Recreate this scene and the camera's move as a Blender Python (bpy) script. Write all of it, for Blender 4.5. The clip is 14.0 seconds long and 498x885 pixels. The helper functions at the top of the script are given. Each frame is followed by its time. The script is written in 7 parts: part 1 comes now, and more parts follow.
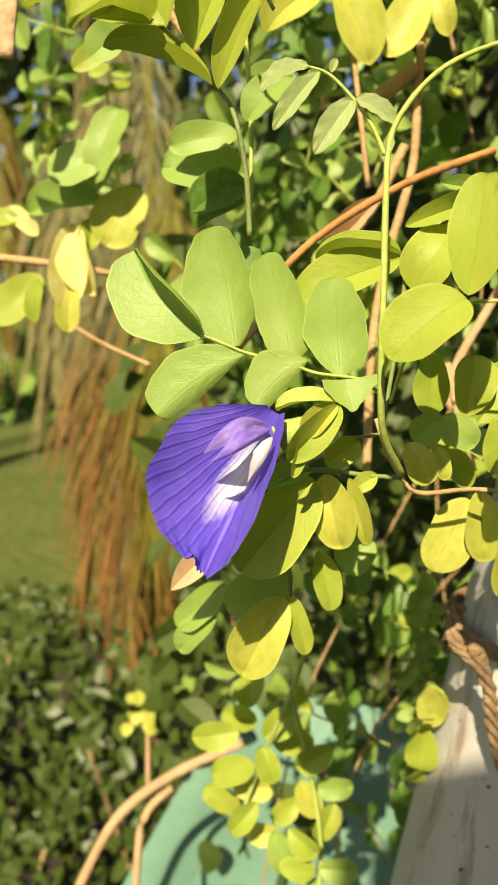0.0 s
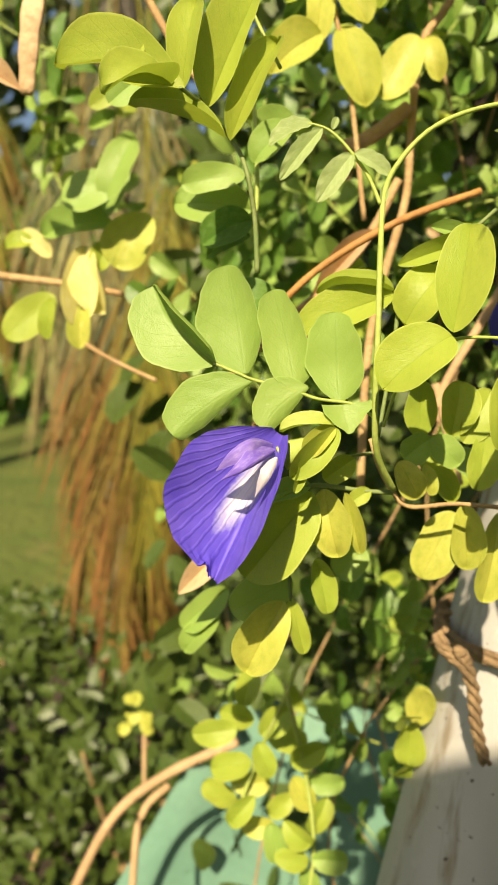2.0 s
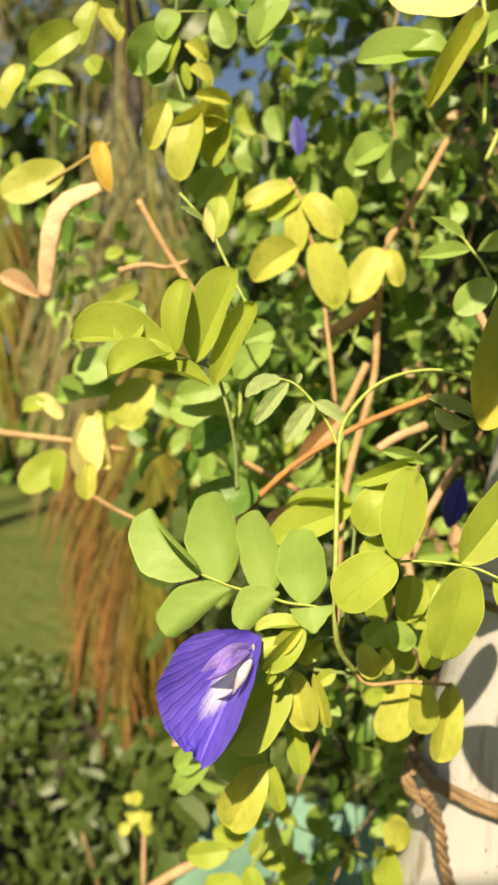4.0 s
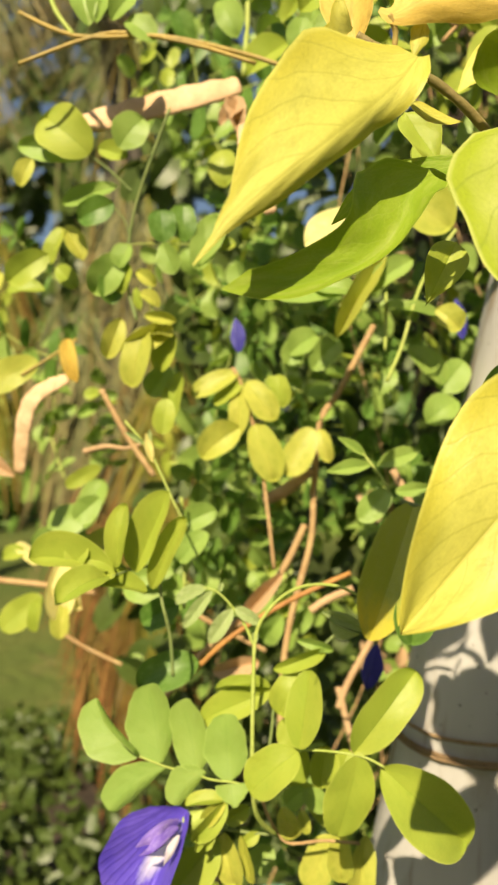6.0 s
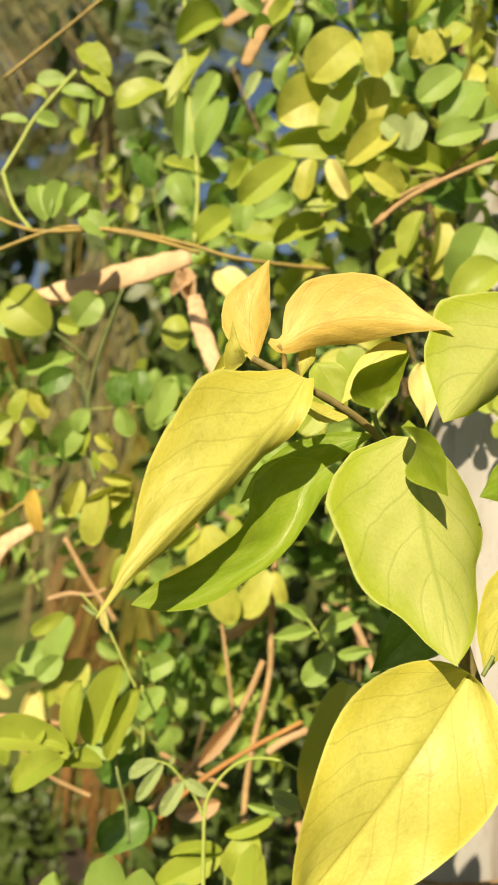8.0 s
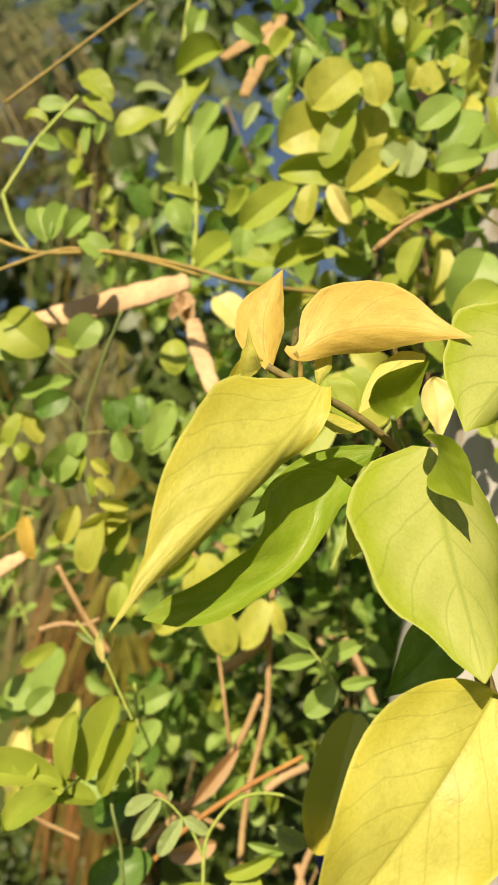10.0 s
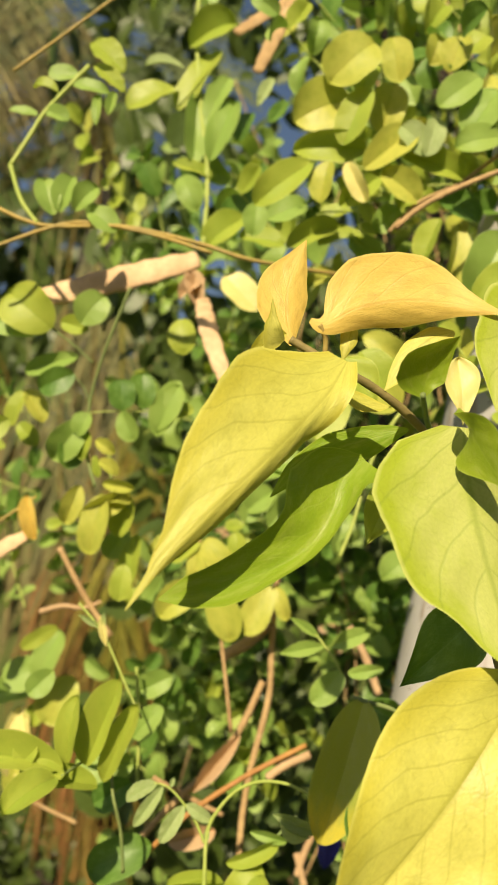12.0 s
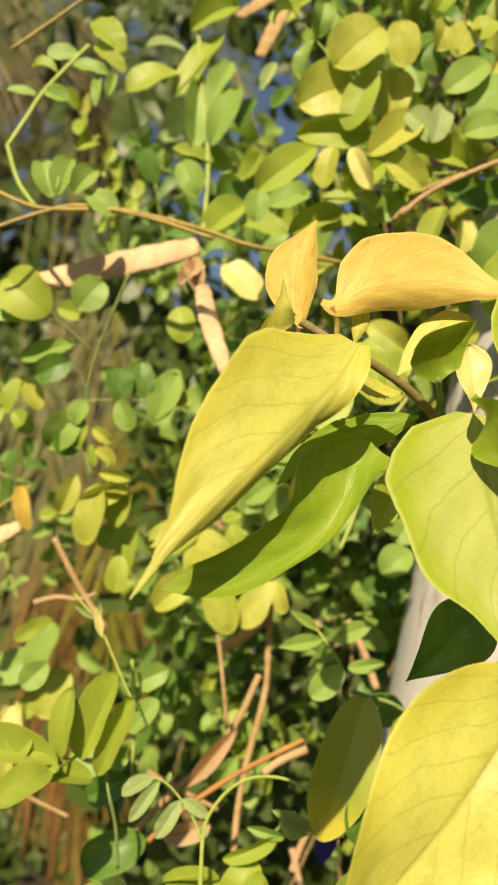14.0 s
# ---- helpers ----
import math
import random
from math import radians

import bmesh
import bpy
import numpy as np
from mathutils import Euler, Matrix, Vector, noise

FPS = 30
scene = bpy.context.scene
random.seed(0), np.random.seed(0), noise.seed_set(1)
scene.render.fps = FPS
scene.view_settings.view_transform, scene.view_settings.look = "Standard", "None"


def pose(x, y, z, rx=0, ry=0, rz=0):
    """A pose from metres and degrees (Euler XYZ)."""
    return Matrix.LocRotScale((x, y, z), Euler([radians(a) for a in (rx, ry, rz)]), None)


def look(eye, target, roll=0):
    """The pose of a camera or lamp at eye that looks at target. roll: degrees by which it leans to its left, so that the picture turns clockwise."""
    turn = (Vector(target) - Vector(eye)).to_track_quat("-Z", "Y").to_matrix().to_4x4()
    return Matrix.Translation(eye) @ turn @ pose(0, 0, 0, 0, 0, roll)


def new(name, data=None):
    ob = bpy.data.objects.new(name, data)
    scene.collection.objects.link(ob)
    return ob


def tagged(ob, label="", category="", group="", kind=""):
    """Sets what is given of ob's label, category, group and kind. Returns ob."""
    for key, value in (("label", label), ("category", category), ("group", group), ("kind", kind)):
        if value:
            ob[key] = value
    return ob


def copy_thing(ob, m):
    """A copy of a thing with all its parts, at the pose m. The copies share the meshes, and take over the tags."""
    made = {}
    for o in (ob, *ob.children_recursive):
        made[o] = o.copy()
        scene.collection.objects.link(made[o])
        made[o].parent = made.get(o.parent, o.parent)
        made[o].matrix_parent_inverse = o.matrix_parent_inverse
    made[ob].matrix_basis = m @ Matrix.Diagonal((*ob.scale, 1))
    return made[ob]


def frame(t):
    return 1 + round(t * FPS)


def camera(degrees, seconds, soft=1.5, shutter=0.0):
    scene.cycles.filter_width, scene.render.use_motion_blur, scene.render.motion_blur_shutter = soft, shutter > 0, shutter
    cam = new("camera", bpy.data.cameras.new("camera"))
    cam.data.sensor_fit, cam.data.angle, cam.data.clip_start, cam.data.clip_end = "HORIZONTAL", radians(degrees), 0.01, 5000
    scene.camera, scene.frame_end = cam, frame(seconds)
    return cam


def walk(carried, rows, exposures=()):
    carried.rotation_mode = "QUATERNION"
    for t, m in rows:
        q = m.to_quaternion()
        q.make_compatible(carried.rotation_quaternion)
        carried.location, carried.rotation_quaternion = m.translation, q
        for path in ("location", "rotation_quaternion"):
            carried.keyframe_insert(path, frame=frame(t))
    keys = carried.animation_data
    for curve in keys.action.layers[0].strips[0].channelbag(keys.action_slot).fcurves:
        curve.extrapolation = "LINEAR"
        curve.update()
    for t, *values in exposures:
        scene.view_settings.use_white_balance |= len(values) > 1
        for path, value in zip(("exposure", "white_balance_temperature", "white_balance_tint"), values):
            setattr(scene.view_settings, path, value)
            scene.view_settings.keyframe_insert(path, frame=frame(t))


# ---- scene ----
cam = camera(36.89, 14.0)
cam.data.dof.use_dof = True
cam.data.dof.focus_distance, cam.data.dof.aperture_fstop = 0.174, 28.0
METRES, EYE, TILT, LEAN, TURN = 0.26, 1.3, -10.0, 0.0, 0.0
ROWS = [
    (0, -0.0000, -0.0000, -0.0000, -0.00, 0.00, -0.00),
    (0.5, -0.0177, -0.0188, -0.0067, -0.05, 0.15, 0.00),
    (1, -0.0117, -0.0383, 0.0039, -0.15, -0.04, -0.20),
    (1.5, -0.0140, -0.0539, 0.0115, -0.44, 0.07, -0.34),
    (2, -0.0143, -0.0700, 0.0138, -0.61, 0.32, -0.51),
    (2.2, -0.0136, -0.0779, 0.0186, -0.73, 0.54, -0.61),
    (4.3, 0.0254, -0.2522, 0.2309, 0.02, 4.83, -0.25),
    (4.5, 0.0424, -0.2709, 0.2654, 0.36, 4.95, -0.24),
    (5, 0.0836, -0.3088, 0.3112, 0.05, 5.01, -0.07),
    (5.5, 0.1062, -0.3534, 0.3591, 0.13, 6.32, 0.11),
    (6, 0.1162, -0.4134, 0.3872, 0.25, 7.48, 0.17),
    (6.5, 0.1285, -0.4550, 0.4356, 0.52, 7.64, 0.43),
    (7, 0.1588, -0.4806, 0.4889, 0.47, 9.26, 1.04),
    (7.5, 0.1822, -0.5128, 0.5372, 0.48, 9.97, 1.38),
    (8, 0.1871, -0.5190, 0.5784, -0.26, 10.47, 1.53),
    (8.2, 0.1887, -0.5108, 0.5812, -0.22, 11.36, 1.86),
    (10.3, 0.1514, -0.4885, 0.5562, -2.02, 13.40, 1.17),
    (10.5, 0.1454, -0.4843, 0.5552, -2.28, 12.99, 0.83),
    (11, 0.1426, -0.4760, 0.5521, -2.06, 12.82, 0.71),
    (11.5, 0.1378, -0.4596, 0.5485, -2.14, 12.92, 0.42),
    (12, 0.1431, -0.4648, 0.5552, -1.89, 12.54, 0.43),
    (12.5, 0.1381, -0.4594, 0.5569, -2.23, 12.50, 0.28),
    (13, 0.1416, -0.4485, 0.5517, -2.30, 12.42, 0.43),
    (13.5, 0.1337, -0.4391, 0.5517, -2.61, 12.27, 0.07),
    (14, 0.1321, -0.4420, 0.5528, -2.56, 12.10, -0.01),
]
walk(cam, [(t, pose(0, 0, EYE, TILT, LEAN, TURN) @ pose(METRES * x, METRES * y, METRES * z, 90 + pitch, roll, yaw)) for t, x, y, z, yaw, pitch, roll in ROWS],
     [(0.0, 1.09), (2.2, 1.09), (5.5, 0.97), (8.0, 0.79), (10.5, 0.69), (14.0, 0.71)])

# ---- world and sun ----
SUN_WAY = Vector((0.17, 0.728, -0.664)).normalized()
world = bpy.data.worlds.new("daylight")
scene.world = world
world.use_nodes = True
wn = world.node_tree.nodes
sky = wn.new("ShaderNodeTexSky")
sky.sky_type = "NISHITA"
sky.sun_disc = False
sky.dust_density = 2.5
sky.ozone_density = 0.25
sky.sun_elevation = math.asin(-SUN_WAY.z)
sky.sun_rotation = math.atan2(-SUN_WAY.x, -SUN_WAY.y)
wn["Background"].inputs["Strength"].default_value = 0.043
world.node_tree.links.new(sky.outputs["Color"], wn["Background"].inputs["Color"])
sun = new("sun", bpy.data.lights.new("sun", "SUN"))
sun.data.energy = 5.0
sun.data.angle = radians(0.5)
sun.data.color = (1.0, 0.822, 0.56)
sun.matrix_world = look((0, 0, 6), Vector((0, 0, 6)) + SUN_WAY)

# ---- materials ----
def nodes_of(name):
    m = bpy.data.materials.new(name)
    m.use_nodes = True
    nt = m.node_tree
    return m, nt, nt.nodes["Principled BSDF"]


def calc(nt, op, a, b=None, c=None, clamp=False):
    n = nt.nodes.new("ShaderNodeMath")
    n.operation, n.use_clamp = op, clamp
    for i, v in enumerate((a, b, c)):
        if v is None:
            continue
        if isinstance(v, (int, float)):
            n.inputs[i].default_value = v
        else:
            nt.links.new(v, n.inputs[i])
    return n.outputs[0]


def blend(nt, fac, a, b, kind="MIX"):
    n = nt.nodes.new("ShaderNodeMix")
    n.data_type, n.blend_type = "RGBA", kind
    for k, v in ((0, fac), (6, a), (7, b)):
        if isinstance(v, (int, float)):
            n.inputs[k].default_value = v
        elif isinstance(v, tuple):
            n.inputs[k].default_value = (*v, 1)
        else:
            nt.links.new(v, n.inputs[k])
    return n.outputs[2]


def grain(nt, scale, detail=4, rough=0.6, coord="Object", stretch=(1, 1, 1)):
    tc = nt.nodes.new("ShaderNodeTexCoord")
    mp = nt.nodes.new("ShaderNodeMapping")
    mp.inputs["Scale"].default_value = stretch
    nt.links.new(tc.outputs[coord], mp.inputs["Vector"])
    n = nt.nodes.new("ShaderNodeTexNoise")
    n.inputs["Scale"].default_value, n.inputs["Detail"].default_value, n.inputs["Roughness"].default_value = scale, detail, rough
    nt.links.new(mp.outputs[0], n.inputs["Vector"])
    return n.outputs["Fac"]


def ramp(nt, fac, lo, hi):
    n = nt.nodes.new("ShaderNodeMapRange")
    n.inputs["From Min"].default_value, n.inputs["From Max"].default_value = lo, hi
    nt.links.new(fac, n.inputs["Value"])
    return n.outputs[0]


def relief(nt, bsdf, height, strength, distance):
    b = nt.nodes.new("ShaderNodeBump")
    b.inputs["Strength"].default_value, b.inputs["Distance"].default_value = strength, distance
    nt.links.new(height, b.inputs["Height"])
    nt.links.new(b.outputs[0], bsdf.inputs["Normal"])
    return b.outputs[0]


def leaf_material(name, base, other, rib, spot=0.25, gloss=0.43, glow=0.34, veins=9.0, brown=(0.30, 0.17, 0.05), thin=(1.0, 1.0, 0.45), tip=None, line=0.28, net=0.0, mottle=None, margin=None):
    """A leaf blade: midrib and side veins, blotches, a tone of its own for each leaf, light passing through it."""
    m, nt, bsdf = nodes_of(name)
    uv = nt.nodes.new("ShaderNodeUVMap")
    sep = nt.nodes.new("ShaderNodeSeparateXYZ")
    nt.links.new(uv.outputs[0], sep.inputs[0])
    u = calc(nt, "ABSOLUTE", calc(nt, "SUBTRACT", sep.outputs[0], 0.5))
    v = sep.outputs[1]
    mid = ramp(nt, u, 0.026, 0.006)
    slant = calc(nt, "SUBTRACT", v, calc(nt, "MULTIPLY", u, 0.75))
    wig = grain(nt, 3.0, 2, 0.5, "UV")
    wave = calc(nt, "SINE", calc(nt, "MULTIPLY", calc(nt, "ADD", slant, calc(nt, "MULTIPLY", wig, 0.12)), veins * 6.283))
    side = calc(nt, "MULTIPLY", ramp(nt, wave, 0.955 if net else 0.90, 1.0), 0.8 if net else 0.55)
    vein = calc(nt, "MAXIMUM", mid, side, clamp=True)
    info = nt.nodes.new("ShaderNodeObjectInfo")
    isle = nt.nodes.new("ShaderNodeNewGeometry")
    rnd = calc(nt, "FRACT", calc(nt, "ADD", info.outputs["Random"], isle.outputs["Random Per Island"]))
    tone = calc(nt, "ADD", calc(nt, "MULTIPLY", rnd, 0.55), calc(nt, "MULTIPLY", ramp(nt, grain(nt, 2.2, 3, 0.6, "UV"), 0.35, 0.70), 0.45))
    col = blend(nt, tone, base, other)
    if tip:
        turn = calc(nt, "ADD", v, calc(nt, "MULTIPLY", grain(nt, 3.0, 3, 0.6, "UV"), 0.4))
        col = blend(nt, ramp(nt, turn, 0.85, 1.05), col, tip)
    # paler or greener patches between the veins, and fine specks
    patch = ramp(nt, grain(nt, 4.5, 5, 0.7, "UV"), 0.48, 0.66)
    col = blend(nt, calc(nt, "MULTIPLY", patch, 0.5), col, mottle or rib)
    if margin:
        edge = calc(nt, "ADD", u, calc(nt, "MULTIPLY", calc(nt, "SUBTRACT", grain(nt, 3.5, 3, 0.6, "UV"), 0.5), 0.5))
        col = blend(nt, calc(nt, "MULTIPLY", ramp(nt, edge, 0.22, 0.46), 0.85), col, margin)
    blot = ramp(nt, grain(nt, 14.0, 3, 0.7, "UV"), 0.66, 0.74)
    col = blend(nt, calc(nt, "MULTIPLY", blot, spot), col, brown)
    if net:
        vor = nt.nodes.new("ShaderNodeTexVoronoi")
        vor.feature = "DISTANCE_TO_EDGE"
        vor.inputs["Scale"].default_value = 13.0
        wob = nt.nodes.new("ShaderNodeTexNoise")
        wob.inputs["Scale"].default_value = 5.0
        nt.links.new(uv.outputs[0], wob.inputs["Vector"])
        nt.links.new(blend(nt, 0.12, uv.outputs[0], wob.outputs["Color"]), vor.inputs["Vector"])
        web = ramp(nt, vor.outputs["Distance"], 0.028, 0.0)
        col = blend(nt, calc(nt, "MULTIPLY", web, net), col, rib)
    col = blend(nt, calc(nt, "MULTIPLY", vein, line), col, rib)
    # edge highlight painted as a thin paler rim
    col = blend(nt, calc(nt, "MULTIPLY", ramp(nt, u, 0.470, 0.492), 0.55), col, tuple(min(0.85, 1.2 * c + 0.06) for c in other))
    fine = ramp(nt, grain(nt, 60.0, 3, 0.6, "UV"), 0.3, 0.7)
    col = blend(nt, calc(nt, "MULTIPLY", fine, 0.12), col, (0.02, 0.05, 0.0))
    nt.links.new(col, bsdf.inputs["Base Color"])
    bsdf.inputs["Roughness"].default_value = gloss
    bsdf.inputs["Specular IOR Level"].default_value = 0.38
    height = calc(nt, "SUBTRACT", calc(nt, "MULTIPLY", fine, 0.25), calc(nt, "MULTIPLY", vein, 0.3))
    if net:
        quilt = grain(nt, 9.0, 3, 0.55, "UV")
        height = calc(nt, "ADD", height, calc(nt, "SUBTRACT", calc(nt, "MULTIPLY", quilt, 1.6), calc(nt, "MULTIPLY", web, 0.2)))
    nb = relief(nt, bsdf, height, 0.26 if net else 0.18, 0.0004)
    tr = nt.nodes.new("ShaderNodeBsdfTranslucent")
    nt.links.new(blend(nt, 0.75, col, thin, "MULTIPLY"), tr.inputs["Color"])
    nt.links.new(nb, tr.inputs["Normal"])
    mix = nt.nodes.new("ShaderNodeMixShader")
    mix.inputs[0].default_value = glow
    nt.links.new(bsdf.outputs[0], mix.inputs[1])
    nt.links.new(tr.outputs[0], mix.inputs[2])
    nt.links.new(mix.outputs[0], nt.nodes["Material Output"].inputs["Surface"])
    return m


def plain_material(name, base, other, scale, rough=0.7, bump=0.3, depth=0.0006, stretch=(1, 1, 1), third=None, strips=False):
    m, nt, bsdf = nodes_of(name)
    big = ramp(nt, grain(nt, scale, 4, 0.6, "Object", stretch), 0.35, 0.65)
    small = ramp(nt, grain(nt, scale * 8, 4, 0.65, "Object", stretch), 0.3, 0.7)
    if strips:
        isle = nt.nodes.new("ShaderNodeNewGeometry")
        big = calc(nt, "MULTIPLY", calc(nt, "ADD", big, isle.outputs["Random Per Island"]), 0.5)
    col = blend(nt, big, base, other)
    if third:
        col = blend(nt, ramp(nt, grain(nt, scale * 2.3, 5, 0.7), 0.58, 0.70), col, third)
    col = blend(nt, calc(nt, "MULTIPLY", small, 0.35), col, tuple(c * 0.55 for c in base))
    nt.links.new(col, bsdf.inputs["Base Color"])
    bsdf.inputs["Roughness"].default_value = rough
    bsdf.inputs["Specular IOR Level"].default_value = 0.3
    relief(nt, bsdf, calc(nt, "ADD", big, small), bump, depth)
    return m


def frond_material(name, base, other, ends):
    """Narrow palm leaflets: a tone for each one, withered towards their ends."""
    m, nt, bsdf = nodes_of(name)
    uv = nt.nodes.new("ShaderNodeUVMap")
    sep = nt.nodes.new("ShaderNodeSeparateXYZ")
    nt.links.new(uv.outputs[0], sep.inputs[0])
    isle = nt.nodes.new("ShaderNodeNewGeometry")
    rnd = isle.outputs["Random Per Island"]
    col = blend(nt, calc(nt, "POWER", rnd, 1.3), base, other)
    wither = calc(nt, "ADD", sep.outputs[1], calc(nt, "MULTIPLY", calc(nt, "FRACT", calc(nt, "MULTIPLY", rnd, 7.3)), 0.5))
    col = blend(nt, ramp(nt, wither, 0.55, 1.05), col, ends)
    col = blend(nt, calc(nt, "MULTIPLY", ramp(nt, grain(nt, 30, 4, 0.6), 0.35, 0.65), 0.4), col, tuple(0.4 * c for c in other))
    nt.links.new(col, bsdf.inputs["Base Color"])
    bsdf.inputs["Roughness"].default_value = 0.6
    bsdf.inputs["Specular IOR Level"].default_value = 0.12
    relief(nt, bsdf, grain(nt, 60, 3, 0.6), 0.3, 0.001)
    return m


def bamboo_material():
    """Bleached bamboo: grey skin with long brown streaks, pale scuffs and dark specks."""
    m, nt, bsdf = nodes_of("bleached_bamboo")
    big = ramp(nt, grain(nt, 9, 4, 0.6, "Object", (2, 2, 0.5)), 0.35, 0.65)
    col = blend(nt, big, (0.45, 0.44, 0.42), (0.34, 0.335, 0.32))
    streak = ramp(nt, grain(nt, 30, 4, 0.6, "Object", (3, 3, 0.12)), 0.54, 0.66)
    col = blend(nt, calc(nt, "MULTIPLY", streak, 0.75), col, (0.20, 0.145, 0.085))
    patch = ramp(nt, grain(nt, 22, 5, 0.7, "Object", (1, 1, 0.5)), 0.58, 0.72)
    col = blend(nt, calc(nt, "MULTIPLY", patch, 0.6), col, (0.26, 0.22, 0.16))
    scuff = ramp(nt, grain(nt, 55, 4, 0.7, "Object", (1, 1, 0.4)), 0.60, 0.72)
    col = blend(nt, calc(nt, "MULTIPLY", scuff, 0.5), col, (0.58, 0.57, 0.54))
    speck = ramp(nt, grain(nt, 260, 2, 0.5), 0.70, 0.74)
    col = blend(nt, speck, col, (0.06, 0.05, 0.035))
    nt.links.new(col, bsdf.inputs["Base Color"])
    bsdf.inputs["Roughness"].default_value = 0.48
    relief(nt, bsdf, calc(nt, "ADD", streak, scuff), 0.4, 0.0006)
    return m


GREEN = leaf_material("leaf_green", (0.25, 0.39, 0.078), (0.315, 0.43, 0.095), (0.20, 0.32, 0.06), 0.08, line=0.30, net=0.09, veins=7.0, mottle=(0.29, 0.42, 0.10))
# deep green leaves; the same dark colour also paints leaves that lie in shade
DEEP_SHADE = leaf_material("leaf_deep_green_shade", (0.085, 0.185, 0.028), (0.15, 0.26, 0.035), (0.20, 0.34, 0.09), 0.10)
LIME = leaf_material("leaf_lime", (0.31, 0.41, 0.050), (0.41, 0.46, 0.065), (0.25, 0.34, 0.04), 0.28, line=0.30, net=0.09, veins=7.0, mottle=(0.27, 0.38, 0.045))
YELLOW = leaf_material("leaf_yellow", (0.54, 0.535, 0.10), (0.41, 0.46, 0.07), (0.36, 0.36, 0.05), 0.5, line=0.34, net=0.12, veins=7.0, mottle=(0.33, 0.39, 0.055))
PALE = leaf_material("leaf_pale", (0.80, 0.73, 0.30), (0.72, 0.66, 0.22), (0.85, 0.80, 0.45), 0.15)
OCHRE = leaf_material("leaf_ochre", (0.76, 0.56, 0.13), (0.72, 0.55, 0.13), (0.48, 0.31, 0.06), 0.12, net=0.12, veins=6.0, thin=(1.0, 0.8, 0.3))
GOLD = leaf_material("leaf_gold", (0.65, 0.615, 0.14), (0.57, 0.575, 0.11), (0.36, 0.35, 0.05), 0.10, veins=7.0, line=0.5, net=0.22, margin=(0.57, 0.53, 0.065))
BROADLIME = leaf_material("leaf_broad_lime", (0.46, 0.52, 0.12), (0.52, 0.555, 0.16), (0.20, 0.28, 0.03), 0.06, gloss=0.48, veins=5.0, line=0.38, net=0.14, mottle=(0.39, 0.48, 0.06), margin=(0.36, 0.455, 0.016))
BROADGREEN = leaf_material("leaf_broad_green", (0.20, 0.33, 0.022), (0.33, 0.42, 0.028), (0.36, 0.44, 0.10), 0.08, gloss=0.34, glow=0.36, veins=6.0, net=0.12, line=0.18, thin=(1.0, 0.95, 0.2))
YOUNG = leaf_material("leaf_young", (0.30, 0.40, 0.14), (0.36, 0.44, 0.18), (0.46, 0.54, 0.28), 0.02, gloss=0.7, veins=5.0, line=0.6)
# olive blade with a yellow tip; sun on the tip is part of that colour
TURNING_LIT_TIP = leaf_material("leaf_turning_lit_tip", (0.33, 0.38, 0.05), (0.39, 0.43, 0.06), (0.36, 0.40, 0.10), 0.2, tip=(0.62, 0.54, 0.06))
DRY = leaf_material("leaf_dry", (0.52, 0.35, 0.19), (0.64, 0.47, 0.29), (0.38, 0.23, 0.11), 0.4, gloss=0.75, glow=0.2, thin=(1.0, 0.8, 0.6))
STEM_GREEN = plain_material("stem_green", (0.30, 0.38, 0.07), (0.38, 0.44, 0.12), 60, 0.6)
STEM_OLIVE = plain_material("stem_olive", (0.24, 0.19, 0.07), (0.17, 0.15, 0.05), 60, 0.6)
# near-black green: the shade inside shrubs and thicket is put into this colour
SHADE_LEAF = leaf_material("shade_leaf", (0.045, 0.075, 0.014), (0.085, 0.115, 0.02), (0.09, 0.16, 0.04), 0.1, glow=0.25)
STEM_DARK = plain_material("stem_dark_green", (0.14, 0.20, 0.06), (0.20, 0.24, 0.08), 60, 0.6)
STEM_OCHRE = plain_material("stem_ochre", (0.40, 0.29, 0.07), (0.28, 0.22, 0.07), 60, 0.55)
WOOD = plain_material("twig_bark", (0.46, 0.32, 0.15), (0.33, 0.21, 0.095), 70, 0.8, 0.6, third=(0.50, 0.38, 0.24))
RUST = plain_material("twig_reddish", (0.42, 0.22, 0.06), (0.32, 0.15, 0.05), 70, 0.6, 0.4)
STRAW = plain_material("straw", (0.48, 0.33, 0.18), (0.35, 0.23, 0.12), 40, 0.8, 0.5)
POD = plain_material("dry_pod", (0.66, 0.47, 0.28), (0.48, 0.32, 0.17), 50, 0.75, 0.4)
TWINE = plain_material("jute", (0.34, 0.235, 0.125), (0.21, 0.14, 0.075), 120, 0.9, 0.8)
POST = bamboo_material()
CLOTH = plain_material("green_sheet", (0.12, 0.24, 0.175), (0.15, 0.27, 0.20), 14, 0.7, 0.3)
LAWN = plain_material("lawn", (0.075, 0.105, 0.018), (0.105, 0.12, 0.025), 1.4, 0.9, 0.8, 0.02, third=(0.17, 0.14, 0.05))
FROND = plain_material("palm_green", (0.045, 0.075, 0.022), (0.14, 0.16, 0.045), 3, 0.5, strips=True)
FROND_YELLOW = plain_material("palm_olive", (0.27, 0.20, 0.035), (0.09, 0.075, 0.018), 3, 0.6, strips=True)
FROND_OLIVE = plain_material("palm_olive_green", (0.07, 0.07, 0.02), (0.22, 0.18, 0.045), 3, 0.6, strips=True)
HANGING = frond_material("palm_hanging", (0.19, 0.17, 0.022), (0.08, 0.09, 0.013), (0.14, 0.075, 0.02))
WITHERED = frond_material("palm_withered", (0.17, 0.125, 0.028), (0.075, 0.06, 0.015), (0.22, 0.10, 0.035))
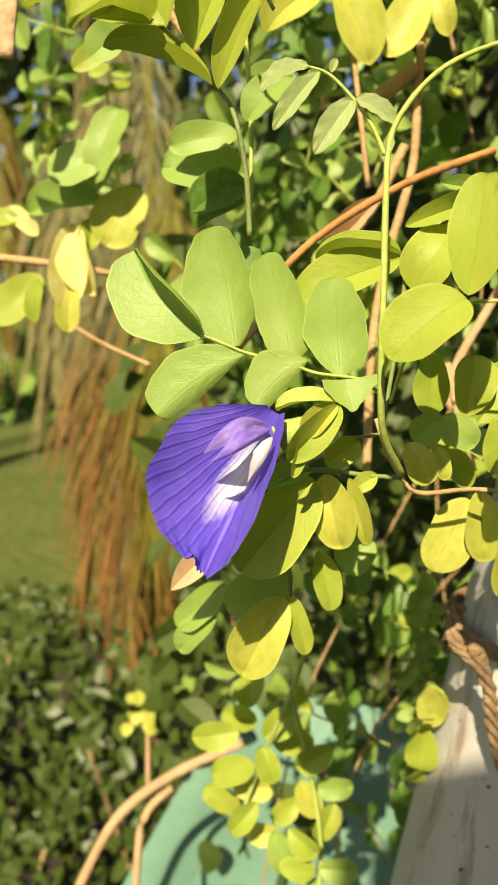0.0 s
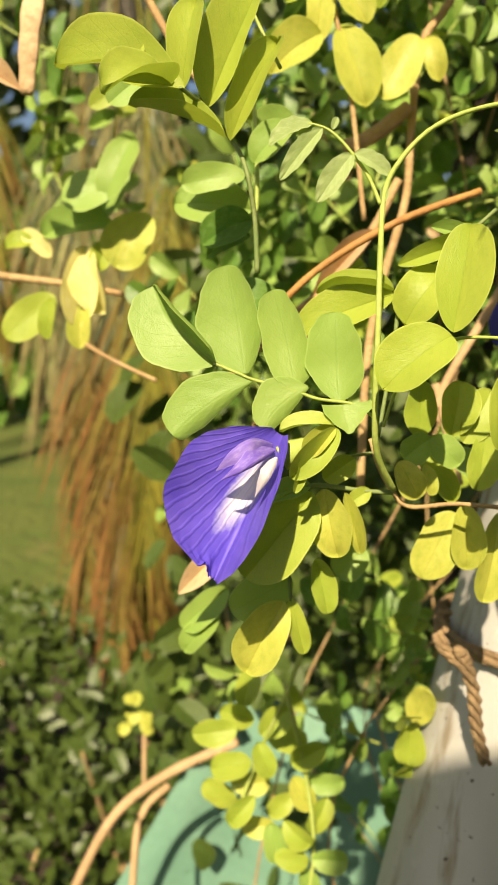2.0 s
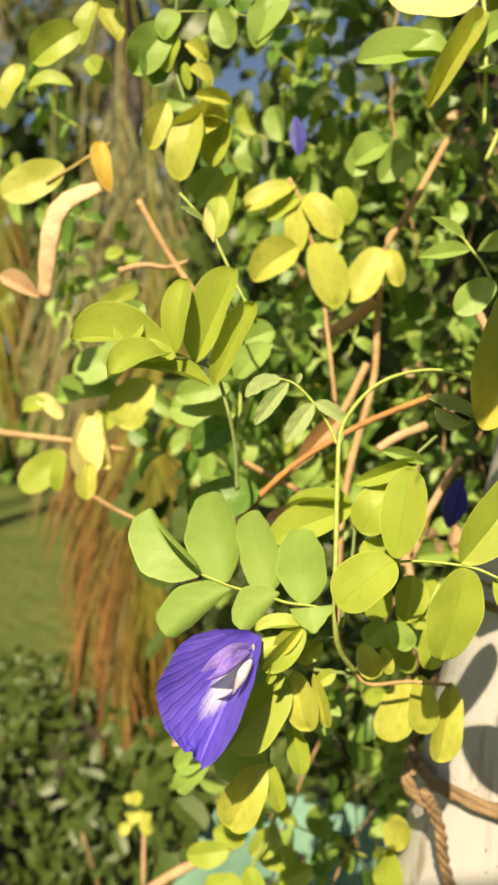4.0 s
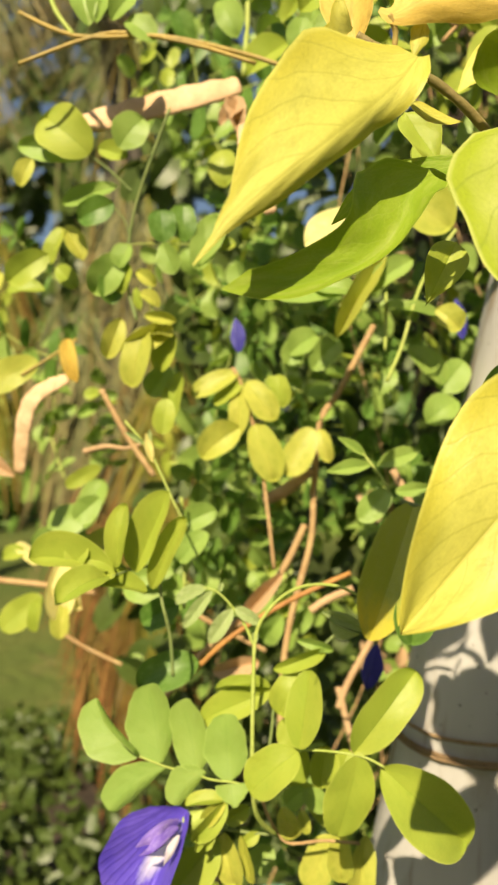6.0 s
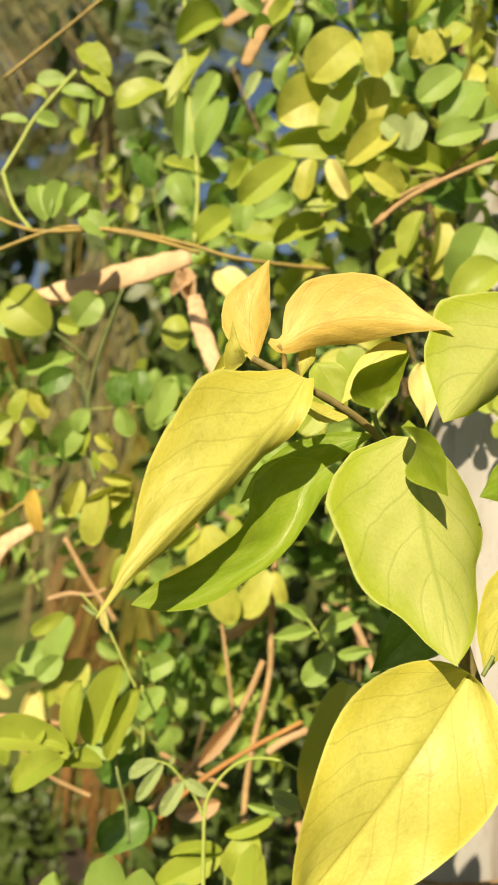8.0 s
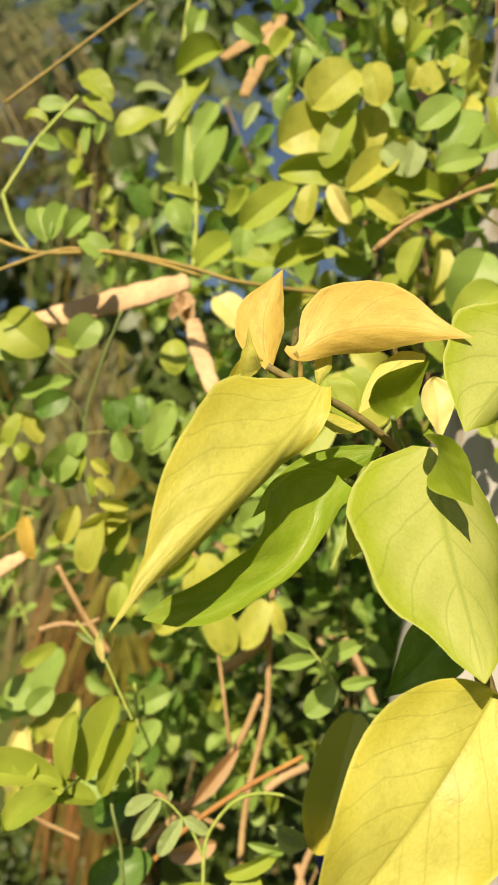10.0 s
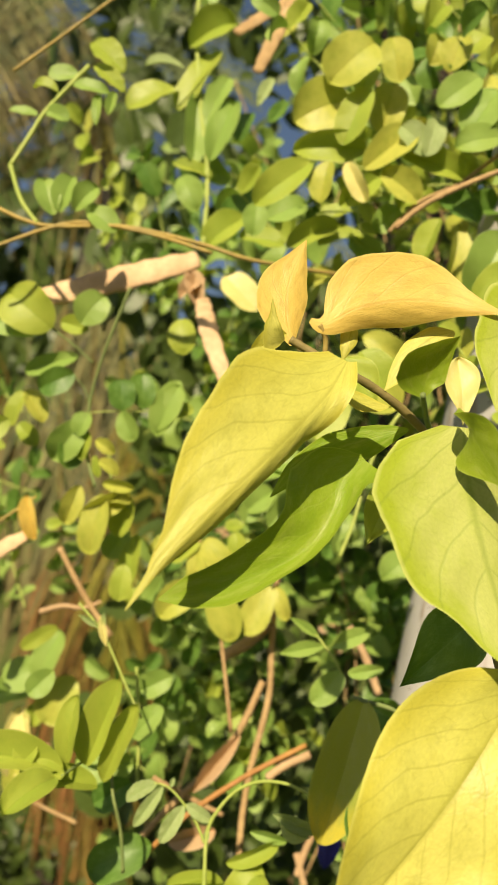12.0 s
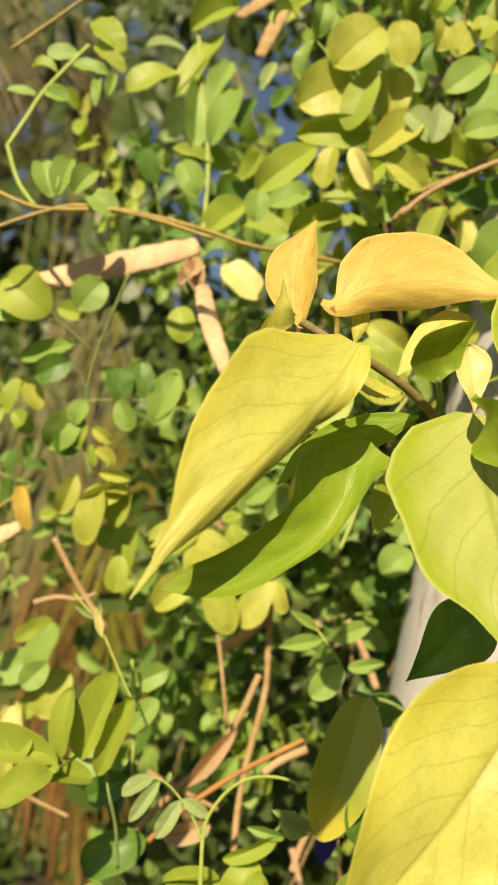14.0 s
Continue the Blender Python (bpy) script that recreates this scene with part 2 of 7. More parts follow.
FEATHER = frond_material("palm_feather", (0.23, 0.22, 0.085), (0.05, 0.065, 0.03), (0.19, 0.15, 0.06))
PLASTER = plain_material("plaster", (0.62, 0.58, 0.50), (0.55, 0.50, 0.43), 3, 0.9)
# soil darkened in colour to carry the shade under the shrubs
SHADE_SOIL = plain_material("soil", (0.035, 0.026, 0.018), (0.06, 0.045, 0.03), 5, 0.95, 0.8, 0.01)
BARK = plain_material("dark_bark", (0.035, 0.026, 0.018), (0.06, 0.045, 0.03), 12, 0.95, 0.9, 0.006)
TRUNK = plain_material("palm_bark", (0.10, 0.09, 0.075), (0.15, 0.13, 0.10), 4, 0.9, 0.8, 0.01)


def petal_material():
    m, nt, bsdf = nodes_of("petal_violet")
    uv = nt.nodes.new("ShaderNodeUVMap")
    sep = nt.nodes.new("ShaderNodeSeparateXYZ")
    nt.links.new(uv.outputs[0], sep.inputs[0])
    u, v = calc(nt, "SUBTRACT", sep.outputs[0], 0.5), sep.outputs[1]
    ang = calc(nt, "ARCTAN2", u, calc(nt, "ADD", v, 0.08))
    warp = grain(nt, 4.0, 3, 0.6, "UV")
    rays = calc(nt, "SINE", calc(nt, "ADD", calc(nt, "MULTIPLY", ang, 84.0), calc(nt, "MULTIPLY", warp, 7.0)))
    rays = ramp(nt, rays, 0.35, 1.0)
    col = blend(nt, ramp(nt, warp, 0.3, 0.7), (0.095, 0.060, 0.55), (0.165, 0.11, 0.65))
    col = blend(nt, calc(nt, "MULTIPLY", rays, 0.17), col, (0.05, 0.02, 0.30))
    # white throat that runs out along the middle
    du = calc(nt, "MULTIPLY", calc(nt, "SUBTRACT", u, calc(nt, "MULTIPLY", v, 0.16)), 13.0)
    dv = calc(nt, "MULTIPLY", calc(nt, "SUBTRACT", v, 0.42), 4.0)
    dist = calc(nt, "SQRT", calc(nt, "ADD", calc(nt, "MULTIPLY", du, du), calc(nt, "MULTIPLY", dv, dv)))
    dist = calc(nt, "ADD", dist, calc(nt, "MULTIPLY", calc(nt, "SUBTRACT", grain(nt, 16.0, 3, 0.7, "UV"), 0.5), 0.55))
    col = blend(nt, ramp(nt, dist, 1.35, 0.35), col, (0.86, 0.84, 0.88))
    nt.links.new(col, bsdf.inputs["Base Color"])
    bsdf.inputs["Roughness"].default_value = 0.55
    nb = relief(nt, bsdf, rays, 0.3, 0.0005)
    tr = nt.nodes.new("ShaderNodeBsdfTranslucent")
    nt.links.new(col, tr.inputs["Color"])
    nt.links.new(nb, tr.inputs["Normal"])
    mix = nt.nodes.new("ShaderNodeMixShader")
    mix.inputs[0].default_value = 0.3
    nt.links.new(bsdf.outputs[0], mix.inputs[1])
    nt.links.new(tr.outputs[0], mix.inputs[2])
    nt.links.new(mix.outputs[0], nt.nodes["Material Output"].inputs["Surface"])
    return m


PETAL = petal_material()
VIOLET = leaf_material("petal_small_violet", (0.16, 0.09, 0.50), (0.32, 0.22, 0.62), (0.45, 0.36, 0.70), 0.0, 0.55, 0.25, 3.0, line=0.12, thin=(0.9, 0.8, 1.0))
BLUE = leaf_material("petal_deep_blue", (0.022, 0.022, 0.22), (0.04, 0.035, 0.30), (0.03, 0.02, 0.22), 0.0, 0.55, 0.2, 4.0, line=0.3, thin=(0.8, 0.7, 1.0))
CREAM = leaf_material("petal_cream", (0.66, 0.62, 0.58), (0.50, 0.44, 0.62), (0.70, 0.68, 0.55), 0.0, 0.55, 0.3, 3.0, line=0.12, thin=(0.9, 0.9, 0.8))

# ---- makers ----
FACE = Vector((0, -0.94, 0.34))
BLADES = {}
SERIAL = [0]


def thing(name, place, label, category, group=""):
    ob = new(name)
    ob.matrix_basis = Matrix.Translation(place)
    ob.empty_display_size = 0.01
    return tagged(ob, label, category, group)


def part(name, bm, material, parent=None, label=""):
    me = bpy.data.meshes.new(name)
    bm.to_mesh(me)
    bm.free()
    for p in me.polygons:
        p.use_smooth = True
    me.materials.append(material)
    return hang(new(name, me), parent, label)


def hang(ob, parent, label=""):
    if parent:
        ob.parent = parent
        up = parent.matrix_basis.copy()
        if parent.parent:
            up = parent.parent.matrix_basis @ up
        ob.matrix_basis = up.inverted() @ ob.matrix_basis
    if label:
        ob["label"] = label
    return ob


def outline(shape, v):
    if shape == "pea":
        if v > 0.54:
            return 0.5 * max(0.0, 1 - ((v - 0.54) / 0.46) ** 2.5) ** 0.5
        return 0.5 * max(0.0, 1 - ((0.54 - v) / 0.54) ** 2.3) ** 0.58
    if shape == "boug":
        return 0.5 * max(0.0, math.sin(math.pi * v ** 0.66)) ** 1.12
    if shape == "broad":
        return 0.5 * v ** 0.5 * max(0.0, 1 - v) ** 0.9 / 0.4016
    if shape == "lance":
        return 0.5 * max(0.0, math.sin(math.pi * v ** 0.9)) ** 0.85
    return 0.5 * max(0.0, math.sin(math.pi * v ** 0.95)) ** 0.52


def blade_mesh(bm, shape, fold, curl, seed, rows=14, cols=8, m=None, bow=0.0):
    """A blade one unit long on y from the stalk to the tip, one wide on x, its upper face to +z."""
    rng = random.Random(seed)
    ph, wav = rng.uniform(0, 6.28), rng.uniform(0.6, 1.2)
    notch = rng.uniform(0.03, 0.10)
    lift = math.tan(radians(fold))
    skew, dip, twist = rng.uniform(-0.22, 0.22), rng.uniform(-0.02, 0.10), rng.uniform(-0.18, 0.18)
    lay = bm.loops.layers.uv.verify()
    grid = []
    for i in range(rows + 1):
        v = i / rows
        v2 = 0.5 - 0.5 * math.cos(math.pi * v)
        h = outline(shape, v2)
        row = []
        for j in range(cols + 1):
            u = 2 * j / cols - 1
            x = u * h * (1 + 0.04 * math.sin(9 * v2 + ph))
            y = v2
            if shape == "pea":
                y = v2 - notch * (1 - min(1, abs(u) * 2.0)) * v2 ** 14
            z = abs(u) * h * lift + curl * 0.01 * 4 * v2 * (1 - v2)
            z += 0.022 * wav * abs(u) * math.sin(11 * v2 + ph + (1.7 if u > 0 else 0)) * math.sin(math.pi * v2)
            if shape in ("boug", "broad"):
                z += 0.035 * math.cos(3 * u) * math.sin(7 * v2 + ph) + 0.02 * math.sin(5 * u + 13 * v2 + ph) * abs(u)
            if shape == "pea":
                z += curl * 0.004 * u * u * (0.4 + v2) + 0.012 * math.sin(6.3 * v2 + 2.2 * u + ph)
                z += u * h * (skew + twist * (2 * v2 - 1)) - dip * v2 ** 3
                z += 0.009 * wav * math.sin(24 * (v2 - 0.3 * abs(u)) + ph) * math.sin(math.pi * abs(u)) * math.sin(math.pi * v2)
            x += bow * math.sin(math.pi * v2)
            if shape == "young":
                z += 0.032 * math.sin(24 * v2 - 6 * abs(u)) * abs(u)
            p = Vector((x, y, z))
            row.append((bm.verts.new(m @ p if m else p), 0.5 + 0.5 * u, v2))
        grid.append(row)
    for i in range(rows):
        for j in range(cols):
            q = (grid[i][j], grid[i][j + 1], grid[i + 1][j + 1], grid[i + 1][j])
            f = bm.faces.new([a[0] for a in q])
            f.smooth = True
            for lp, a in zip(f.loops, q):
                lp[lay].uv = (a[1], a[2])
    for i in range(rows):
        crease = bm.edges.get((grid[i][cols // 2][0], grid[i + 1][cols // 2][0]))
        if crease and fold >= 10:
            crease.smooth = False


PEA, BOUG, BROAD, LANCE, CRUMPLED, OVAL = "pea", "boug", "broad", "lance", "young", "oval"


def frame_of(base, tip, roll):
    base, tip = Vector(base), Vector(tip)
    y = (tip - base).normalized()
    n = (FACE - FACE.dot(y) * y).normalized()
    n.rotate(Matrix.Rotation(radians(roll), 3, y))
    x = y.cross(n)
    return base, (tip - base).length, Matrix((x, y, n)).transposed()


def leaf(plant, base, tip, width, shape, material, fold=12, curl=15, roll=0, name="leaf", bow=0.0):
    """One leaf blade as a part of the plant."""
    SERIAL[0] += 1
    key = (shape, fold, curl, SERIAL[0] % 5)
    if shape in (BOUG, BROAD) or key not in BLADES:
        me = bpy.data.meshes.new("blade")
        bm = bmesh.new()
        fine = shape in (BOUG, BROAD)
        blade_mesh(bm, shape, fold, curl, SERIAL[0] * 7 + 3, 26 if fine else 18, 14 if fine else 8, None, bow)
        bm.to_mesh(me)
        bm.free()
        BLADES[key] = me
    me = BLADES[key]
    mk = key + (material.name,)
    if mk not in BLADES:
        me = me.copy()
        me.materials.append(material)
        BLADES[mk] = me
    if shape not in (BOUG, BROAD):
        me = BLADES[mk]
    else:
        if not me.materials:
            me.materials.append(material)
    b, length, r = frame_of(base, tip, roll)
    ob = new(name, me)
    ob.matrix_basis = Matrix.Translation(b) @ r.to_4x4() @ Matrix.Diagonal((width, length, 0.5 * (width + length), 1))
    return hang(ob, plant)


def shaped_leaf(plant, rib, plus, minus, lift_plus, lift_minus, material, ripple=0.3, face=None, name="leaf", blunt=False):
    """A broad leaf grown along its midrib: half-widths on either side from stalk to tip, and how far each half turns out of the plane."""
    SERIAL[0] += 1
    rng = random.Random(SERIAL[0])
    ph = rng.uniform(0, 6.28)
    line = smooth_line(rib, 12)
    way = [0.0]
    for a, b in zip(line, line[1:]):
        way.append(way[-1] + (b - a).length)
    facing = Vector(face) if face else FACE

    def along(values, v):
        if isinstance(values, (int, float)):
            return values
        f = v * (len(values) - 1)
        i = min(int(f), len(values) - 2)
        return values[i] + (values[i + 1] - values[i]) * (f - i)

    def width(values, v):
        if blunt and v > 0.9:
            return values[-2] * math.sqrt(max(0.0, 1 - ((v - 0.9) / 0.1) ** 2))
        return along(values, v)

    def on_rib(v):
        d = v * way[-1]
        i = max(k for k in range(len(way) - 1) if way[k] <= d + 1e-9)
        return line[i].lerp(line[i + 1], (d - way[i]) / max(1e-9, way[i + 1] - way[i]))

    bm = bmesh.new()
    lay = bm.loops.layers.uv.verify()
    rows, half, grid = 40, 9, []
    for i in range(rows + 1):
        v = i / rows
        if blunt:
            v = 1 - (1 - v) ** 1.6
        p = on_rib(v)
        d = (on_rib(min(1, v + 0.05)) - on_rib(max(0, v - 0.05))).normalized()
        n = (facing - facing.dot(d) * d).normalized()
        x = d.cross(n)
        row = []
        for j in range(-half, half + 1):
            u = j / half
            side = 1 if u >= 0 else -1
            w = width(plus if side > 0 else minus, v) * abs(u) * (1 + 0.035 * math.sin(17 * v + ph + side) * abs(u))
            a = radians(along(lift_plus if side > 0 else lift_minus, v)) * (0.45 + 0.75 * abs(u))
            q = p + w * (math.cos(a) * side * x + math.sin(a) * n)
            # blade puckered between the side veins, its margin slightly wavy
            swell = math.sin(math.pi * min(1, v * 1.02)) * way[-1]
            q = q + n * swell * (0.006 * ripple * math.sin(26 * (v - 0.35 * abs(u)) + ph) * math.sin(math.pi * abs(u)) + 0.012 * ripple * u * u * math.sin(13 * v + ph + 1.3 * side))
            if blunt:
                q = q - d * 0.05 * way[-1] * (1 - min(1, abs(u) * 2.2)) * v ** 14
            row.append((bm.verts.new(q), 0.5 + 0.5 * u, v))
        grid.append(row)
    for i in range(rows):
        for j in range(2 * half):
            q = (grid[i][j], grid[i][j + 1], grid[i + 1][j + 1], grid[i + 1][j])
            f = bm.faces.new([e[0] for e in q])
            for lp, e in zip(f.loops, q):
                lp[lay].uv = (e[1], e[2])
    return part(name, bm, material, plant)


def smooth_line(points, steps=6):
    ps = [Vector(p) for p in points]
    if len(ps) < 3:
        return [ps[0].lerp(ps[-1], k / steps) for k in range(steps + 1)]
    out = []
    for i in range(len(ps) - 1):
        a, b = ps[max(i - 1, 0)], ps[i]
        c, d = ps[i + 1], ps[min(i + 2, len(ps) - 1)]
        for k in range(steps):
            t = k / steps
            out.append(0.5 * (2 * b + (c - a) * t + (2 * a - 5 * b + 4 * c - d) * t * t + (3 * b - a - 3 * c + d) * t ** 3))
    out.append(ps[-1])
    return out


def tube(bm, line, radius, taper=1.0, sides=8, rough=0.06, flat=1.0):
    """A round rod along the line, with slightly uneven thickness; flat squashes it into a strip."""
    rings = []
    up = Vector((0.31, 0.2, 0.93))
    for i, p in enumerate(line):
        d = (line[min(i + 1, len(line) - 1)] - line[max(i - 1, 0)]).normalized()
        s = d.cross(up).normalized()
        w = d.cross(s)
        r = radius * (1 + (taper - 1) * i / max(1, len(line) - 1)) * (1 + random.uniform(-rough, rough))
        rings.append([bm.verts.new(p + r * (math.cos(a) * w + flat * math.sin(a) * s)) for a in (2 * math.pi * k / sides for k in range(sides))])
    for a, b in zip(rings, rings[1:]):
        for k in range(sides):
            bm.faces.new((a[k], a[(k + 1) % sides], b[(k + 1) % sides], b[k]))
    bm.faces.new(rings[0][::-1])
    bm.faces.new(rings[-1])


def stem(plant, points, radius, material, name="stem", taper=1.0, flat=1.0):
    bm = bmesh.new()
    tube(bm, smooth_line(points), radius, taper, flat=flat)
    return part(name, bm, material, plant)


def loose_leaves(name, rng, count, spot, size, shape, material, parent=None, ratio=0.55, droop=0.5):
    """Leaves nobody would count, in one mesh: spot(rng) gives a place."""
    bm = bmesh.new()
    for k in range(count):
        p = Vector(spot(rng))
        way = Vector((rng.uniform(-1, 1), rng.uniform(-0.6, 0.5), rng.uniform(-1, 0.5) - droop)).normalized()
        s = size * rng.uniform(0.6, 1.25)
        b, ln, r = frame_of(p, p + s * way, rng.uniform(-60, 60))
        m = Matrix.Translation(b) @ r.to_4x4() @ Matrix.Diagonal((s * ratio, s, s * 0.7, 1))
        blade_mesh(bm, shape, rng.uniform(5, 25), rng.uniform(-5, 20), rng.random(), 5, 2, m)
    return part(name, bm, material, parent)


def pod(plant, a, b, c, wide, material=POD):
    """A flat dried pod that bends from a over b to c, lumpy where the seeds sat."""
    line = smooth_line([a, b, c], 10)
    bm = bmesh.new()
    rings = []
    for i, p in enumerate(line):
        t = i / (len(line) - 1)
        d = (line[min(i + 1, len(line) - 1)] - line[max(i - 1, 0)]).normalized()
        n = (FACE - FACE.dot(d) * d).normalized()
        s = d.cross(n)
        w = wide * (0.25 + 0.75 * math.sin(math.pi * (0.08 + 0.86 * t)) ** 0.5) * (1 + 0.08 * math.sin(i * 2.1))
        k = wide * (0.25 + 0.12 * math.sin(i * 2.1))
        rings.append([bm.verts.new(p + w * math.cos(q) * s + k * math.sin(q) * n) for q in (2 * math.pi * e / 10 for e in range(10))])
    for r0, r1 in zip(rings, rings[1:]):
        for e in range(10):
            bm.faces.new((r0[e], r0[(e + 1) % 10], r1[(e + 1) % 10], r1[e]))
    bm.faces.new(rings[0][::-1])
    bm.faces.new(rings[-1])
    return part("pod", bm, material, plant)


def butterfly_flower(plant, base, tip, throat):
    """Butterfly pea flower: one large cupped banner petal, small wings and keel in the throat."""
    b, length, r = frame_of(base, tip, 0)
    frame_m = Matrix.Translation(b) @ r.to_4x4()
    flower = new("flower")
    flower.matrix_basis = Matrix.Translation(base)
    hang(flower, plant, "violet butterfly-shaped flower with a white throat")
    bm = bmesh.new()
    lay = bm.loops.layers.uv.verify()
    rows, cols, grid = 44, 40, []
    open_side = (0.08, 0.31, 0.43, 0.48, 0.505, 0.515, 0.51, 0.485, 0.43, 0.33, 0.10)
    shut_side = (0.03, 0.07, 0.09, 0.11, 0.12, 0.13, 0.135, 0.13, 0.12, 0.09, 0.03)
    for i in range(rows + 1):
        v = i / rows
        v2 = 0.5 - 0.5 * math.cos(math.pi * v)
        row = []
        for j in range(cols + 1):
            u = 2 * j / cols - 1
            profile = open_side if u > 0 else shut_side
            f = v2 * 10
            k = min(int(f), 9)
            wide = profile[k] + (profile[k + 1] - profile[k]) * (f - k)
            h = math.sin(math.pi * (0.1 + 0.8 * v2))
            # the side to +x lies open, the other is folded forward
            x = u * wide * (1 + 0.018 * math.sin(19 * v2 + 2) * abs(u))
            notch = 0.05 * math.exp(-((x - 0.085) / 0.025) ** 2)
            y = v2 - notch * v2 ** 8 + 0.01 * math.sin(31 * u + 1) * v2 ** 6 - 0.01 * (1 - v2) * abs(u) ** 2 - 0.035 * v2 ** 3 * max(0.0, u) ** 2.5
            z = 0.16 * u * u * h if u > 0 else 0.26 * abs(u) ** 1.3 * h
            z += -0.16 * math.sin(math.pi * v2 * 0.8) * (1 - abs(u)) + 0.06 * v2 * v2
            a = math.atan2(x, v2 + 0.12)
            # pleats that run out from the throat
            z += 0.0035 * math.sin(a * 34 + 1.5 * math.sin(5 * v2)) * min(1, abs(u) * 1.4 + v2 * 0.3)
            z += 0.020 * math.sin(a * 8 + 2) * (u * u + v2 ** 4) * h
            row.append((bm.verts.new(frame_m @ (Vector((x, y, z)) * length)), 0.5 + x, v2))
        grid.append(row)
    for i in range(rows):
        for j in range(cols):
            q = (grid[i][j], grid[i][j + 1], grid[i + 1][j + 1], grid[i + 1][j])
            f = bm.faces.new([e[0] for e in q])
            for lp, e in zip(f.loops, q):
                lp[lay].uv = (e[1], e[2])
    part("banner_petal", bm, PETAL, flower)
    t = Vector(throat)
    s = length
    shaped_leaf(flower, [(0.0043, 0.1660, 1.2750), (-0.0009, 0.1580, 1.2772), (-0.0058, 0.1560, 1.2747), (-0.0097, 0.1580, 1.2698)], (0.0006, 0.0011, 0.0015, 0.0016, 0.0016, 0.0015, 0.0014, 0.0011, 0.0009, 0.0005, 0.0001), (0.0010, 0.0023, 0.0034, 0.0040, 0.0043, 0.0043, 0.0039, 0.0033, 0.0024, 0.0013, 0.0001), -45, -8, VIOLET, name="wing_petal")
    shaped_leaf(flower, [(0.0046, 0.1620, 1.2743), (0.0003, 0.1550, 1.2733), (-0.0040, 0.1530, 1.2709), (-0.0083, 0.1560, 1.2681)], (0.0010, 0.0022, 0.0030, 0.0034, 0.0035, 0.0032, 0.0027, 0.0021, 0.0014, 0.0007, 0.0001), (0.0007, 0.0011, 0.0014, 0.0015, 0.0015, 0.0014, 0.0012, 0.0010, 0.0007, 0.0004, 0.0001), -12, -50, VIOLET, name="wing_petal")
    shaped_leaf(flower, [(0.0050, 0.1600, 1.2729), (0.0025, 0.1560, 1.2691), (-0.0003, 0.1580, 1.2634)], (0.0005, 0.0015, 0.0020, 0.0023, 0.0023, 0.0021, 0.0019, 0.0015, 0.0010, 0.0005, 0.0001), (0.0004, 0.0008, 0.0010, 0.0011, 0.0011, 0.0011, 0.0010, 0.0008, 0.0005, 0.0003, 0.0001), -20, -30, CREAM, name="keel")
    bm = bmesh.new()
    tube(bm, smooth_line([t + s * Vector(p) for p in ((0.36, 0.14, 0.17), (0.28, 0.13, 0.15), (0.20, 0.12, 0.12), (0.12, 0.12, 0.08))], 6), 0.05 * s, 1.9, 12, 0.03)
    part("calyx", bm, STEM_GREEN, flower)
    return flower


def closed_bud(plant, base, tip, wide):
    """A flower bud still rolled up: overlapping deep blue petals on a short stalk."""
    for k, roll in enumerate((-35, 0, 40)):
        leaf(plant, base, tip, wide * (1 - 0.12 * k), LANCE, BLUE, -28, 10, roll, "bud_petal")

# ---- the setting ----
# top of the added wall, set by where its shadow crosses the post
WALL_H = 1.918
ROPE_KNOT = Vector((0.0765, 0.240, 1.186))
bm = bmesh.new()
lawn_side = [-300, -60, -20, -8, -4, -2, -1, 0, 1, 2, 4, 8, 20, 60, 300]
pts = [[bm.verts.new((x, y, -0.02 + 0.03 * noise.noise((x * 0.7, y * 0.7, 0)))) for x in lawn_side] for y in lawn_side]
for a, b in zip(pts, pts[1:]):
    for k in range(len(a) - 1):
        bm.faces.new((a[k], a[k + 1], b[k + 1], b[k]))
tagged(part("ground", bm, LAWN), "sunlit green lawn with bare patches", "lawn", kind="structure")


def frond(palm, root, tip, sag, leaflet, material, count=46, hang_down=0.4, seed=0, mid=None, spread=1.0):
    """A palm frond: a midrib that sags from the root to the tip, with narrow leaflets on both sides."""
    rng = random.Random(seed)
    root, tip = Vector(root), Vector(tip)
    line = [root.lerp(tip, k / 14) + Vector((0, 0, sag * 4 * (k / 14) * (1 - k / 14))) for k in range(15)]
    if mid:
        line = smooth_line([root, mid, tip], 7)
    bm = bmesh.new()
    tube(bm, line, 0.005, 0.3, 5)
    for k in range(count):
        t = 0.08 + 0.92 * k / count
        i = min(int(t * 14), 13)
        p = line[i].lerp(line[i + 1], t * 14 - i)
        d = (line[i + 1] - line[i]).normalized()
        side = d.cross(Vector((0, 0, 1)))
        side = side.normalized() if side.length > 0.05 else Vector((1, 0, 0))
        size = leaflet * math.sin(math.pi * (0.12 + 0.84 * t)) * rng.uniform(0.75, 1.15)
        for s in (-1, 1):
            way = (s * side * spread * rng.uniform(0.5, 1.0) + d * rng.uniform(0.4, 0.9) + Vector((0, 0, -hang_down * rng.uniform(0.4, 1.5)))).normalized()
            cross = way.cross(Vector((rng.uniform(-0.3, 0.3), -1, 0.3))).normalized() * 0.004 * rng.uniform(0.5, 1.4)
            a, b = p + way * size * 0.5 + Vector((0, 0, 0.02)), p + way * size + Vector((0, 0, -0.25 * size * hang_down))
            q = [bm.verts.new(p - cross * 0.6), bm.verts.new(p + cross * 0.6), bm.verts.new(a + cross), bm.verts.new(a - cross), bm.verts.new(b)]
            bm.faces.new(q[:4])
            bm.faces.new((q[3], q[2], q[4]))
    return part("frond", bm, material, palm)


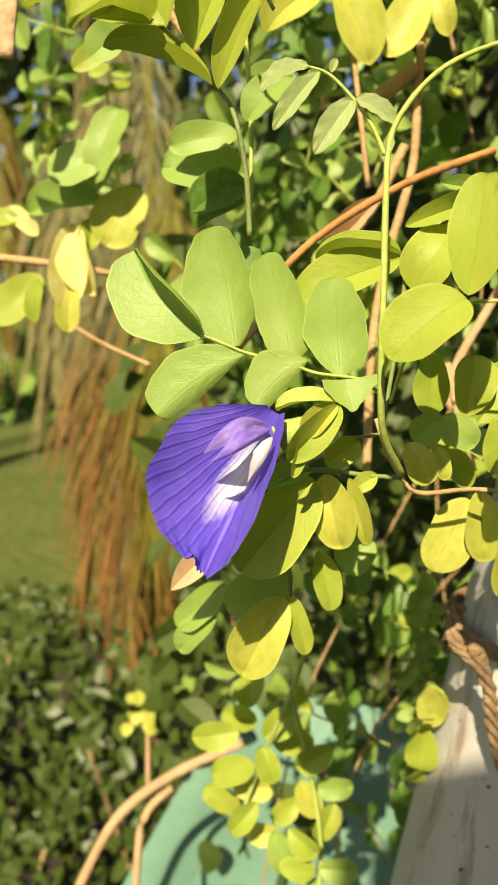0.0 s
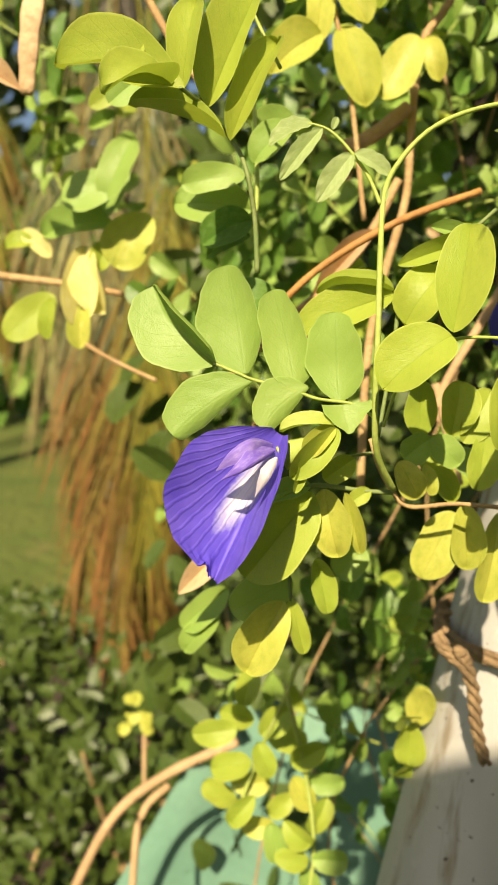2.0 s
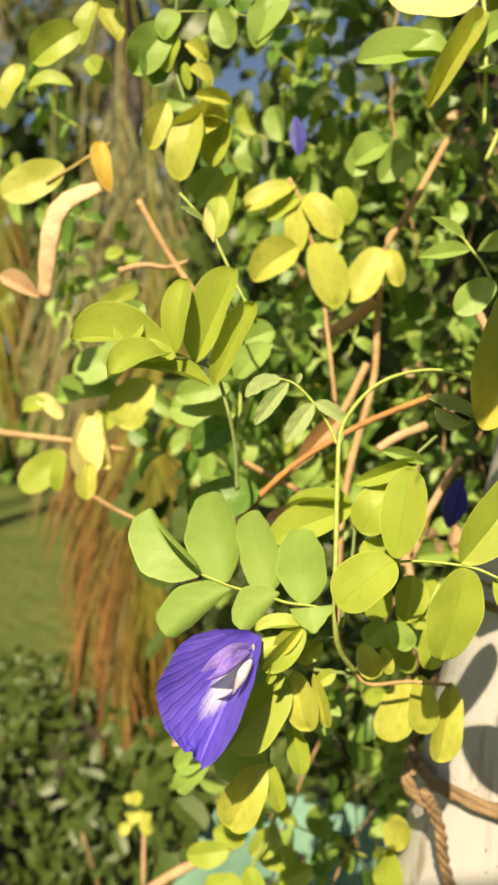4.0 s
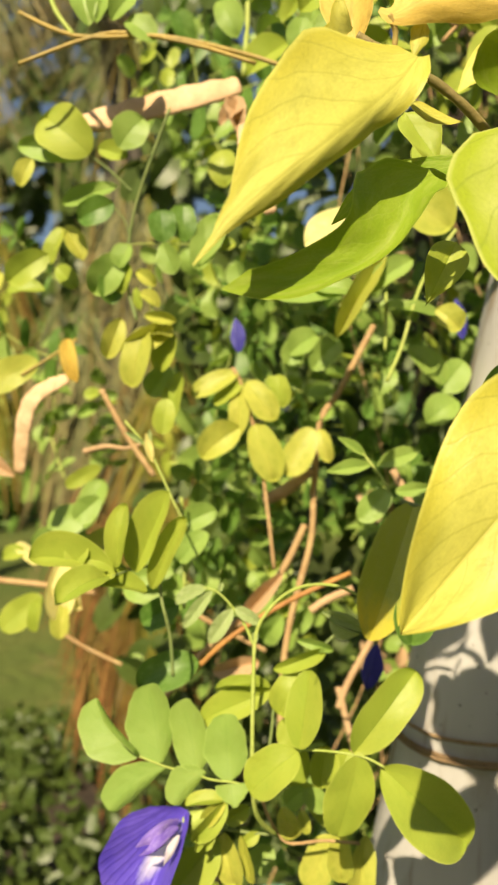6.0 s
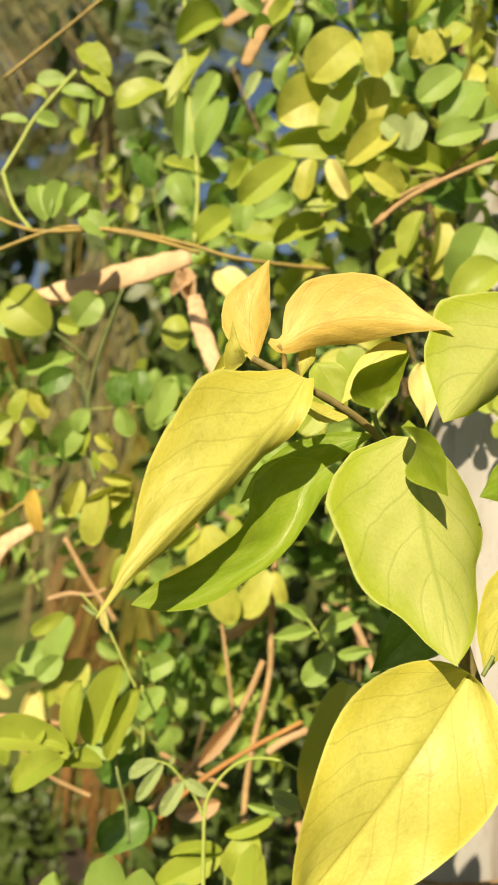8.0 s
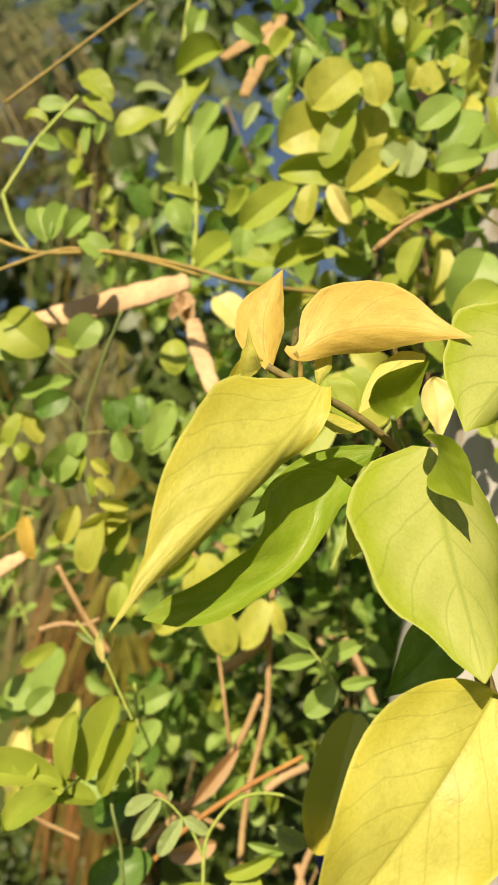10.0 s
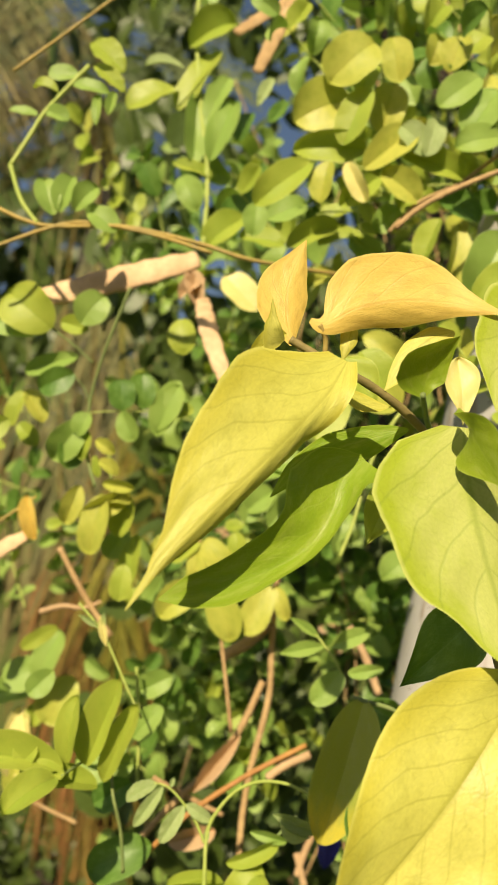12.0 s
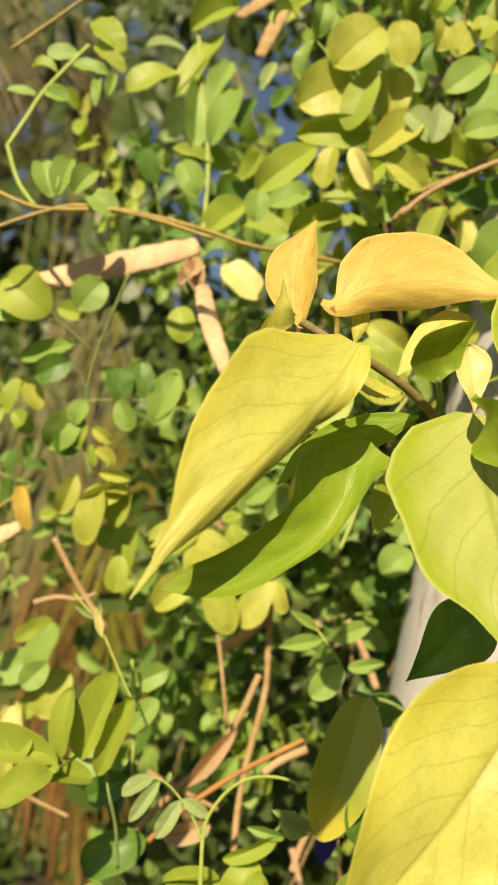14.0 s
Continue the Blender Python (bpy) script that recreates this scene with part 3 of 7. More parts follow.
def hanging_frond(palm, rib, length, count, material, seed, start=0.25, wide=0.006, spread=(42, 14), toward=0.0):
    """A frond that hangs down: leaflets fall from both sides of its rib, steeper towards its end."""
    rng = random.Random(seed)
    line = smooth_line(rib, 8)
    bm = bmesh.new()
    lay = bm.loops.layers.uv.verify()
    tube(bm, line, 0.0045, 0.5, 6)
    for k in range(count):
        t = start + (1 - start) * k / count
        f = t * (len(line) - 1)
        i = min(int(f), len(line) - 2)
        p = line[i].lerp(line[i + 1], f - i)
        for s in (-1, 1):
            a = radians(spread[0] + (spread[1] - spread[0]) * t + rng.uniform(-7, 7))
            size = length * (0.55 + 0.45 * math.sin(math.pi * min(1, 0.25 + 0.75 * t))) * rng.uniform(0.7, 1.1)
            out = Vector((s * math.sin(a), rng.uniform(-0.22, 0.10) + toward, -math.cos(a)))
            cross = Vector((math.cos(a), rng.uniform(-0.5, 0.5), s * math.sin(a))).normalized() * wide * rng.uniform(0.5, 1.2)
            rows = []
            for j in range(5):
                v = j / 4
                q = p + out * size * v + Vector((-s * 0.10 * size * v * v, 0, -0.10 * size * v * v))
                w = (0.5, 1.0, 0.9, 0.55, 0.06)[j]
                rows.append((bm.verts.new(q - cross * w), bm.verts.new(q + cross * w), v))
            for r0, r1 in zip(rows, rows[1:]):
                face = bm.faces.new((r0[0], r0[1], r1[1], r1[0]))
                for lp, uvw in zip(face.loops, ((0, r0[2]), (1, r0[2]), (1, r1[2]), (0, r1[2]))):
                    lp[lay].uv = uvw
    return part("frond", bm, material, palm)


def palm_tree(x, y, height, label, seed, greens, skirt):
    rng = random.Random(seed)
    palm = thing("palm_tree", (x, y, 0), label, "palm tree")
    bm = bmesh.new()
    tube(bm, [Vector((x + 0.04 * math.sin(k), y, height * k / 24 - 0.05)) for k in range(25)], 0.11, 0.75, 14, 0.10)
    part("trunk", bm, TRUNK, palm)
    for k in range(greens):
        a = 2 * math.pi * (k + rng.uniform(-0.3, 0.3)) / greens
        reach = rng.uniform(1.3, 1.9)
        rise = rng.uniform(-0.9, 1.0)
        frond(palm, (x, y, height - 0.1), (x + reach * math.cos(a), y + reach * math.sin(a), height + rise), rng.uniform(0.25, 0.5), 0.55, FROND, 50, 0.5, seed + k)
    for k in range(skirt):
        a = math.pi * (1.0 + (k + 0.5) / skirt) + rng.uniform(-0.2, 0.2)
        r = rng.uniform(0.45, 0.95)
        frond(palm, (x + 0.1 * math.cos(a), y + 0.1 * math.sin(a), height - 0.15), (x + r * math.cos(a), y + r * math.sin(a), rng.uniform(0.9, 2.1)), 0.30, 0.5,
              (FROND_OLIVE, FROND, FROND_YELLOW)[k % 3], 90, 0.9, seed + 200 + k)
    return palm


palm = palm_tree(-0.57, 3.55, 3.3, "palm with hanging yellow fronds withered brown at the ends", 5, 13, 0)
crown = Vector((-0.55, 3.45, 3.2))
for k, (x, y, z0, z1, ln, n, hue) in enumerate((
        (-0.26, 2.00, 1.50, 0.66, 0.50, 46, 0), (-0.36, 2.10, 1.20, 0.30, 0.42, 40, 1), (-0.46, 2.15, 1.25, 0.52, 0.40, 34, 1), (-0.29, 2.16, 1.05, 0.36, 0.40, 40, 0),
        (-0.22, 2.20, 1.75, 1.05, 0.46, 40, 0), (-0.40, 2.25, 1.55, 0.80, 0.50, 40, 2), (-0.66, 2.55, 1.85, 1.05, 0.5, 34, 2), (-0.52, 2.35, 1.80, 1.10, 0.5, 40, 2), (-0.45, 2.6, 2.3, 1.5, 0.5, 34, 2), (-0.98, 2.9, 2.2, 1.3, 0.6, 44, 0), (-0.34, 2.5, 2.15, 1.35, 0.5, 40, 2))):
    hanging_frond(palm, [crown, (x - 0.02, y + 0.25, 0.5 * (z0 + 3.1)), (x, y + 0.04, z0), (x + 0.01, y, 0.5 * (z0 + z1)), (x - 0.01, y, z1)], ln, n, (HANGING, WITHERED, FEATHER)[hue], 40 + k, 0.5)
for k, (dx, dy, dz, drop) in enumerate(((-0.55, -0.5, 0.15, 0.25), (-0.75, -0.3, -0.1, 0.5), (-0.42, -0.7, -0.25, 0.6), (-0.25, -0.75, 0.05, 0.75), (-0.85, -0.55, 0.35, 0.2), (-0.6, -0.2, -0.5, 0.8))):
    tip = crown + Vector((1.5 * dx, 1.2 * dy, dz - drop))
    hanging_frond(palm, [crown, crown + Vector((0.6 * dx, 0.6 * dy, 0.30 + 0.5 * dz)), crown + Vector((1.2 * dx, dy, 0.1 + dz - 0.3 * drop)), tip], 0.50, 56, FEATHER, 60 + k, 0.15, 0.0045, (50, 25))
palm = palm_tree(-2.4, 5.5, 4.9, "palm tree with drooping green fronds farther off", 21, 13, 6)
crown = Vector((-2.4, 5.4, 4.75))
for k in range(7):
    a = math.pi * (0.95 + 1.1 * k / 6)
    out = Vector((math.cos(a), math.sin(a), 0))
    hanging_frond(palm, [crown, crown + 0.7 * out + Vector((0, 0, 0.25)), crown + 1.35 * out + Vector((0, 0, -0.2)), crown + 1.6 * out + Vector((0, 0, -1.2 - 0.3 * (k % 3)))], 0.75, 56, FEATHER, 80 + k, 0.15, 0.006, (50, 25))

rng = random.Random(4)


def in_box(x0, x1, y0, y1, z0, z1):
    return lambda r: (r.uniform(x0, x1), r.uniform(y0, y1), z0 + (z1 - z0) * r.random() ** 1.3)


bank = thing("tree_line", (0, 10, 0), "dark green trees closing off the garden", "trees")
bank["kind"] = "stuff"
loose_leaves("foliage", rng, 2600, in_box(-9, 9, 8.5, 11, 0, 2.9), 0.42, PEA, DEEP_SHADE, bank, 0.6)
loose_leaves("high_foliage", rng, 1000, in_box(-10, -0.8, 9, 12, 2.0, 6.2), 0.5, PEA, SHADE_LEAF, bank, 0.5)
loose_leaves("far_foliage", rng, 1300, in_box(2.2, 10, 9, 12, 2.0, 6.0), 0.5, PEA, SHADE_LEAF, bank, 0.5)
loose_leaves("middle_foliage", rng, 800, in_box(-0.9, 2.3, 9, 12, 2.0, 3.9), 0.5, PEA, SHADE_LEAF, bank, 0.5)
loose_leaves("top_foliage", rng, 420, in_box(-3.6, -0.3, 9, 12, 3.0, 9.5), 0.5, PEA, SHADE_LEAF, bank, 0.5)
loose_leaves("foliage_light", rng, 260, in_box(-9, 9, 8.3, 9, 0, 2.4), 0.36, PEA, GREEN, bank, 0.6)


def shrub(x, y, wide, high, count, size, material, label, seed):
    r = random.Random(seed)
    bush = thing("shrub", (x, y, 0), label, "shrub", "garden shrubs")

    def spot(q):
        a, e = q.uniform(0, 6.28), q.random() ** 0.5
        k = 0.75 + 0.25 * math.sin(3 * a + seed)
        z = q.random()
        return (x + wide * e * k * math.cos(a) * (1.1 - 0.5 * z), y + wide * e * k * math.sin(a) * (1.1 - 0.5 * z), high * (0.08 + 0.92 * z))

    for k in range(5):
        a = r.uniform(0, 6.28)
        stem(bush, [(x + 0.03 * k - 0.06, y, -0.02), (x + 0.3 * wide * math.cos(a), y + 0.3 * wide * math.sin(a), high * 0.5), (x + 0.6 * wide * math.cos(a), y + 0.6 * wide * math.sin(a), high * 0.85)], 0.006, WOOD, "branch", 0.4)
    tagged(loose_leaves("leaves", r, count, spot, size, PEA, material, bush), kind="stuff")


shrub(-0.62, 1.55, 0.42, 0.62, 900, 0.045, SHADE_LEAF, "low shrub with leaves coloured dark green for half shade", 3)
shrub(-0.22, 1.35, 0.32, 0.66, 800, 0.04, SHADE_LEAF, "low shrub with small deep green leaves", 8)
shrub(-0.42, 1.0, 0.22, 0.50, 360, 0.035, SHADE_LEAF, "small dark green shrub", 12)
shrub(-1.3, 2.0, 0.5, 0.60, 700, 0.05, SHADE_LEAF, "dark leafy shrub at the lawn's edge", 17)
shrub(0.35, 1.5, 0.45, 0.95, 1100, 0.045, SHADE_LEAF, "dense dark green shrub behind the post", 23)
shrub(-0.95, 2.65, 0.55, 0.24, 700, 0.06, SHADE_LEAF, "low dark shrub bordering the lawn", 37)
shrub(-0.45, 2.75, 0.4, 0.22, 450, 0.06, SHADE_LEAF, "low dark shrub bordering the lawn", 41)
shrub(0.1, 2.4, 0.6, 0.8, 900, 0.06, SHADE_LEAF, "rounded dark green shrub on the lawn", 29)

# ---- the post and its lashings ----
POST_FOOT, POST_TOP, POST_R = Vector((-0.112, 0.285, -0.05)), Vector((0.2745, 0.285, 1.90)), 0.045
post = thing("bamboo_post", POST_FOOT, "weathered pale grey bamboo post leaning among the vines", "post")
bm = bmesh.new()
line, ray = [], POST_TOP - POST_FOOT
for k in range(66):
    line.append(POST_FOOT + ray * k / 65)
tube(bm, line, POST_R, 0.9, 28, 0.006)
part("pole", bm, POST, post)


def ring_line(h, r, turns, rise, bump=0.0):
    out = []
    for k in range(int(turns * 28) + 1):
        a = 2 * math.pi * k / 28 + 0.4
        c = POST_FOOT + ray * ((h + rise * k / 28 + bump * math.sin(3 * a)) / ray.length)
        out.append(c + Vector((math.cos(a) * r, math.sin(a) * r, 0.0)))
    return out


for h in (0.62, 1.02):
    bm = bmesh.new()
    tube(bm, ring_line(h, POST_R * 1.0, 1.0, 0), 0.0035, 1, 6, 0.1)
    part("node", bm, POST, post)
twine = thing("twine_lashing", ring_line(1.215, 0.046, 1, 0)[0], "thin brown twine wound round the post", "twine")
bm = bmesh.new()
tube(bm, ring_line(1.330, 0.0452, 2, 0.0020, 0.0006) + ring_line(1.340, 0.0452, 1.2, 0.0025, 0.0010), 0.0009, 1, 6, 0.25)
part("winding", bm, TWINE, twine)
rope = thing("jute_rope", ring_line(1.13, 0.048, 1, 0)[0], "frayed jute rope tied round the post", "rope")


def strands(path, r, parent):
    for s in range(3):
        bm = bmesh.new()
        tube(bm, [p + Vector((math.cos(k * 0.9 + s * 2.09), math.sin(k * 0.9 + s * 2.09), math.sin(k * 0.9 + s * 2.09))) * r * 0.6 for k, p in enumerate(path)], r * 0.62, 1, 6, 0.12)
        part("strand", bm, TWINE, parent)


strands(ring_line(1.247, 0.0475, 1.1, 0.004), 0.0026, rope)


def hanging_rope():
    """The loose knotted end of the rope in front of the post."""
    knot = ROPE_KNOT
    for s in range(3):
        bm = bmesh.new()
        path = smooth_line([knot + Vector(q) for q in ((-0.004, 0.004, 0.014), (-0.007, -0.003, 0.004), (0.002, -0.004, -0.004), (-0.001, -0.006, 0.003), (0.006, -0.002, -0.014), (0.009, 0.0, -0.03), (0.014, 0.002, -0.047))], 9)
        tube(bm, [q + Vector((math.cos(k * 0.7 + s * 2.1), math.sin(k * 0.7 + s * 2.1) * 0.6, 0)) * 0.0016 for k, q in enumerate(path)], 0.0016, 0.7, 6, 0.2)
        part("loose_end", bm, TWINE, rope)


def broad_tree(x, y, label):
    tree = thing("tree", (x, y, 0), label, "tree")
    bm = bmesh.new()
    tube(bm, smooth_line([(x, y, -0.05), (x + 0.02, y, 0.7), (x - 0.01, y + 0.02, 1.5), (x + 0.01, y, 2.3)], 8), 0.085, 0.7, 16, 0.08)
    part("trunk", bm, BARK, tree)
    r = random.Random(6)
    for k in range(7):
        a = 0.9 * k
        stem(tree, [(x, y, 1.9 + 0.05 * k), (x + 0.25 * math.cos(a), y + 0.25 * math.sin(a), 2.25 + 0.06 * k), (x + 0.55 * math.cos(a), y + 0.55 * math.sin(a), 2.5 + 0.08 * k)], 0.02, BARK, "limb", 0.35)

    def spot(q):
        a, e = q.uniform(0, 6.28), q.random() ** 0.5
        return (x + 0.8 * e * math.cos(a), y + 0.8 * e * math.sin(a), 2.25 + q.random() * (1.0 - 0.5 * e))

    # crown added above the view; it completes the tree and blocks some sky light
    tagged(loose_leaves("crown", r, 1000, spot, 0.07, PEA, SHADE_LEAF, tree, 0.5), kind="stuff")


broad_tree(0.34, 0.98, "shaded dark tree trunk behind the vine")

# ---- an unseen plain wall, added behind the viewer to shade the lower post ----
bm = bmesh.new()
bmesh.ops.create_cube(bm, size=1.0, matrix=Matrix.Translation((1.83, -0.68, WALL_H / 2 - 0.05)) @ Matrix.Diagonal((4.0, 0.16, WALL_H + 0.1, 1)))
bmesh.ops.bevel(bm, geom=bm.edges[:], offset=0.004, segments=2, affect="EDGES")
for q in part("wall_south", bm, PLASTER).data.polygons:
    q.use_smooth = False
tagged(bpy.data.objects["wall_south"], "unseen plain wall added to shade the lower post", "wall", kind="structure")
# planting bed under the shrubs, its dark colour standing in for their shade
bm = bmesh.new()
bed = [[bm.verts.new((-1.9 + 3.4 * i / 30 + 0.22 * noise.noise((i * 0.25, j * 0.25, 7)), 0.12 + 2.75 * j / 24 + 0.22 * noise.noise((i * 0.25, j * 0.25, 9)), -0.08 if i in (0, 30) or j in (0, 24) else 0.035 + 0.03 * noise.noise((i * 0.6, j * 0.6, 3)))) for i in range(31)] for j in range(25)]
for a, b in zip(bed, bed[1:]):
    for k in range(30):
        bm.faces.new((a[k], a[k + 1], b[k + 1], b[k]))
tagged(part("soil_bed", bm, SHADE_SOIL), "soil of the planting bed, coloured dark for shade under the shrubs", "soil", kind="structure")
hanging_rope()

# ---- the flowering vine ----

plant = thing('butterfly_pea_vine', (0.0317, 0.1741, 1.2695), 'climbing butterfly pea vine with rounded pinnate leaves and one violet flower', 'vine', '')
stem(plant, [(-0.0110, 0.1725, 1.2947), (-0.0046, 0.1725, 1.2921), (-0.0006, 0.1725, 1.2905), (0.0095, 0.1725, 1.2879), (0.0158, 0.1725, 1.2858), (0.0250, 0.1725, 1.2845), (0.0304, 0.1725, 1.2811)], 0.00042, STEM_GREEN, 'leaf_stalk', taper=1.0)
shaped_leaf(plant, [(-0.0106, 0.1725, 1.2945), (-0.0172, 0.1735, 1.3000), (-0.0229, 0.1755, 1.3060), (-0.0266, 0.1775, 1.3137)], (0.0014, 0.0068, 0.0082, 0.0090, 0.0093, 0.0096, 0.0093, 0.0085, 0.0071, 0.0049, 0.0008), (0.0011, 0.0046, 0.0077, 0.0096, 0.0107, 0.0111, 0.0109, 0.0101, 0.0088, 0.0066, 0.0008), 70, 6, GREEN, blunt=True)
shaped_leaf(plant, [(-0.0030, 0.1725, 1.2921), (-0.0046, 0.1755, 1.3037), (-0.0065, 0.1765, 1.3129), (-0.0076, 0.1765, 1.3191)], (0.0011, 0.0033, 0.0051, 0.0062, 0.0067, 0.0068, 0.0067, 0.0063, 0.0055, 0.0041, 0.0007), (0.0011, 0.0057, 0.0088, 0.0103, 0.0107, 0.0107, 0.0103, 0.0094, 0.0081, 0.0057, 0.0008), -24, 6, GREEN, blunt=True)
shaped_leaf(plant, [(0.0099, 0.1725, 1.2885), (0.0082, 0.1755, 1.2984), (0.0062, 0.1765, 1.3063), (0.0040, 0.1765, 1.3131)], (0.0011, 0.0049, 0.0063, 0.0068, 0.0068, 0.0066, 0.0062, 0.0056, 0.0051, 0.0041, 0.0007), (0.0011, 0.0047, 0.0060, 0.0066, 0.0066, 0.0066, 0.0066, 0.0064, 0.0060, 0.0049, 0.0008), -22, 10, GREEN, blunt=True)
shaped_leaf(plant, [(0.0212, 0.1725, 1.2852), (0.0209, 0.1755, 1.2931), (0.0205, 0.1765, 1.3011), (0.0203, 0.1775, 1.3077)], (0.0011, 0.0047, 0.0064, 0.0073, 0.0077, 0.0077, 0.0073, 0.0068, 0.0059, 0.0046, 0.0007), (0.0011, 0.0041, 0.0061, 0.0075, 0.0083, 0.0084, 0.0083, 0.0077, 0.0068, 0.0052, 0.0008), -14, 8, GREEN, blunt=True)
shaped_leaf(plant, [(-0.0012, 0.1725, 1.2902), (-0.0086, 0.1715, 1.2866), (-0.0159, 0.1705, 1.2813), (-0.0211, 0.1695, 1.2765)], (0.0005, 0.0027, 0.0048, 0.0064, 0.0075, 0.0080, 0.0082, 0.0080, 0.0072, 0.0056, 0.0007), (0.0004, 0.0012, 0.0021, 0.0028, 0.0034, 0.0038, 0.0040, 0.0042, 0.0040, 0.0035, 0.0005), 8, -30, GREEN, blunt=True)
shaped_leaf(plant, [(0.0133, 0.1725, 1.2888), (0.0082, 0.1715, 1.2859), (0.0041, 0.1705, 1.2820), (0.0018, 0.1695, 1.2783)], (0.0004, 0.0027, 0.0048, 0.0062, 0.0070, 0.0072, 0.0070, 0.0063, 0.0052, 0.0038, 0.0005), (0.0004, 0.0013, 0.0021, 0.0028, 0.0034, 0.0036, 0.0038, 0.0038, 0.0035, 0.0029, 0.0005), 8, -28, GREEN, blunt=True)
shaped_leaf(plant, [(0.0223, 0.1725, 1.2844), (0.0226, 0.1715, 1.2819), (0.0232, 0.1705, 1.2797), (0.0239, 0.1695, 1.2773)], (0.0060, 0.0060, 0.0057, 0.0052, 0.0046, 0.0041, 0.0034, 0.0027, 0.0019, 0.0011, 0.0003), (0.0068, 0.0076, 0.0079, 0.0076, 0.0070, 0.0062, 0.0052, 0.0041, 0.0028, 0.0016, 0.0003), 14, 16, GREEN, blunt=True)
stem(plant, [(0.0384, 0.1830, 1.2597), (0.0320, 0.1744, 1.2709), (0.0301, 0.1700, 1.2835), (0.0300, 0.1696, 1.3036), (0.0305, 0.1733, 1.3246), (0.0314, 0.1755, 1.3372), (0.0349, 0.1755, 1.3447), (0.0413, 0.1754, 1.3515), (0.0496, 0.1735, 1.3555), (0.0596, 0.1684, 1.3565), (0.0688, 0.1638, 1.3531)], 0.00092, STEM_GREEN, 'stem', taper=0.55)
stem(plant, [(0.0303, 0.1750, 1.3342), (0.0273, 0.1762, 1.3409), (0.0234, 0.1771, 1.3463), (0.0190, 0.1780, 1.3510), (0.0156, 0.1783, 1.3530), (0.0108, 0.1785, 1.3540)], 0.00057, STEM_GREEN, 'young_stalk', taper=0.50)
leaf(plant, (0.0231, 0.1771, 1.3463), (0.0146, 0.1750, 1.3344), 0.0060, CRUMPLED, YOUNG, fold=18, curl=10, roll=0)
leaf(plant, (0.0238, 0.1772, 1.3467), (0.0330, 0.1762, 1.3410), 0.0046, CRUMPLED, YOUNG, fold=20, curl=10, roll=0)
leaf(plant, (0.0156, 0.1782, 1.3526), (0.0054, 0.1760, 1.3397), 0.0049, CRUMPLED, YOUNG, fold=18, curl=10, roll=0)
leaf(plant, (0.0135, 0.1784, 1.3535), (0.0026, 0.1775, 1.3481), 0.0058, CRUMPLED, YOUNG, fold=25, curl=10, roll=20)
leaf(plant, (0.0183, 0.1782, 1.3523), (0.0194, 0.1787, 1.3554), 0.0019, CRUMPLED, YOUNG, fold=30, curl=0, roll=0)
leaf(plant, (0.0309, 0.1750, 1.3340), (0.0314, 0.1759, 1.3394), 0.0022, LANCE, YOUNG, fold=30, curl=0, roll=0)
stem(plant, [(0.0325, 0.1706, 1.2791), (0.0358, 0.1649, 1.2921), (0.0458, 0.1613, 1.3014), (0.0650, 0.1586, 1.3013), (0.0740, 0.1555, 1.2986)], 0.00042, STEM_GREEN, 'leaf_stalk', taper=1.00)
leaf(plant, (0.0458, 0.1590, 1.3032), (0.0499, 0.1635, 1.3287), 0.0124, PEA, LIME, fold=24, curl=0, roll=-9)
leaf(plant, (0.0455, 0.1588, 1.3024), (0.0291, 0.1566, 1.2898), 0.0150, PEA, LIME, fold=18, curl=14, roll=17)
leaf(plant, (0.0642, 0.1587, 1.3018), (0.0863, 0.1634, 1.3284), 0.0150, PEA, LIME, fold=12, curl=8, roll=-2)
leaf(plant, (0.0662, 0.1586, 1.3009), (0.0586, 0.1540, 1.2751), 0.0178, PEA, LIME, fold=6, curl=-2, roll=-11)
leaf(plant, (0.0733, 0.1580, 1.2976), (0.1017, 0.1537, 1.2731), 0.0213, PEA, LIME, fold=21, curl=12, roll=5)
leaf(plant, (0.0369, 0.1870, 1.3126), (0.0106, 0.1851, 1.3019), 0.0118, PEA, LIME, fold=17, curl=6, roll=16)
leaf(plant, (0.0511, 0.1882, 1.3193), (0.0398, 0.1856, 1.3045), 0.0140, PEA, LIME, fold=11, curl=23, roll=12)
leaf(plant, (0.0370, 0.1872, 1.3136), (0.0162, 0.1871, 1.3130), 0.0056, PEA, LIME, fold=30, curl=13, roll=33)
leaf(plant, (0.0408, 0.1852, 1.3023), (0.0475, 0.1837, 1.2939), 0.0117, PEA, LIME, fold=17, curl=0, roll=-6)
leaf(plant, (0.0380, 0.1884, 1.3202), (0.0576, 0.1896, 1.3269), 0.0060, PEA, LIME, fold=20, curl=19, roll=10)
leaf(plant, (0.0468, 0.1902, 1.3307), (0.0605, 0.1896, 1.3269), 0.0039, PEA, GREEN, fold=20, curl=11, roll=1)
stem(plant, [(0.0329, 0.1803, 1.2744), (0.0369, 0.1842, 1.2966), (0.0399, 0.1872, 1.3136), (0.0527, 0.1892, 1.3250), (0.0646, 0.1911, 1.3356)], 0.00058, STEM_DARK, 'stem', taper=1.00)
leaf(plant, (0.0537, 0.1631, 1.3490), (0.0702, 0.1619, 1.3422), 0.0045, LANCE, YOUNG, fold=35, curl=4, roll=0)
leaf(plant, (0.0563, 0.1626, 1.3464), (0.0667, 0.1618, 1.3417), 0.0063, LANCE, YOUNG, fold=35, curl=4, roll=60)
leaf(plant, (0.0476, 0.1934, 1.2891), (0.0466, 0.1907, 1.2735), 0.0109, PEA, LIME, fold=6, curl=-3, roll=-11)
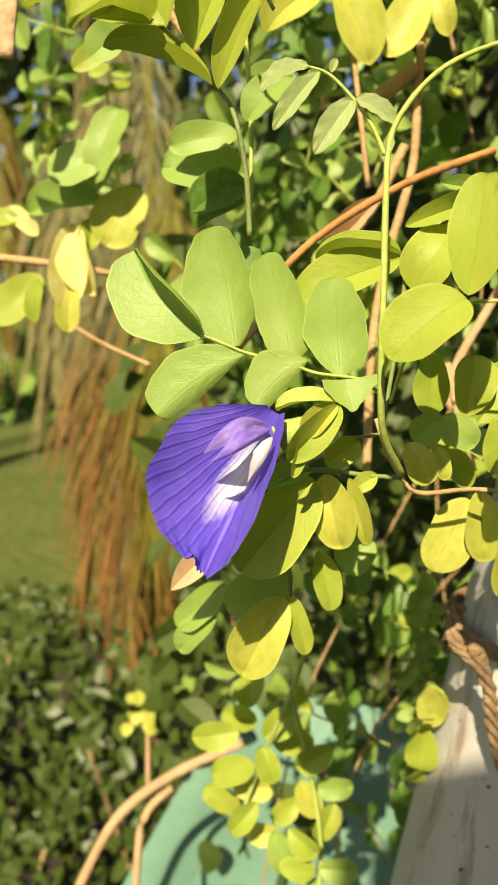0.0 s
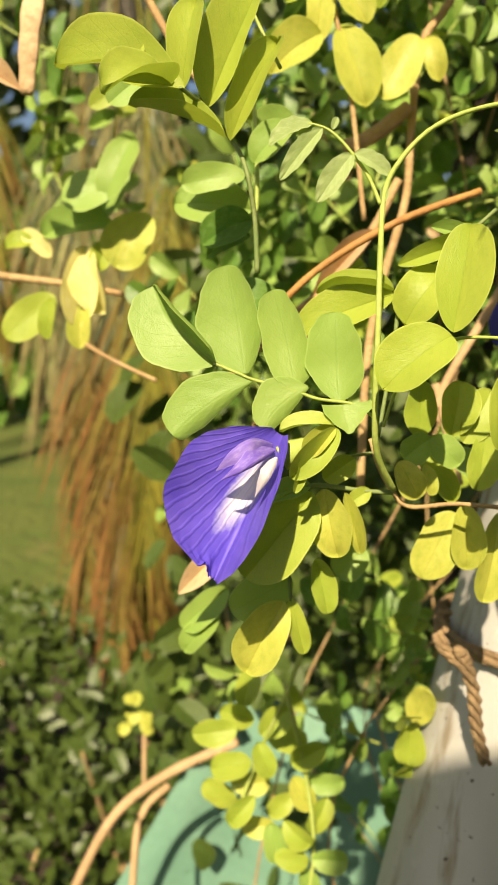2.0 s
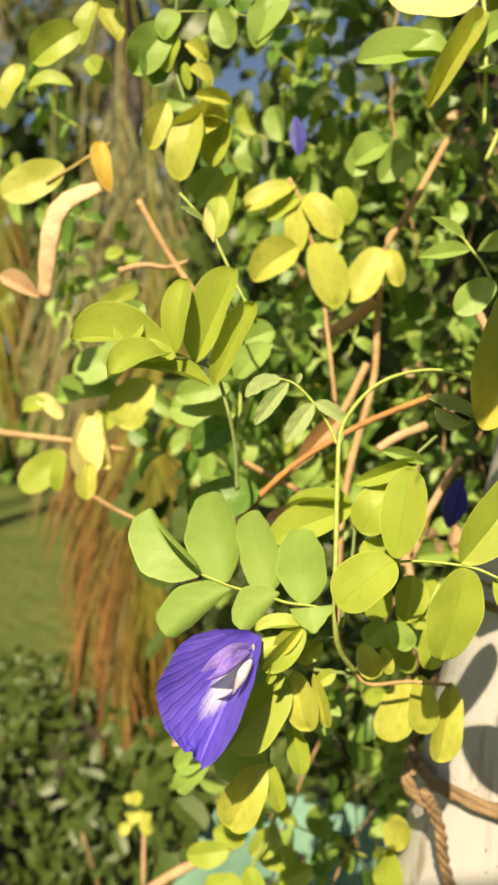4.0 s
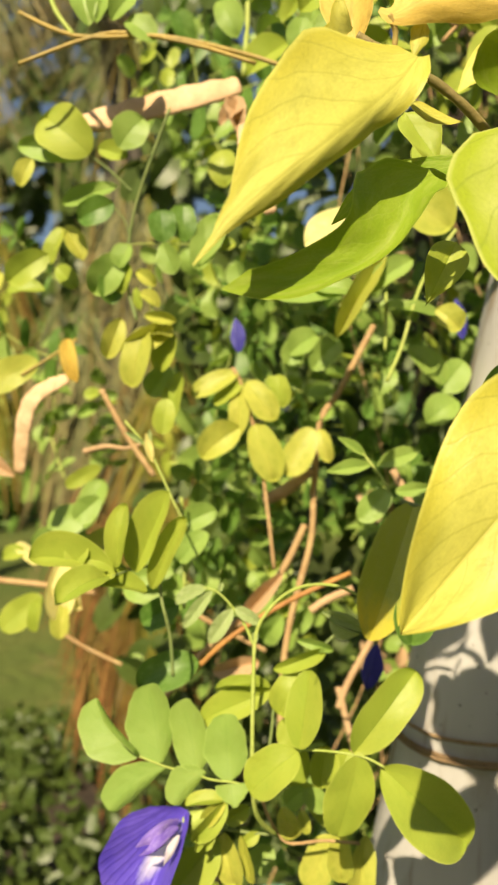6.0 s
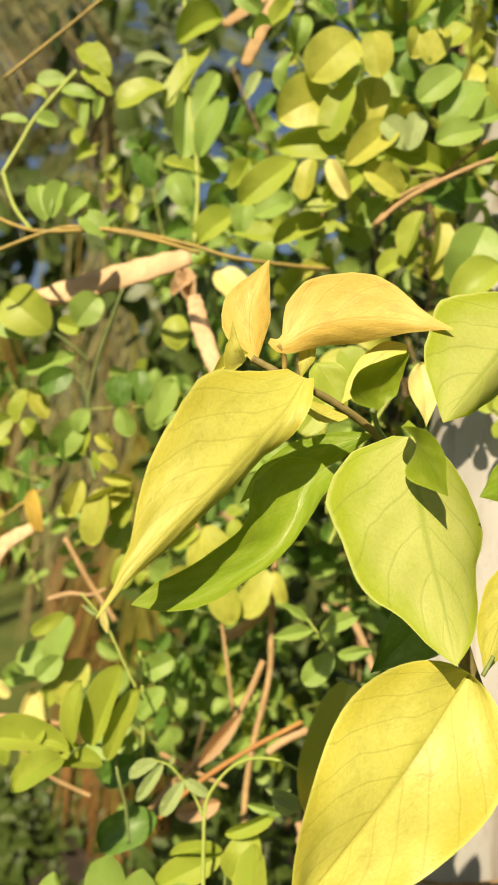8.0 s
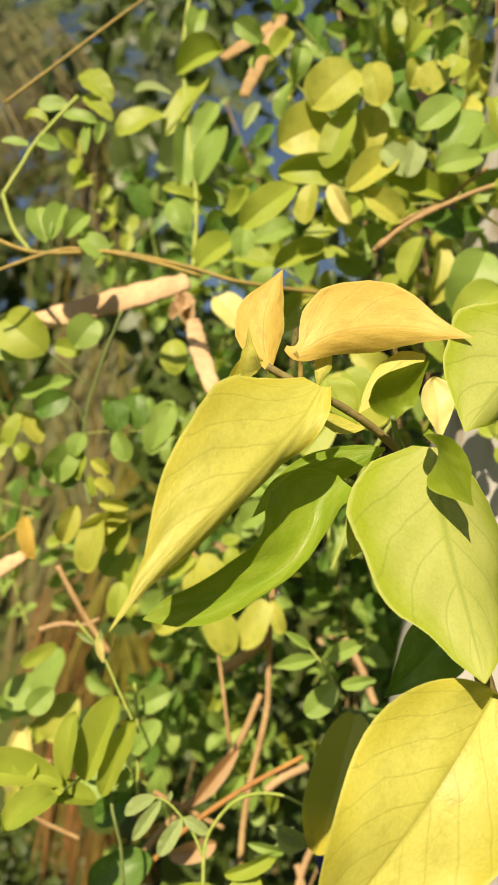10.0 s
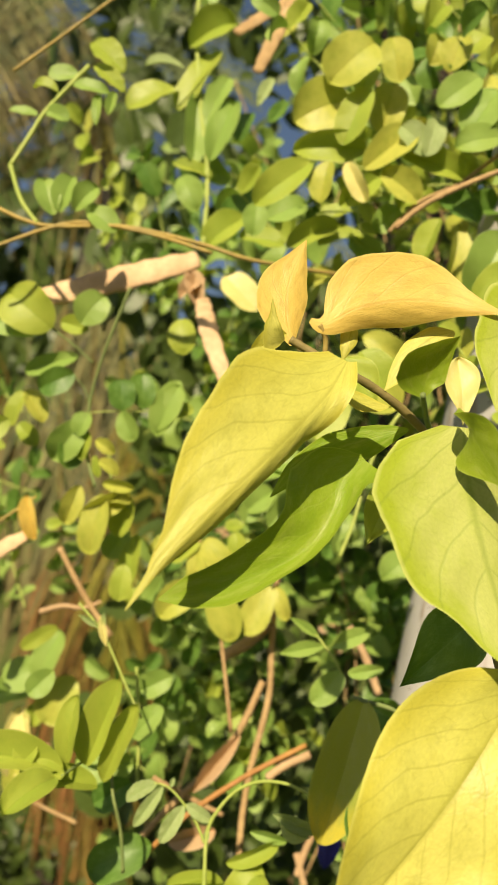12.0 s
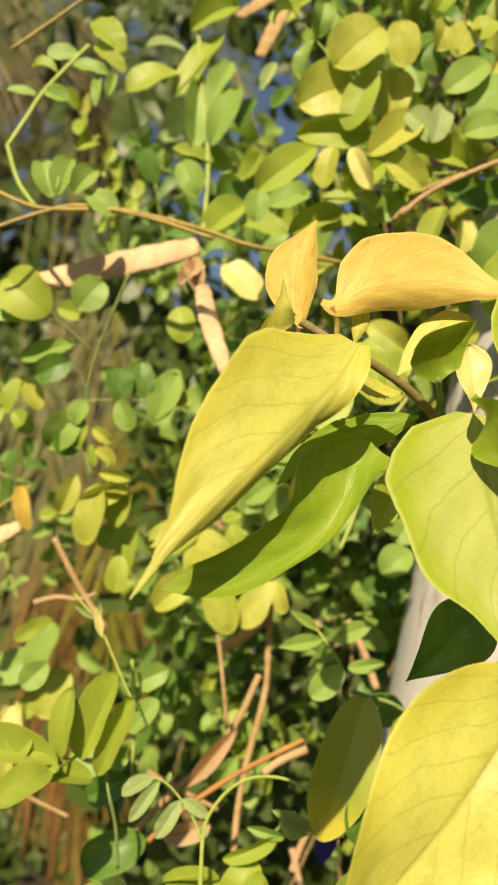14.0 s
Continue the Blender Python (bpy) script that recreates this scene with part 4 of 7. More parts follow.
leaf(plant, (0.0555, 0.1907, 1.2733), (0.0579, 0.1934, 1.2889), 0.0107, PEA, LIME, fold=21, curl=11, roll=6)
leaf(plant, (0.0590, 0.1904, 1.2717), (0.0677, 0.1930, 1.2866), 0.0101, PEA, LIME, fold=13, curl=3, roll=17)
leaf(plant, (0.0500, 0.1906, 1.2732), (0.0423, 0.1896, 1.2671), 0.0086, PEA, GREEN, fold=13, curl=-5, roll=-13)
leaf(plant, (0.0496, 0.1906, 1.2732), (0.0584, 0.1893, 1.2657), 0.0081, PEA, GREEN, fold=6, curl=9, roll=4)
leaf(plant, (0.0655, 0.1909, 1.2747), (0.0634, 0.1880, 1.2584), 0.0091, PEA, LIME, fold=20, curl=3, roll=-5)
leaf(plant, (0.0410, 0.1895, 1.2665), (0.0467, 0.1876, 1.2562), 0.0082, PEA, YELLOW, fold=14, curl=17, roll=11)
leaf(plant, (0.0483, 0.1893, 1.2657), (0.0508, 0.1878, 1.2570), 0.0045, PEA, YELLOW, fold=8, curl=9, roll=2)
leaf(plant, (0.0284, 0.1896, 1.2671), (0.0197, 0.1885, 1.2612), 0.0072, PEA, LIME, fold=26, curl=0, roll=-8)
stem(plant, [(0.0345, 0.1899, 1.2688), (0.0313, 0.1898, 1.2683), (0.0264, 0.1897, 1.2676)], 0.00048, STEM_DARK, 'stem', taper=1.00)
stem(plant, [(0.0328, 0.1906, 1.2727), (0.0353, 0.1892, 1.2648), (0.0394, 0.1879, 1.2577), (0.0443, 0.1872, 1.2538), (0.0572, 0.1874, 1.2547), (0.0705, 0.1872, 1.2537)], 0.00064, WOOD, 'stem', taper=1.00)
leaf(plant, (0.0609, 0.2021, 1.2486), (0.0518, 0.1985, 1.2281), 0.0130, PEA, YELLOW, fold=6, curl=-2, roll=-10)
leaf(plant, (0.0643, 0.2025, 1.2508), (0.0650, 0.1991, 1.2312), 0.0101, PEA, YELLOW, fold=22, curl=12, roll=7)
leaf(plant, (0.0748, 0.2021, 1.2484), (0.0706, 0.1973, 1.2211), 0.0111, PEA, YELLOW, fold=16, curl=6, roll=-3)
leaf(plant, (0.0581, 0.2052, 1.2661), (0.0721, 0.2042, 1.2603), 0.0106, PEA, GREEN, fold=8, curl=-2, roll=-12)
leaf(plant, (0.0503, 0.2057, 1.2686), (0.0617, 0.2027, 1.2516), 0.0080, PEA, LIME, fold=6, curl=12, roll=5)
stem(plant, [(0.0389, 0.1854, 1.2583), (0.0309, 0.1855, 1.2587), (0.0182, 0.1857, 1.2602), (0.0118, 0.1855, 1.2589)], 0.00064, STEM_DARK, 'stem', taper=1.00)
leaf(plant, (0.0195, 0.1855, 1.2592), (0.0235, 0.1822, 1.2405), 0.0111, PEA, YELLOW, fold=10, curl=16, roll=12)
leaf(plant, (0.0254, 0.1854, 1.2582), (0.0298, 0.1824, 1.2415), 0.0045, PEA, YELLOW, fold=30, curl=8, roll=3)
leaf(plant, (0.0163, 0.1853, 1.2581), (-0.0022, 0.1812, 1.2345), 0.0167, PEA, LIME, fold=23, curl=4, roll=-7)
leaf(plant, (0.0158, 0.1857, 1.2601), (0.0023, 0.1850, 1.2560), 0.0065, PEA, GREEN, fold=25, curl=16, roll=10)
leaf(plant, (0.0325, 0.1855, 1.2591), (0.0262, 0.1848, 1.2551), 0.0048, PEA, LIME, fold=19, curl=8, roll=0)
leaf(plant, (0.0117, 0.1936, 1.2301), (-0.0062, 0.1918, 1.2200), 0.0137, PEA, GREEN, fold=7, curl=0, roll=-9)
leaf(plant, (0.0094, 0.1924, 1.2234), (-0.0018, 0.1888, 1.2027), 0.0140, PEA, YELLOW, fold=21, curl=14, roll=8)
leaf(plant, (0.0111, 0.1926, 1.2243), (0.0156, 0.1897, 1.2081), 0.0057, PEA, LIME, fold=20, curl=7, roll=-2)
leaf(plant, (0.0189, 0.1946, 1.2359), (0.0226, 0.1918, 1.2197), 0.0072, PEA, LIME, fold=20, curl=-1, roll=-11)
leaf(plant, (0.0384, 0.2252, 1.2297), (0.0288, 0.2235, 1.2202), 0.0116, PEA, GREEN, fold=6, curl=13, roll=5)
leaf(plant, (-0.0081, 0.2476, 1.2067), (-0.0252, 0.2450, 1.1920), 0.0106, PEA, GREEN, fold=21, curl=5, roll=-4)
leaf(plant, (-0.0111, 0.2457, 1.1963), (-0.0247, 0.2435, 1.1837), 0.0100, PEA, GREEN, fold=15, curl=19, roll=13)
stem(plant, [(0.0128, 0.1981, 1.2558), (0.0104, 0.1958, 1.2425), (0.0114, 0.1924, 1.2234)], 0.00051, STEM_DARK, 'stem', taper=1.00)
butterfly_flower(plant, (0.0068, 0.1690, 1.2768), (-0.0100, 0.1588, 1.2422), (0.0018, 0.1659, 1.2676))
leaf(plant, (0.0209, 0.1705, 1.2785), (0.0089, 0.1682, 1.2660), 0.0074, PEA, LIME, fold=22, curl=19, roll=-9)
leaf(plant, (0.0201, 0.1706, 1.2793), (0.0060, 0.1703, 1.2778), 0.0063, PEA, LIME, fold=22, curl=11, roll=41)
leaf(plant, (0.0145, 0.1699, 1.2754), (0.0101, 0.1676, 1.2621), 0.0034, PEA, LIME, fold=22, curl=-1, roll=-8)
leaf(plant, (0.0201, 0.1705, 1.2789), (0.0124, 0.1692, 1.2712), 0.0057, PEA, YELLOW, fold=28, curl=13, roll=8)

plant = thing('butterfly_pea_shoot', (0.0002, 0.1880, 1.3179), 'upright vine shoot with folded bright green leaflets', 'vine shoot', '')
stem(plant, [(0.0002, 0.1880, 1.3179), (-0.0007, 0.1879, 1.3327), (-0.0035, 0.1876, 1.3457), (-0.0075, 0.2025, 1.3552), (-0.0132, 0.1873, 1.3589), (-0.0188, 0.1710, 1.3595)], 0.00075, STEM_DARK, 'stem', taper=0.60)
leaf(plant, (-0.0191, 0.1749, 1.3606), (-0.0495, 0.1758, 1.3660), 0.0116, PEA, LIME, fold=26, curl=15, roll=22)
leaf(plant, (-0.0330, 0.1733, 1.3623), (-0.0297, 0.1749, 1.3711), 0.0087, PEA, LIME, fold=20, curl=5, roll=-13)
leaf(plant, (-0.0179, 0.1716, 1.3597), (-0.0335, 0.1720, 1.3621), 0.0079, PEA, LIME, fold=24, curl=-1, roll=2)
leaf(plant, (-0.0188, 0.1784, 1.3610), (-0.0159, 0.1824, 1.3839), 0.0091, PEA, LIME, fold=26, curl=12, roll=-8)
leaf(plant, (-0.0126, 0.1832, 1.3583), (-0.0007, 0.1883, 1.3875), 0.0112, PEA, LIME, fold=28, curl=4, roll=-17)
leaf(plant, (-0.0072, 0.1872, 1.3512), (0.0051, 0.1919, 1.3775), 0.0092, PEA, LIME, fold=26, curl=18, roll=-1)
leaf(plant, (-0.0086, 0.1832, 1.3509), (-0.0321, 0.1763, 1.3568), 0.0104, PEA, LIME, fold=28, curl=12, roll=22)
leaf(plant, (-0.0011, 0.2315, 1.3400), (-0.0260, 0.2319, 1.3425), 0.0155, PEA, GREEN, fold=10, curl=8, roll=-7)
leaf(plant, (-0.0014, 0.2301, 1.3320), (-0.0166, 0.2287, 1.3246), 0.0104, PEA, DEEP_SHADE, fold=26, curl=18, roll=9)
leaf(plant, (0.0138, 0.2503, 1.3721), (-0.0006, 0.2493, 1.3661), 0.0116, PEA, GREEN, fold=20, curl=10, roll=0)
stem(plant, [(-0.0010, 0.2384, 1.3795), (0.0006, 0.2343, 1.3559), (0.0005, 0.2301, 1.3324)], 0.00073, STEM_GREEN, 'stem', taper=1.00)
leaf(plant, (0.0077, 0.2188, 1.3130), (-0.0176, 0.2171, 1.3036), 0.0163, PEA, DEEP_SHADE, fold=8, curl=16, roll=7)
leaf(plant, (-0.0008, 0.2229, 1.3361), (-0.0166, 0.2215, 1.3286), 0.0124, PEA, DEEP_SHADE, fold=25, curl=8, roll=-2)
leaf(plant, (-0.0352, 0.2307, 1.3803), (-0.0457, 0.2290, 1.3710), 0.0105, PEA, GREEN, fold=19, curl=0, roll=-12)
leaf(plant, (0.0112, 0.2281, 1.3656), (-0.0010, 0.2259, 1.3535), 0.0107, PEA, GREEN, fold=13, curl=14, roll=5)
leaf(plant, (-0.0032, 0.2252, 1.3496), (-0.0231, 0.2248, 1.3469), 0.0089, PEA, GREEN, fold=7, curl=6, roll=-4)
leaf(plant, (-0.0206, 0.1690, 1.3599), (-0.0347, 0.1547, 1.3539), 0.0120, PEA, LIME, fold=23, curl=20, roll=12)

plant = thing('broad_vine_shoot', (0.0986, 0.1727, 1.3809), 'vine shoot with one long drooping leaf beside the post, its sunlit yellow tip painted in', 'vine shoot', '')
stem(plant, [(0.1021, 0.1668, 1.3777), (0.0952, 0.1676, 1.3821), (0.0874, 0.1680, 1.3843), (0.0812, 0.1683, 1.3861)], 0.00079, STEM_DARK, 'stem', taper=1.00)
leaf(plant, (0.0861, 0.1682, 1.3854), (0.0695, 0.1602, 1.3399), 0.0208, OVAL, TURNING_LIT_TIP, fold=12, curl=8, roll=0)
leaf(plant, (0.0852, 0.1635, 1.3590), (0.0837, 0.1599, 1.3383), 0.0140, PEA, DEEP_SHADE, fold=19, curl=9, roll=1)
leaf(plant, (0.0969, 0.1668, 1.3777), (0.0985, 0.1638, 1.3604), 0.0107, PEA, LIME, fold=13, curl=1, roll=-9)
stem(plant, [(0.0837, 0.1998, 1.3850), (0.0804, 0.2009, 1.3914), (0.0759, 0.2020, 1.3974), (0.0715, 0.2030, 1.4034)], 0.00052, STEM_GREEN, 'stem', taper=1.00)
leaf(plant, (0.0747, 0.2023, 1.3994), (0.0635, 0.2037, 1.4070), 0.0040, LANCE, GREEN, fold=25, curl=6, roll=0)
leaf(plant, (0.0767, 0.2018, 1.3962), (0.0589, 0.2013, 1.3934), 0.0060, LANCE, GREEN, fold=20, curl=6, roll=0)
leaf(plant, (0.0787, 0.2017, 1.3958), (0.0961, 0.2028, 1.4018), 0.0076, LANCE, GREEN, fold=18, curl=8, roll=0)
leaf(plant, (0.0837, 0.2000, 1.3862), (0.0711, 0.1981, 1.3751), 0.0100, PEA, GREEN, fold=9, curl=5, roll=-4)
leaf(plant, (0.0997, 0.2002, 1.3874), (0.0857, 0.1999, 1.3858), 0.0053, PEA, GREEN, fold=20, curl=-3, roll=-13)
leaf(plant, (0.0978, 0.2231, 1.3672), (0.1107, 0.2215, 1.3586), 0.0132, PEA, DEEP_SHADE, fold=16, curl=11, roll=4)

plant = thing('sunlit_vine_shoot', (0.0851, 0.2204, 1.4419), 'vine shoot with bleached pale and yellow leaflets', 'vine shoot', '')
stem(plant, [(0.0851, 0.2204, 1.4419), (0.0862, 0.2246, 1.4657), (0.0859, 0.2277, 1.4832), (0.0852, 0.2294, 1.4931)], 0.00075, STEM_GREEN, 'stem', taper=1.00)
stem(plant, [(0.0855, 0.2181, 1.4291), (0.0922, 0.2208, 1.4441), (0.1001, 0.2250, 1.4679), (0.1091, 0.2277, 1.4832), (0.1162, 0.2294, 1.4931)], 0.00085, STEM_GREEN, 'stem', taper=1.00)
leaf(plant, (0.0857, 0.2294, 1.4929), (0.0525, 0.2288, 1.4893), 0.0243, PEA, PALE, fold=10, curl=-1, roll=-8)
leaf(plant, (0.0854, 0.2328, 1.5120), (0.1141, 0.2294, 1.4931), 0.0219, PEA, YELLOW, fold=6, curl=15, roll=9)
leaf(plant, (0.0859, 0.2275, 1.4821), (0.0653, 0.2215, 1.4479), 0.0086, PEA, YELLOW, fold=35, curl=9, roll=-1)
leaf(plant, (0.0728, 0.2248, 1.4668), (0.0408, 0.2246, 1.4656), 0.0133, PEA, GREEN, fold=20, curl=5, roll=5)
leaf(plant, (0.0745, 0.2245, 1.4652), (0.0564, 0.2250, 1.4683), 0.0125, PEA, GREEN, fold=14, curl=20, roll=7)
leaf(plant, (0.0740, 0.2245, 1.4652), (0.0974, 0.2271, 1.4801), 0.0098, PEA, GREEN, fold=12, curl=6, roll=-3)
leaf(plant, (0.0812, 0.2237, 1.4609), (0.1088, 0.2230, 1.4566), 0.0074, PEA, GREEN, fold=22, curl=0, roll=-12)
leaf(plant, (0.1067, 0.2234, 1.4592), (0.1167, 0.2219, 1.4505), 0.0107, PEA, YELLOW, fold=14, curl=12, roll=4)
leaf(plant, (0.1168, 0.2328, 1.5120), (0.1075, 0.2316, 1.5053), 0.0152, PEA, LIME, fold=8, curl=4, roll=-5)
leaf(plant, (0.0993, 0.2351, 1.5255), (0.1168, 0.2332, 1.5143), 0.0111, PEA, YELLOW, fold=6, curl=18, roll=12)
leaf(plant, (0.1073, 0.2849, 1.4482), (0.1258, 0.2816, 1.4300), 0.0140, PEA, GREEN, fold=23, curl=12, roll=2)
leaf(plant, (0.1357, 0.2836, 1.4412), (0.1232, 0.2811, 1.4268), 0.0157, PEA, GREEN, fold=17, curl=4, roll=-7)
leaf(plant, (0.1316, 0.2802, 1.4217), (0.1158, 0.2784, 1.4113), 0.0152, PEA, GREEN, fold=11, curl=18, roll=10)
leaf(plant, (0.0483, 0.2843, 1.4450), (0.0627, 0.2862, 1.4556), 0.0135, PEA, GREEN, fold=27, curl=10, roll=0)
leaf(plant, (0.0523, 0.2857, 1.4529), (0.0483, 0.2834, 1.4398), 0.0116, PEA, GREEN, fold=21, curl=2, roll=-9)
leaf(plant, (0.0599, 0.2829, 1.4372), (0.0731, 0.2857, 1.4530), 0.0131, PEA, GREEN, fold=15, curl=16, roll=7)

plant = thing('yellowing_vine_shoot', (0.0257, 0.2827, 1.4362), 'hanging vine shoot with yellowed spotted leaflets on a dark twig', 'vine shoot', '')
stem(plant, [(0.0207, 0.2832, 1.4387), (0.0257, 0.2814, 1.4287), (0.0306, 0.2783, 1.4111), (0.0355, 0.2740, 1.3864), (0.0407, 0.2660, 1.3414)], 0.00099, WOOD, 'stem', taper=1.00)
leaf(plant, (0.0318, 0.2783, 1.4111), (0.0416, 0.2733, 1.3827), 0.0159, PEA, YELLOW, fold=15, curl=12, roll=5)
leaf(plant, (0.0598, 0.2779, 1.4088), (0.0473, 0.2738, 1.3855), 0.0149, PEA, YELLOW, fold=9, curl=4, roll=-4)
leaf(plant, (0.0633, 0.2778, 1.4083), (0.0680, 0.2749, 1.3920), 0.0081, PEA, YELLOW, fold=7, curl=19, roll=12)
leaf(plant, (0.0244, 0.2780, 1.4091), (0.0049, 0.2755, 1.3949), 0.0149, PEA, YELLOW, fold=21, curl=11, roll=3)
leaf(plant, (0.0247, 0.2815, 1.4292), (0.0227, 0.2774, 1.4056), 0.0105, PEA, YELLOW, fold=17, curl=3, roll=-6)
leaf(plant, (0.0281, 0.2820, 1.4317), (0.0417, 0.2786, 1.4124), 0.0137, PEA, YELLOW, fold=11, curl=17, roll=10)
leaf(plant, (0.0237, 0.2827, 1.4362), (0.0003, 0.2807, 1.4245), 0.0110, PEA, YELLOW, fold=6, curl=11, roll=1)
leaf(plant, (0.0262, 0.2819, 1.4317), (0.0112, 0.2800, 1.4206), 0.0070, PEA, LIME, fold=20, curl=1, roll=-8)
leaf(plant, (0.0431, 0.2825, 1.4350), (0.0460, 0.2797, 1.4187), 0.0101, PEA, LIME, fold=16, curl=15, roll=8)
leaf(plant, (-0.0081, 0.2487, 1.4229), (-0.0102, 0.2459, 1.4070), 0.0099, PEA, LIME, fold=12, curl=5, roll=-3)
stem(plant, [(-0.0173, 0.2589, 1.4805), (-0.0147, 0.2548, 1.4572), (-0.0158, 0.2540, 1.4526)], 0.00057, STEM_GREEN, 'stem', taper=1.00)

plant = thing('yellow_leaf_branch', (-0.1124, 0.3261, 1.3229), 'branch with yellow and bleached leaves in full sun', 'branch', '')
stem(plant, [(-0.1429, 0.3269, 1.3275), (-0.1124, 0.3261, 1.3229), (-0.0870, 0.3257, 1.3202), (-0.0577, 0.3248, 1.3155)], 0.00204, WOOD, 'stem', taper=0.70)
stem(plant, [(-0.0739, 0.3209, 1.2932), (-0.0611, 0.3196, 1.2858), (-0.0419, 0.3181, 1.2772)], 0.00102, WOOD, 'stem', taper=1.00)
leaf(plant, (-0.0461, 0.3311, 1.3510), (-0.0606, 0.3268, 1.3268), 0.0213, PEA, YELLOW, fold=8, curl=8, roll=10)
leaf(plant, (-0.0745, 0.3285, 1.3365), (-0.0778, 0.3221, 1.3002), 0.0155, PEA, PALE, fold=30, curl=0, roll=-10)
leaf(plant, (-0.0732, 0.3280, 1.3334), (-0.0659, 0.3232, 1.3064), 0.0143, PEA, PALE, fold=25, curl=14, roll=27)
leaf(plant, (-0.0762, 0.3244, 1.3133), (-0.0769, 0.3205, 1.2911), 0.0107, PEA, YELLOW, fold=15, curl=6, roll=-3)
leaf(plant, (-0.0879, 0.3246, 1.3144), (-0.1105, 0.3213, 1.2958), 0.0162, PEA, LIME, fold=7, curl=-2, roll=-12)
leaf(plant, (-0.0889, 0.3244, 1.3131), (-0.0907, 0.3212, 1.2950), 0.0082, PEA, LIME, fold=25, curl=12, roll=5)
leaf(plant, (-0.1030, 0.3297, 1.3431), (-0.0897, 0.3277, 1.3317), 0.0077, PEA, PALE, fold=20, curl=4, roll=-5)
leaf(plant, (-0.0619, 0.3302, 1.3462), (-0.0936, 0.3292, 1.3402), 0.0131, PEA, GREEN, fold=13, curl=20, roll=12)
leaf(plant, (-0.0566, 0.3349, 1.3728), (-0.0690, 0.3306, 1.3481), 0.0138, PEA, GREEN, fold=7, curl=12, roll=3)
leaf(plant, (-0.0643, 0.3289, 1.3386), (-0.0692, 0.3267, 1.3259), 0.0103, PEA, LIME, fold=23, curl=4, roll=-7)
leaf(plant, (-0.0974, 0.3288, 1.3382), (-0.1100, 0.3283, 1.3355), 0.0093, PEA, LIME, fold=17, curl=18, roll=10)
leaf(plant, (-0.0631, 0.3131, 1.3536), (-0.0510, 0.3177, 1.3801), 0.0156, PEA, GREEN, fold=11, curl=10, roll=0)
leaf(plant, (-0.0576, 0.3146, 1.3623), (-0.0809, 0.3132, 1.3542), 0.0178, PEA, GREEN, fold=6, curl=2, roll=-9)
stem(plant, [(-0.0436, 0.2786, 1.4279), (-0.0309, 0.2747, 1.4056), (-0.0172, 0.2713, 1.3860)], 0.00147, WOOD, 'stem', taper=1.00)
stem(plant, [(-0.0565, 0.2831, 1.4530), (-0.0711, 0.2813, 1.4428), (-0.0833, 0.2799, 1.4352)], 0.00074, STEM_OCHRE, 'stem', taper=1.00)
leaf(plant, (-0.0756, 0.2812, 1.4423), (-0.1024, 0.2789, 1.4296), 0.0156, PEA, YELLOW, fold=6, curl=-1, roll=-11)
leaf(plant, (-0.0609, 0.2831, 1.4534), (-0.0560, 0.2793, 1.4318), 0.0080, PEA, OCHRE, fold=28, curl=13, roll=5)
leaf(plant, (-0.0673, 0.2896, 1.4899), (-0.0575, 0.2875, 1.4784), 0.0091, PEA, LIME, fold=20, curl=5, roll=-4)
leaf(plant, (-0.0730, 0.2874, 1.4778), (-0.0924, 0.2871, 1.4757), 0.0108, PEA, LIME, fold=14, curl=19, roll=13)
leaf(plant, (-0.0948, 0.2891, 1.4872), (-0.1029, 0.2857, 1.4680), 0.0100, PEA, YELLOW, fold=8, curl=11, roll=3)
pod(plant, (-0.0605, 0.2797, 1.4338), (-0.0772, 0.2721, 1.4209), (-0.0849, 0.2793, 1.3865), 0.0043)
leaf(plant, (-0.1018, 0.2729, 1.3955), (-0.0844, 0.2712, 1.3858), 0.0088, LANCE, DRY, fold=40, curl=6, roll=0)
stem(plant, [(-0.0516, 0.2733, 1.3976), (-0.0407, 0.2738, 1.4002), (-0.0309, 0.2736, 1.3992), (-0.0223, 0.2741, 1.4022)], 0.00147, STRAW, 'stem', taper=0.50)
leaf(plant, (-0.0430, 0.2721, 1.3908), (-0.0599, 0.2704, 1.3810), 0.0074, PEA, LIME, fold=6, curl=1, roll=-8)

plant = thing('ochre_vine_strand', (-0.0405, 0.2218, 1.5698), 'twisted ochre vine strand with small green leaf pairs', 'vine strand', '')
stem(plant, [(-0.0644, 0.2237, 1.5803), (-0.0405, 0.2218, 1.5698), (-0.0046, 0.2217, 1.5692), (0.0275, 0.2204, 1.5617), (0.0495, 0.2191, 1.5545), (0.0907, 0.2346, 1.5526)], 0.00095, STEM_OCHRE, 'stem', taper=1.00)
stem(plant, [(-0.0635, 0.2197, 1.5579), (-0.0392, 0.2214, 1.5676), (-0.0220, 0.2220, 1.5711), (0.0053, 0.2212, 1.5663), (0.0323, 0.2197, 1.5576)], 0.00085, STEM_OCHRE, 'stem', taper=1.00)
stem(plant, [(-0.0550, 0.2267, 1.5975), (-0.0479, 0.2291, 1.6110), (-0.0406, 0.2315, 1.6247), (-0.0231, 0.2354, 1.6470)], 0.00102, STEM_GREEN, 'stem', taper=1.00)
stem(plant, [(-0.0550, 0.2267, 1.5975), (-0.0495, 0.2238, 1.5812), (-0.0418, 0.2219, 1.5703)], 0.00100, STEM_GREEN, 'stem', taper=1.00)
stem(plant, [(-0.0566, 0.2348, 1.6437), (-0.0312, 0.2388, 1.6662), (-0.0037, 0.2432, 1.6909), (0.0218, 0.2468, 1.7117)], 0.00070, STEM_OCHRE, 'stem', taper=1.00)
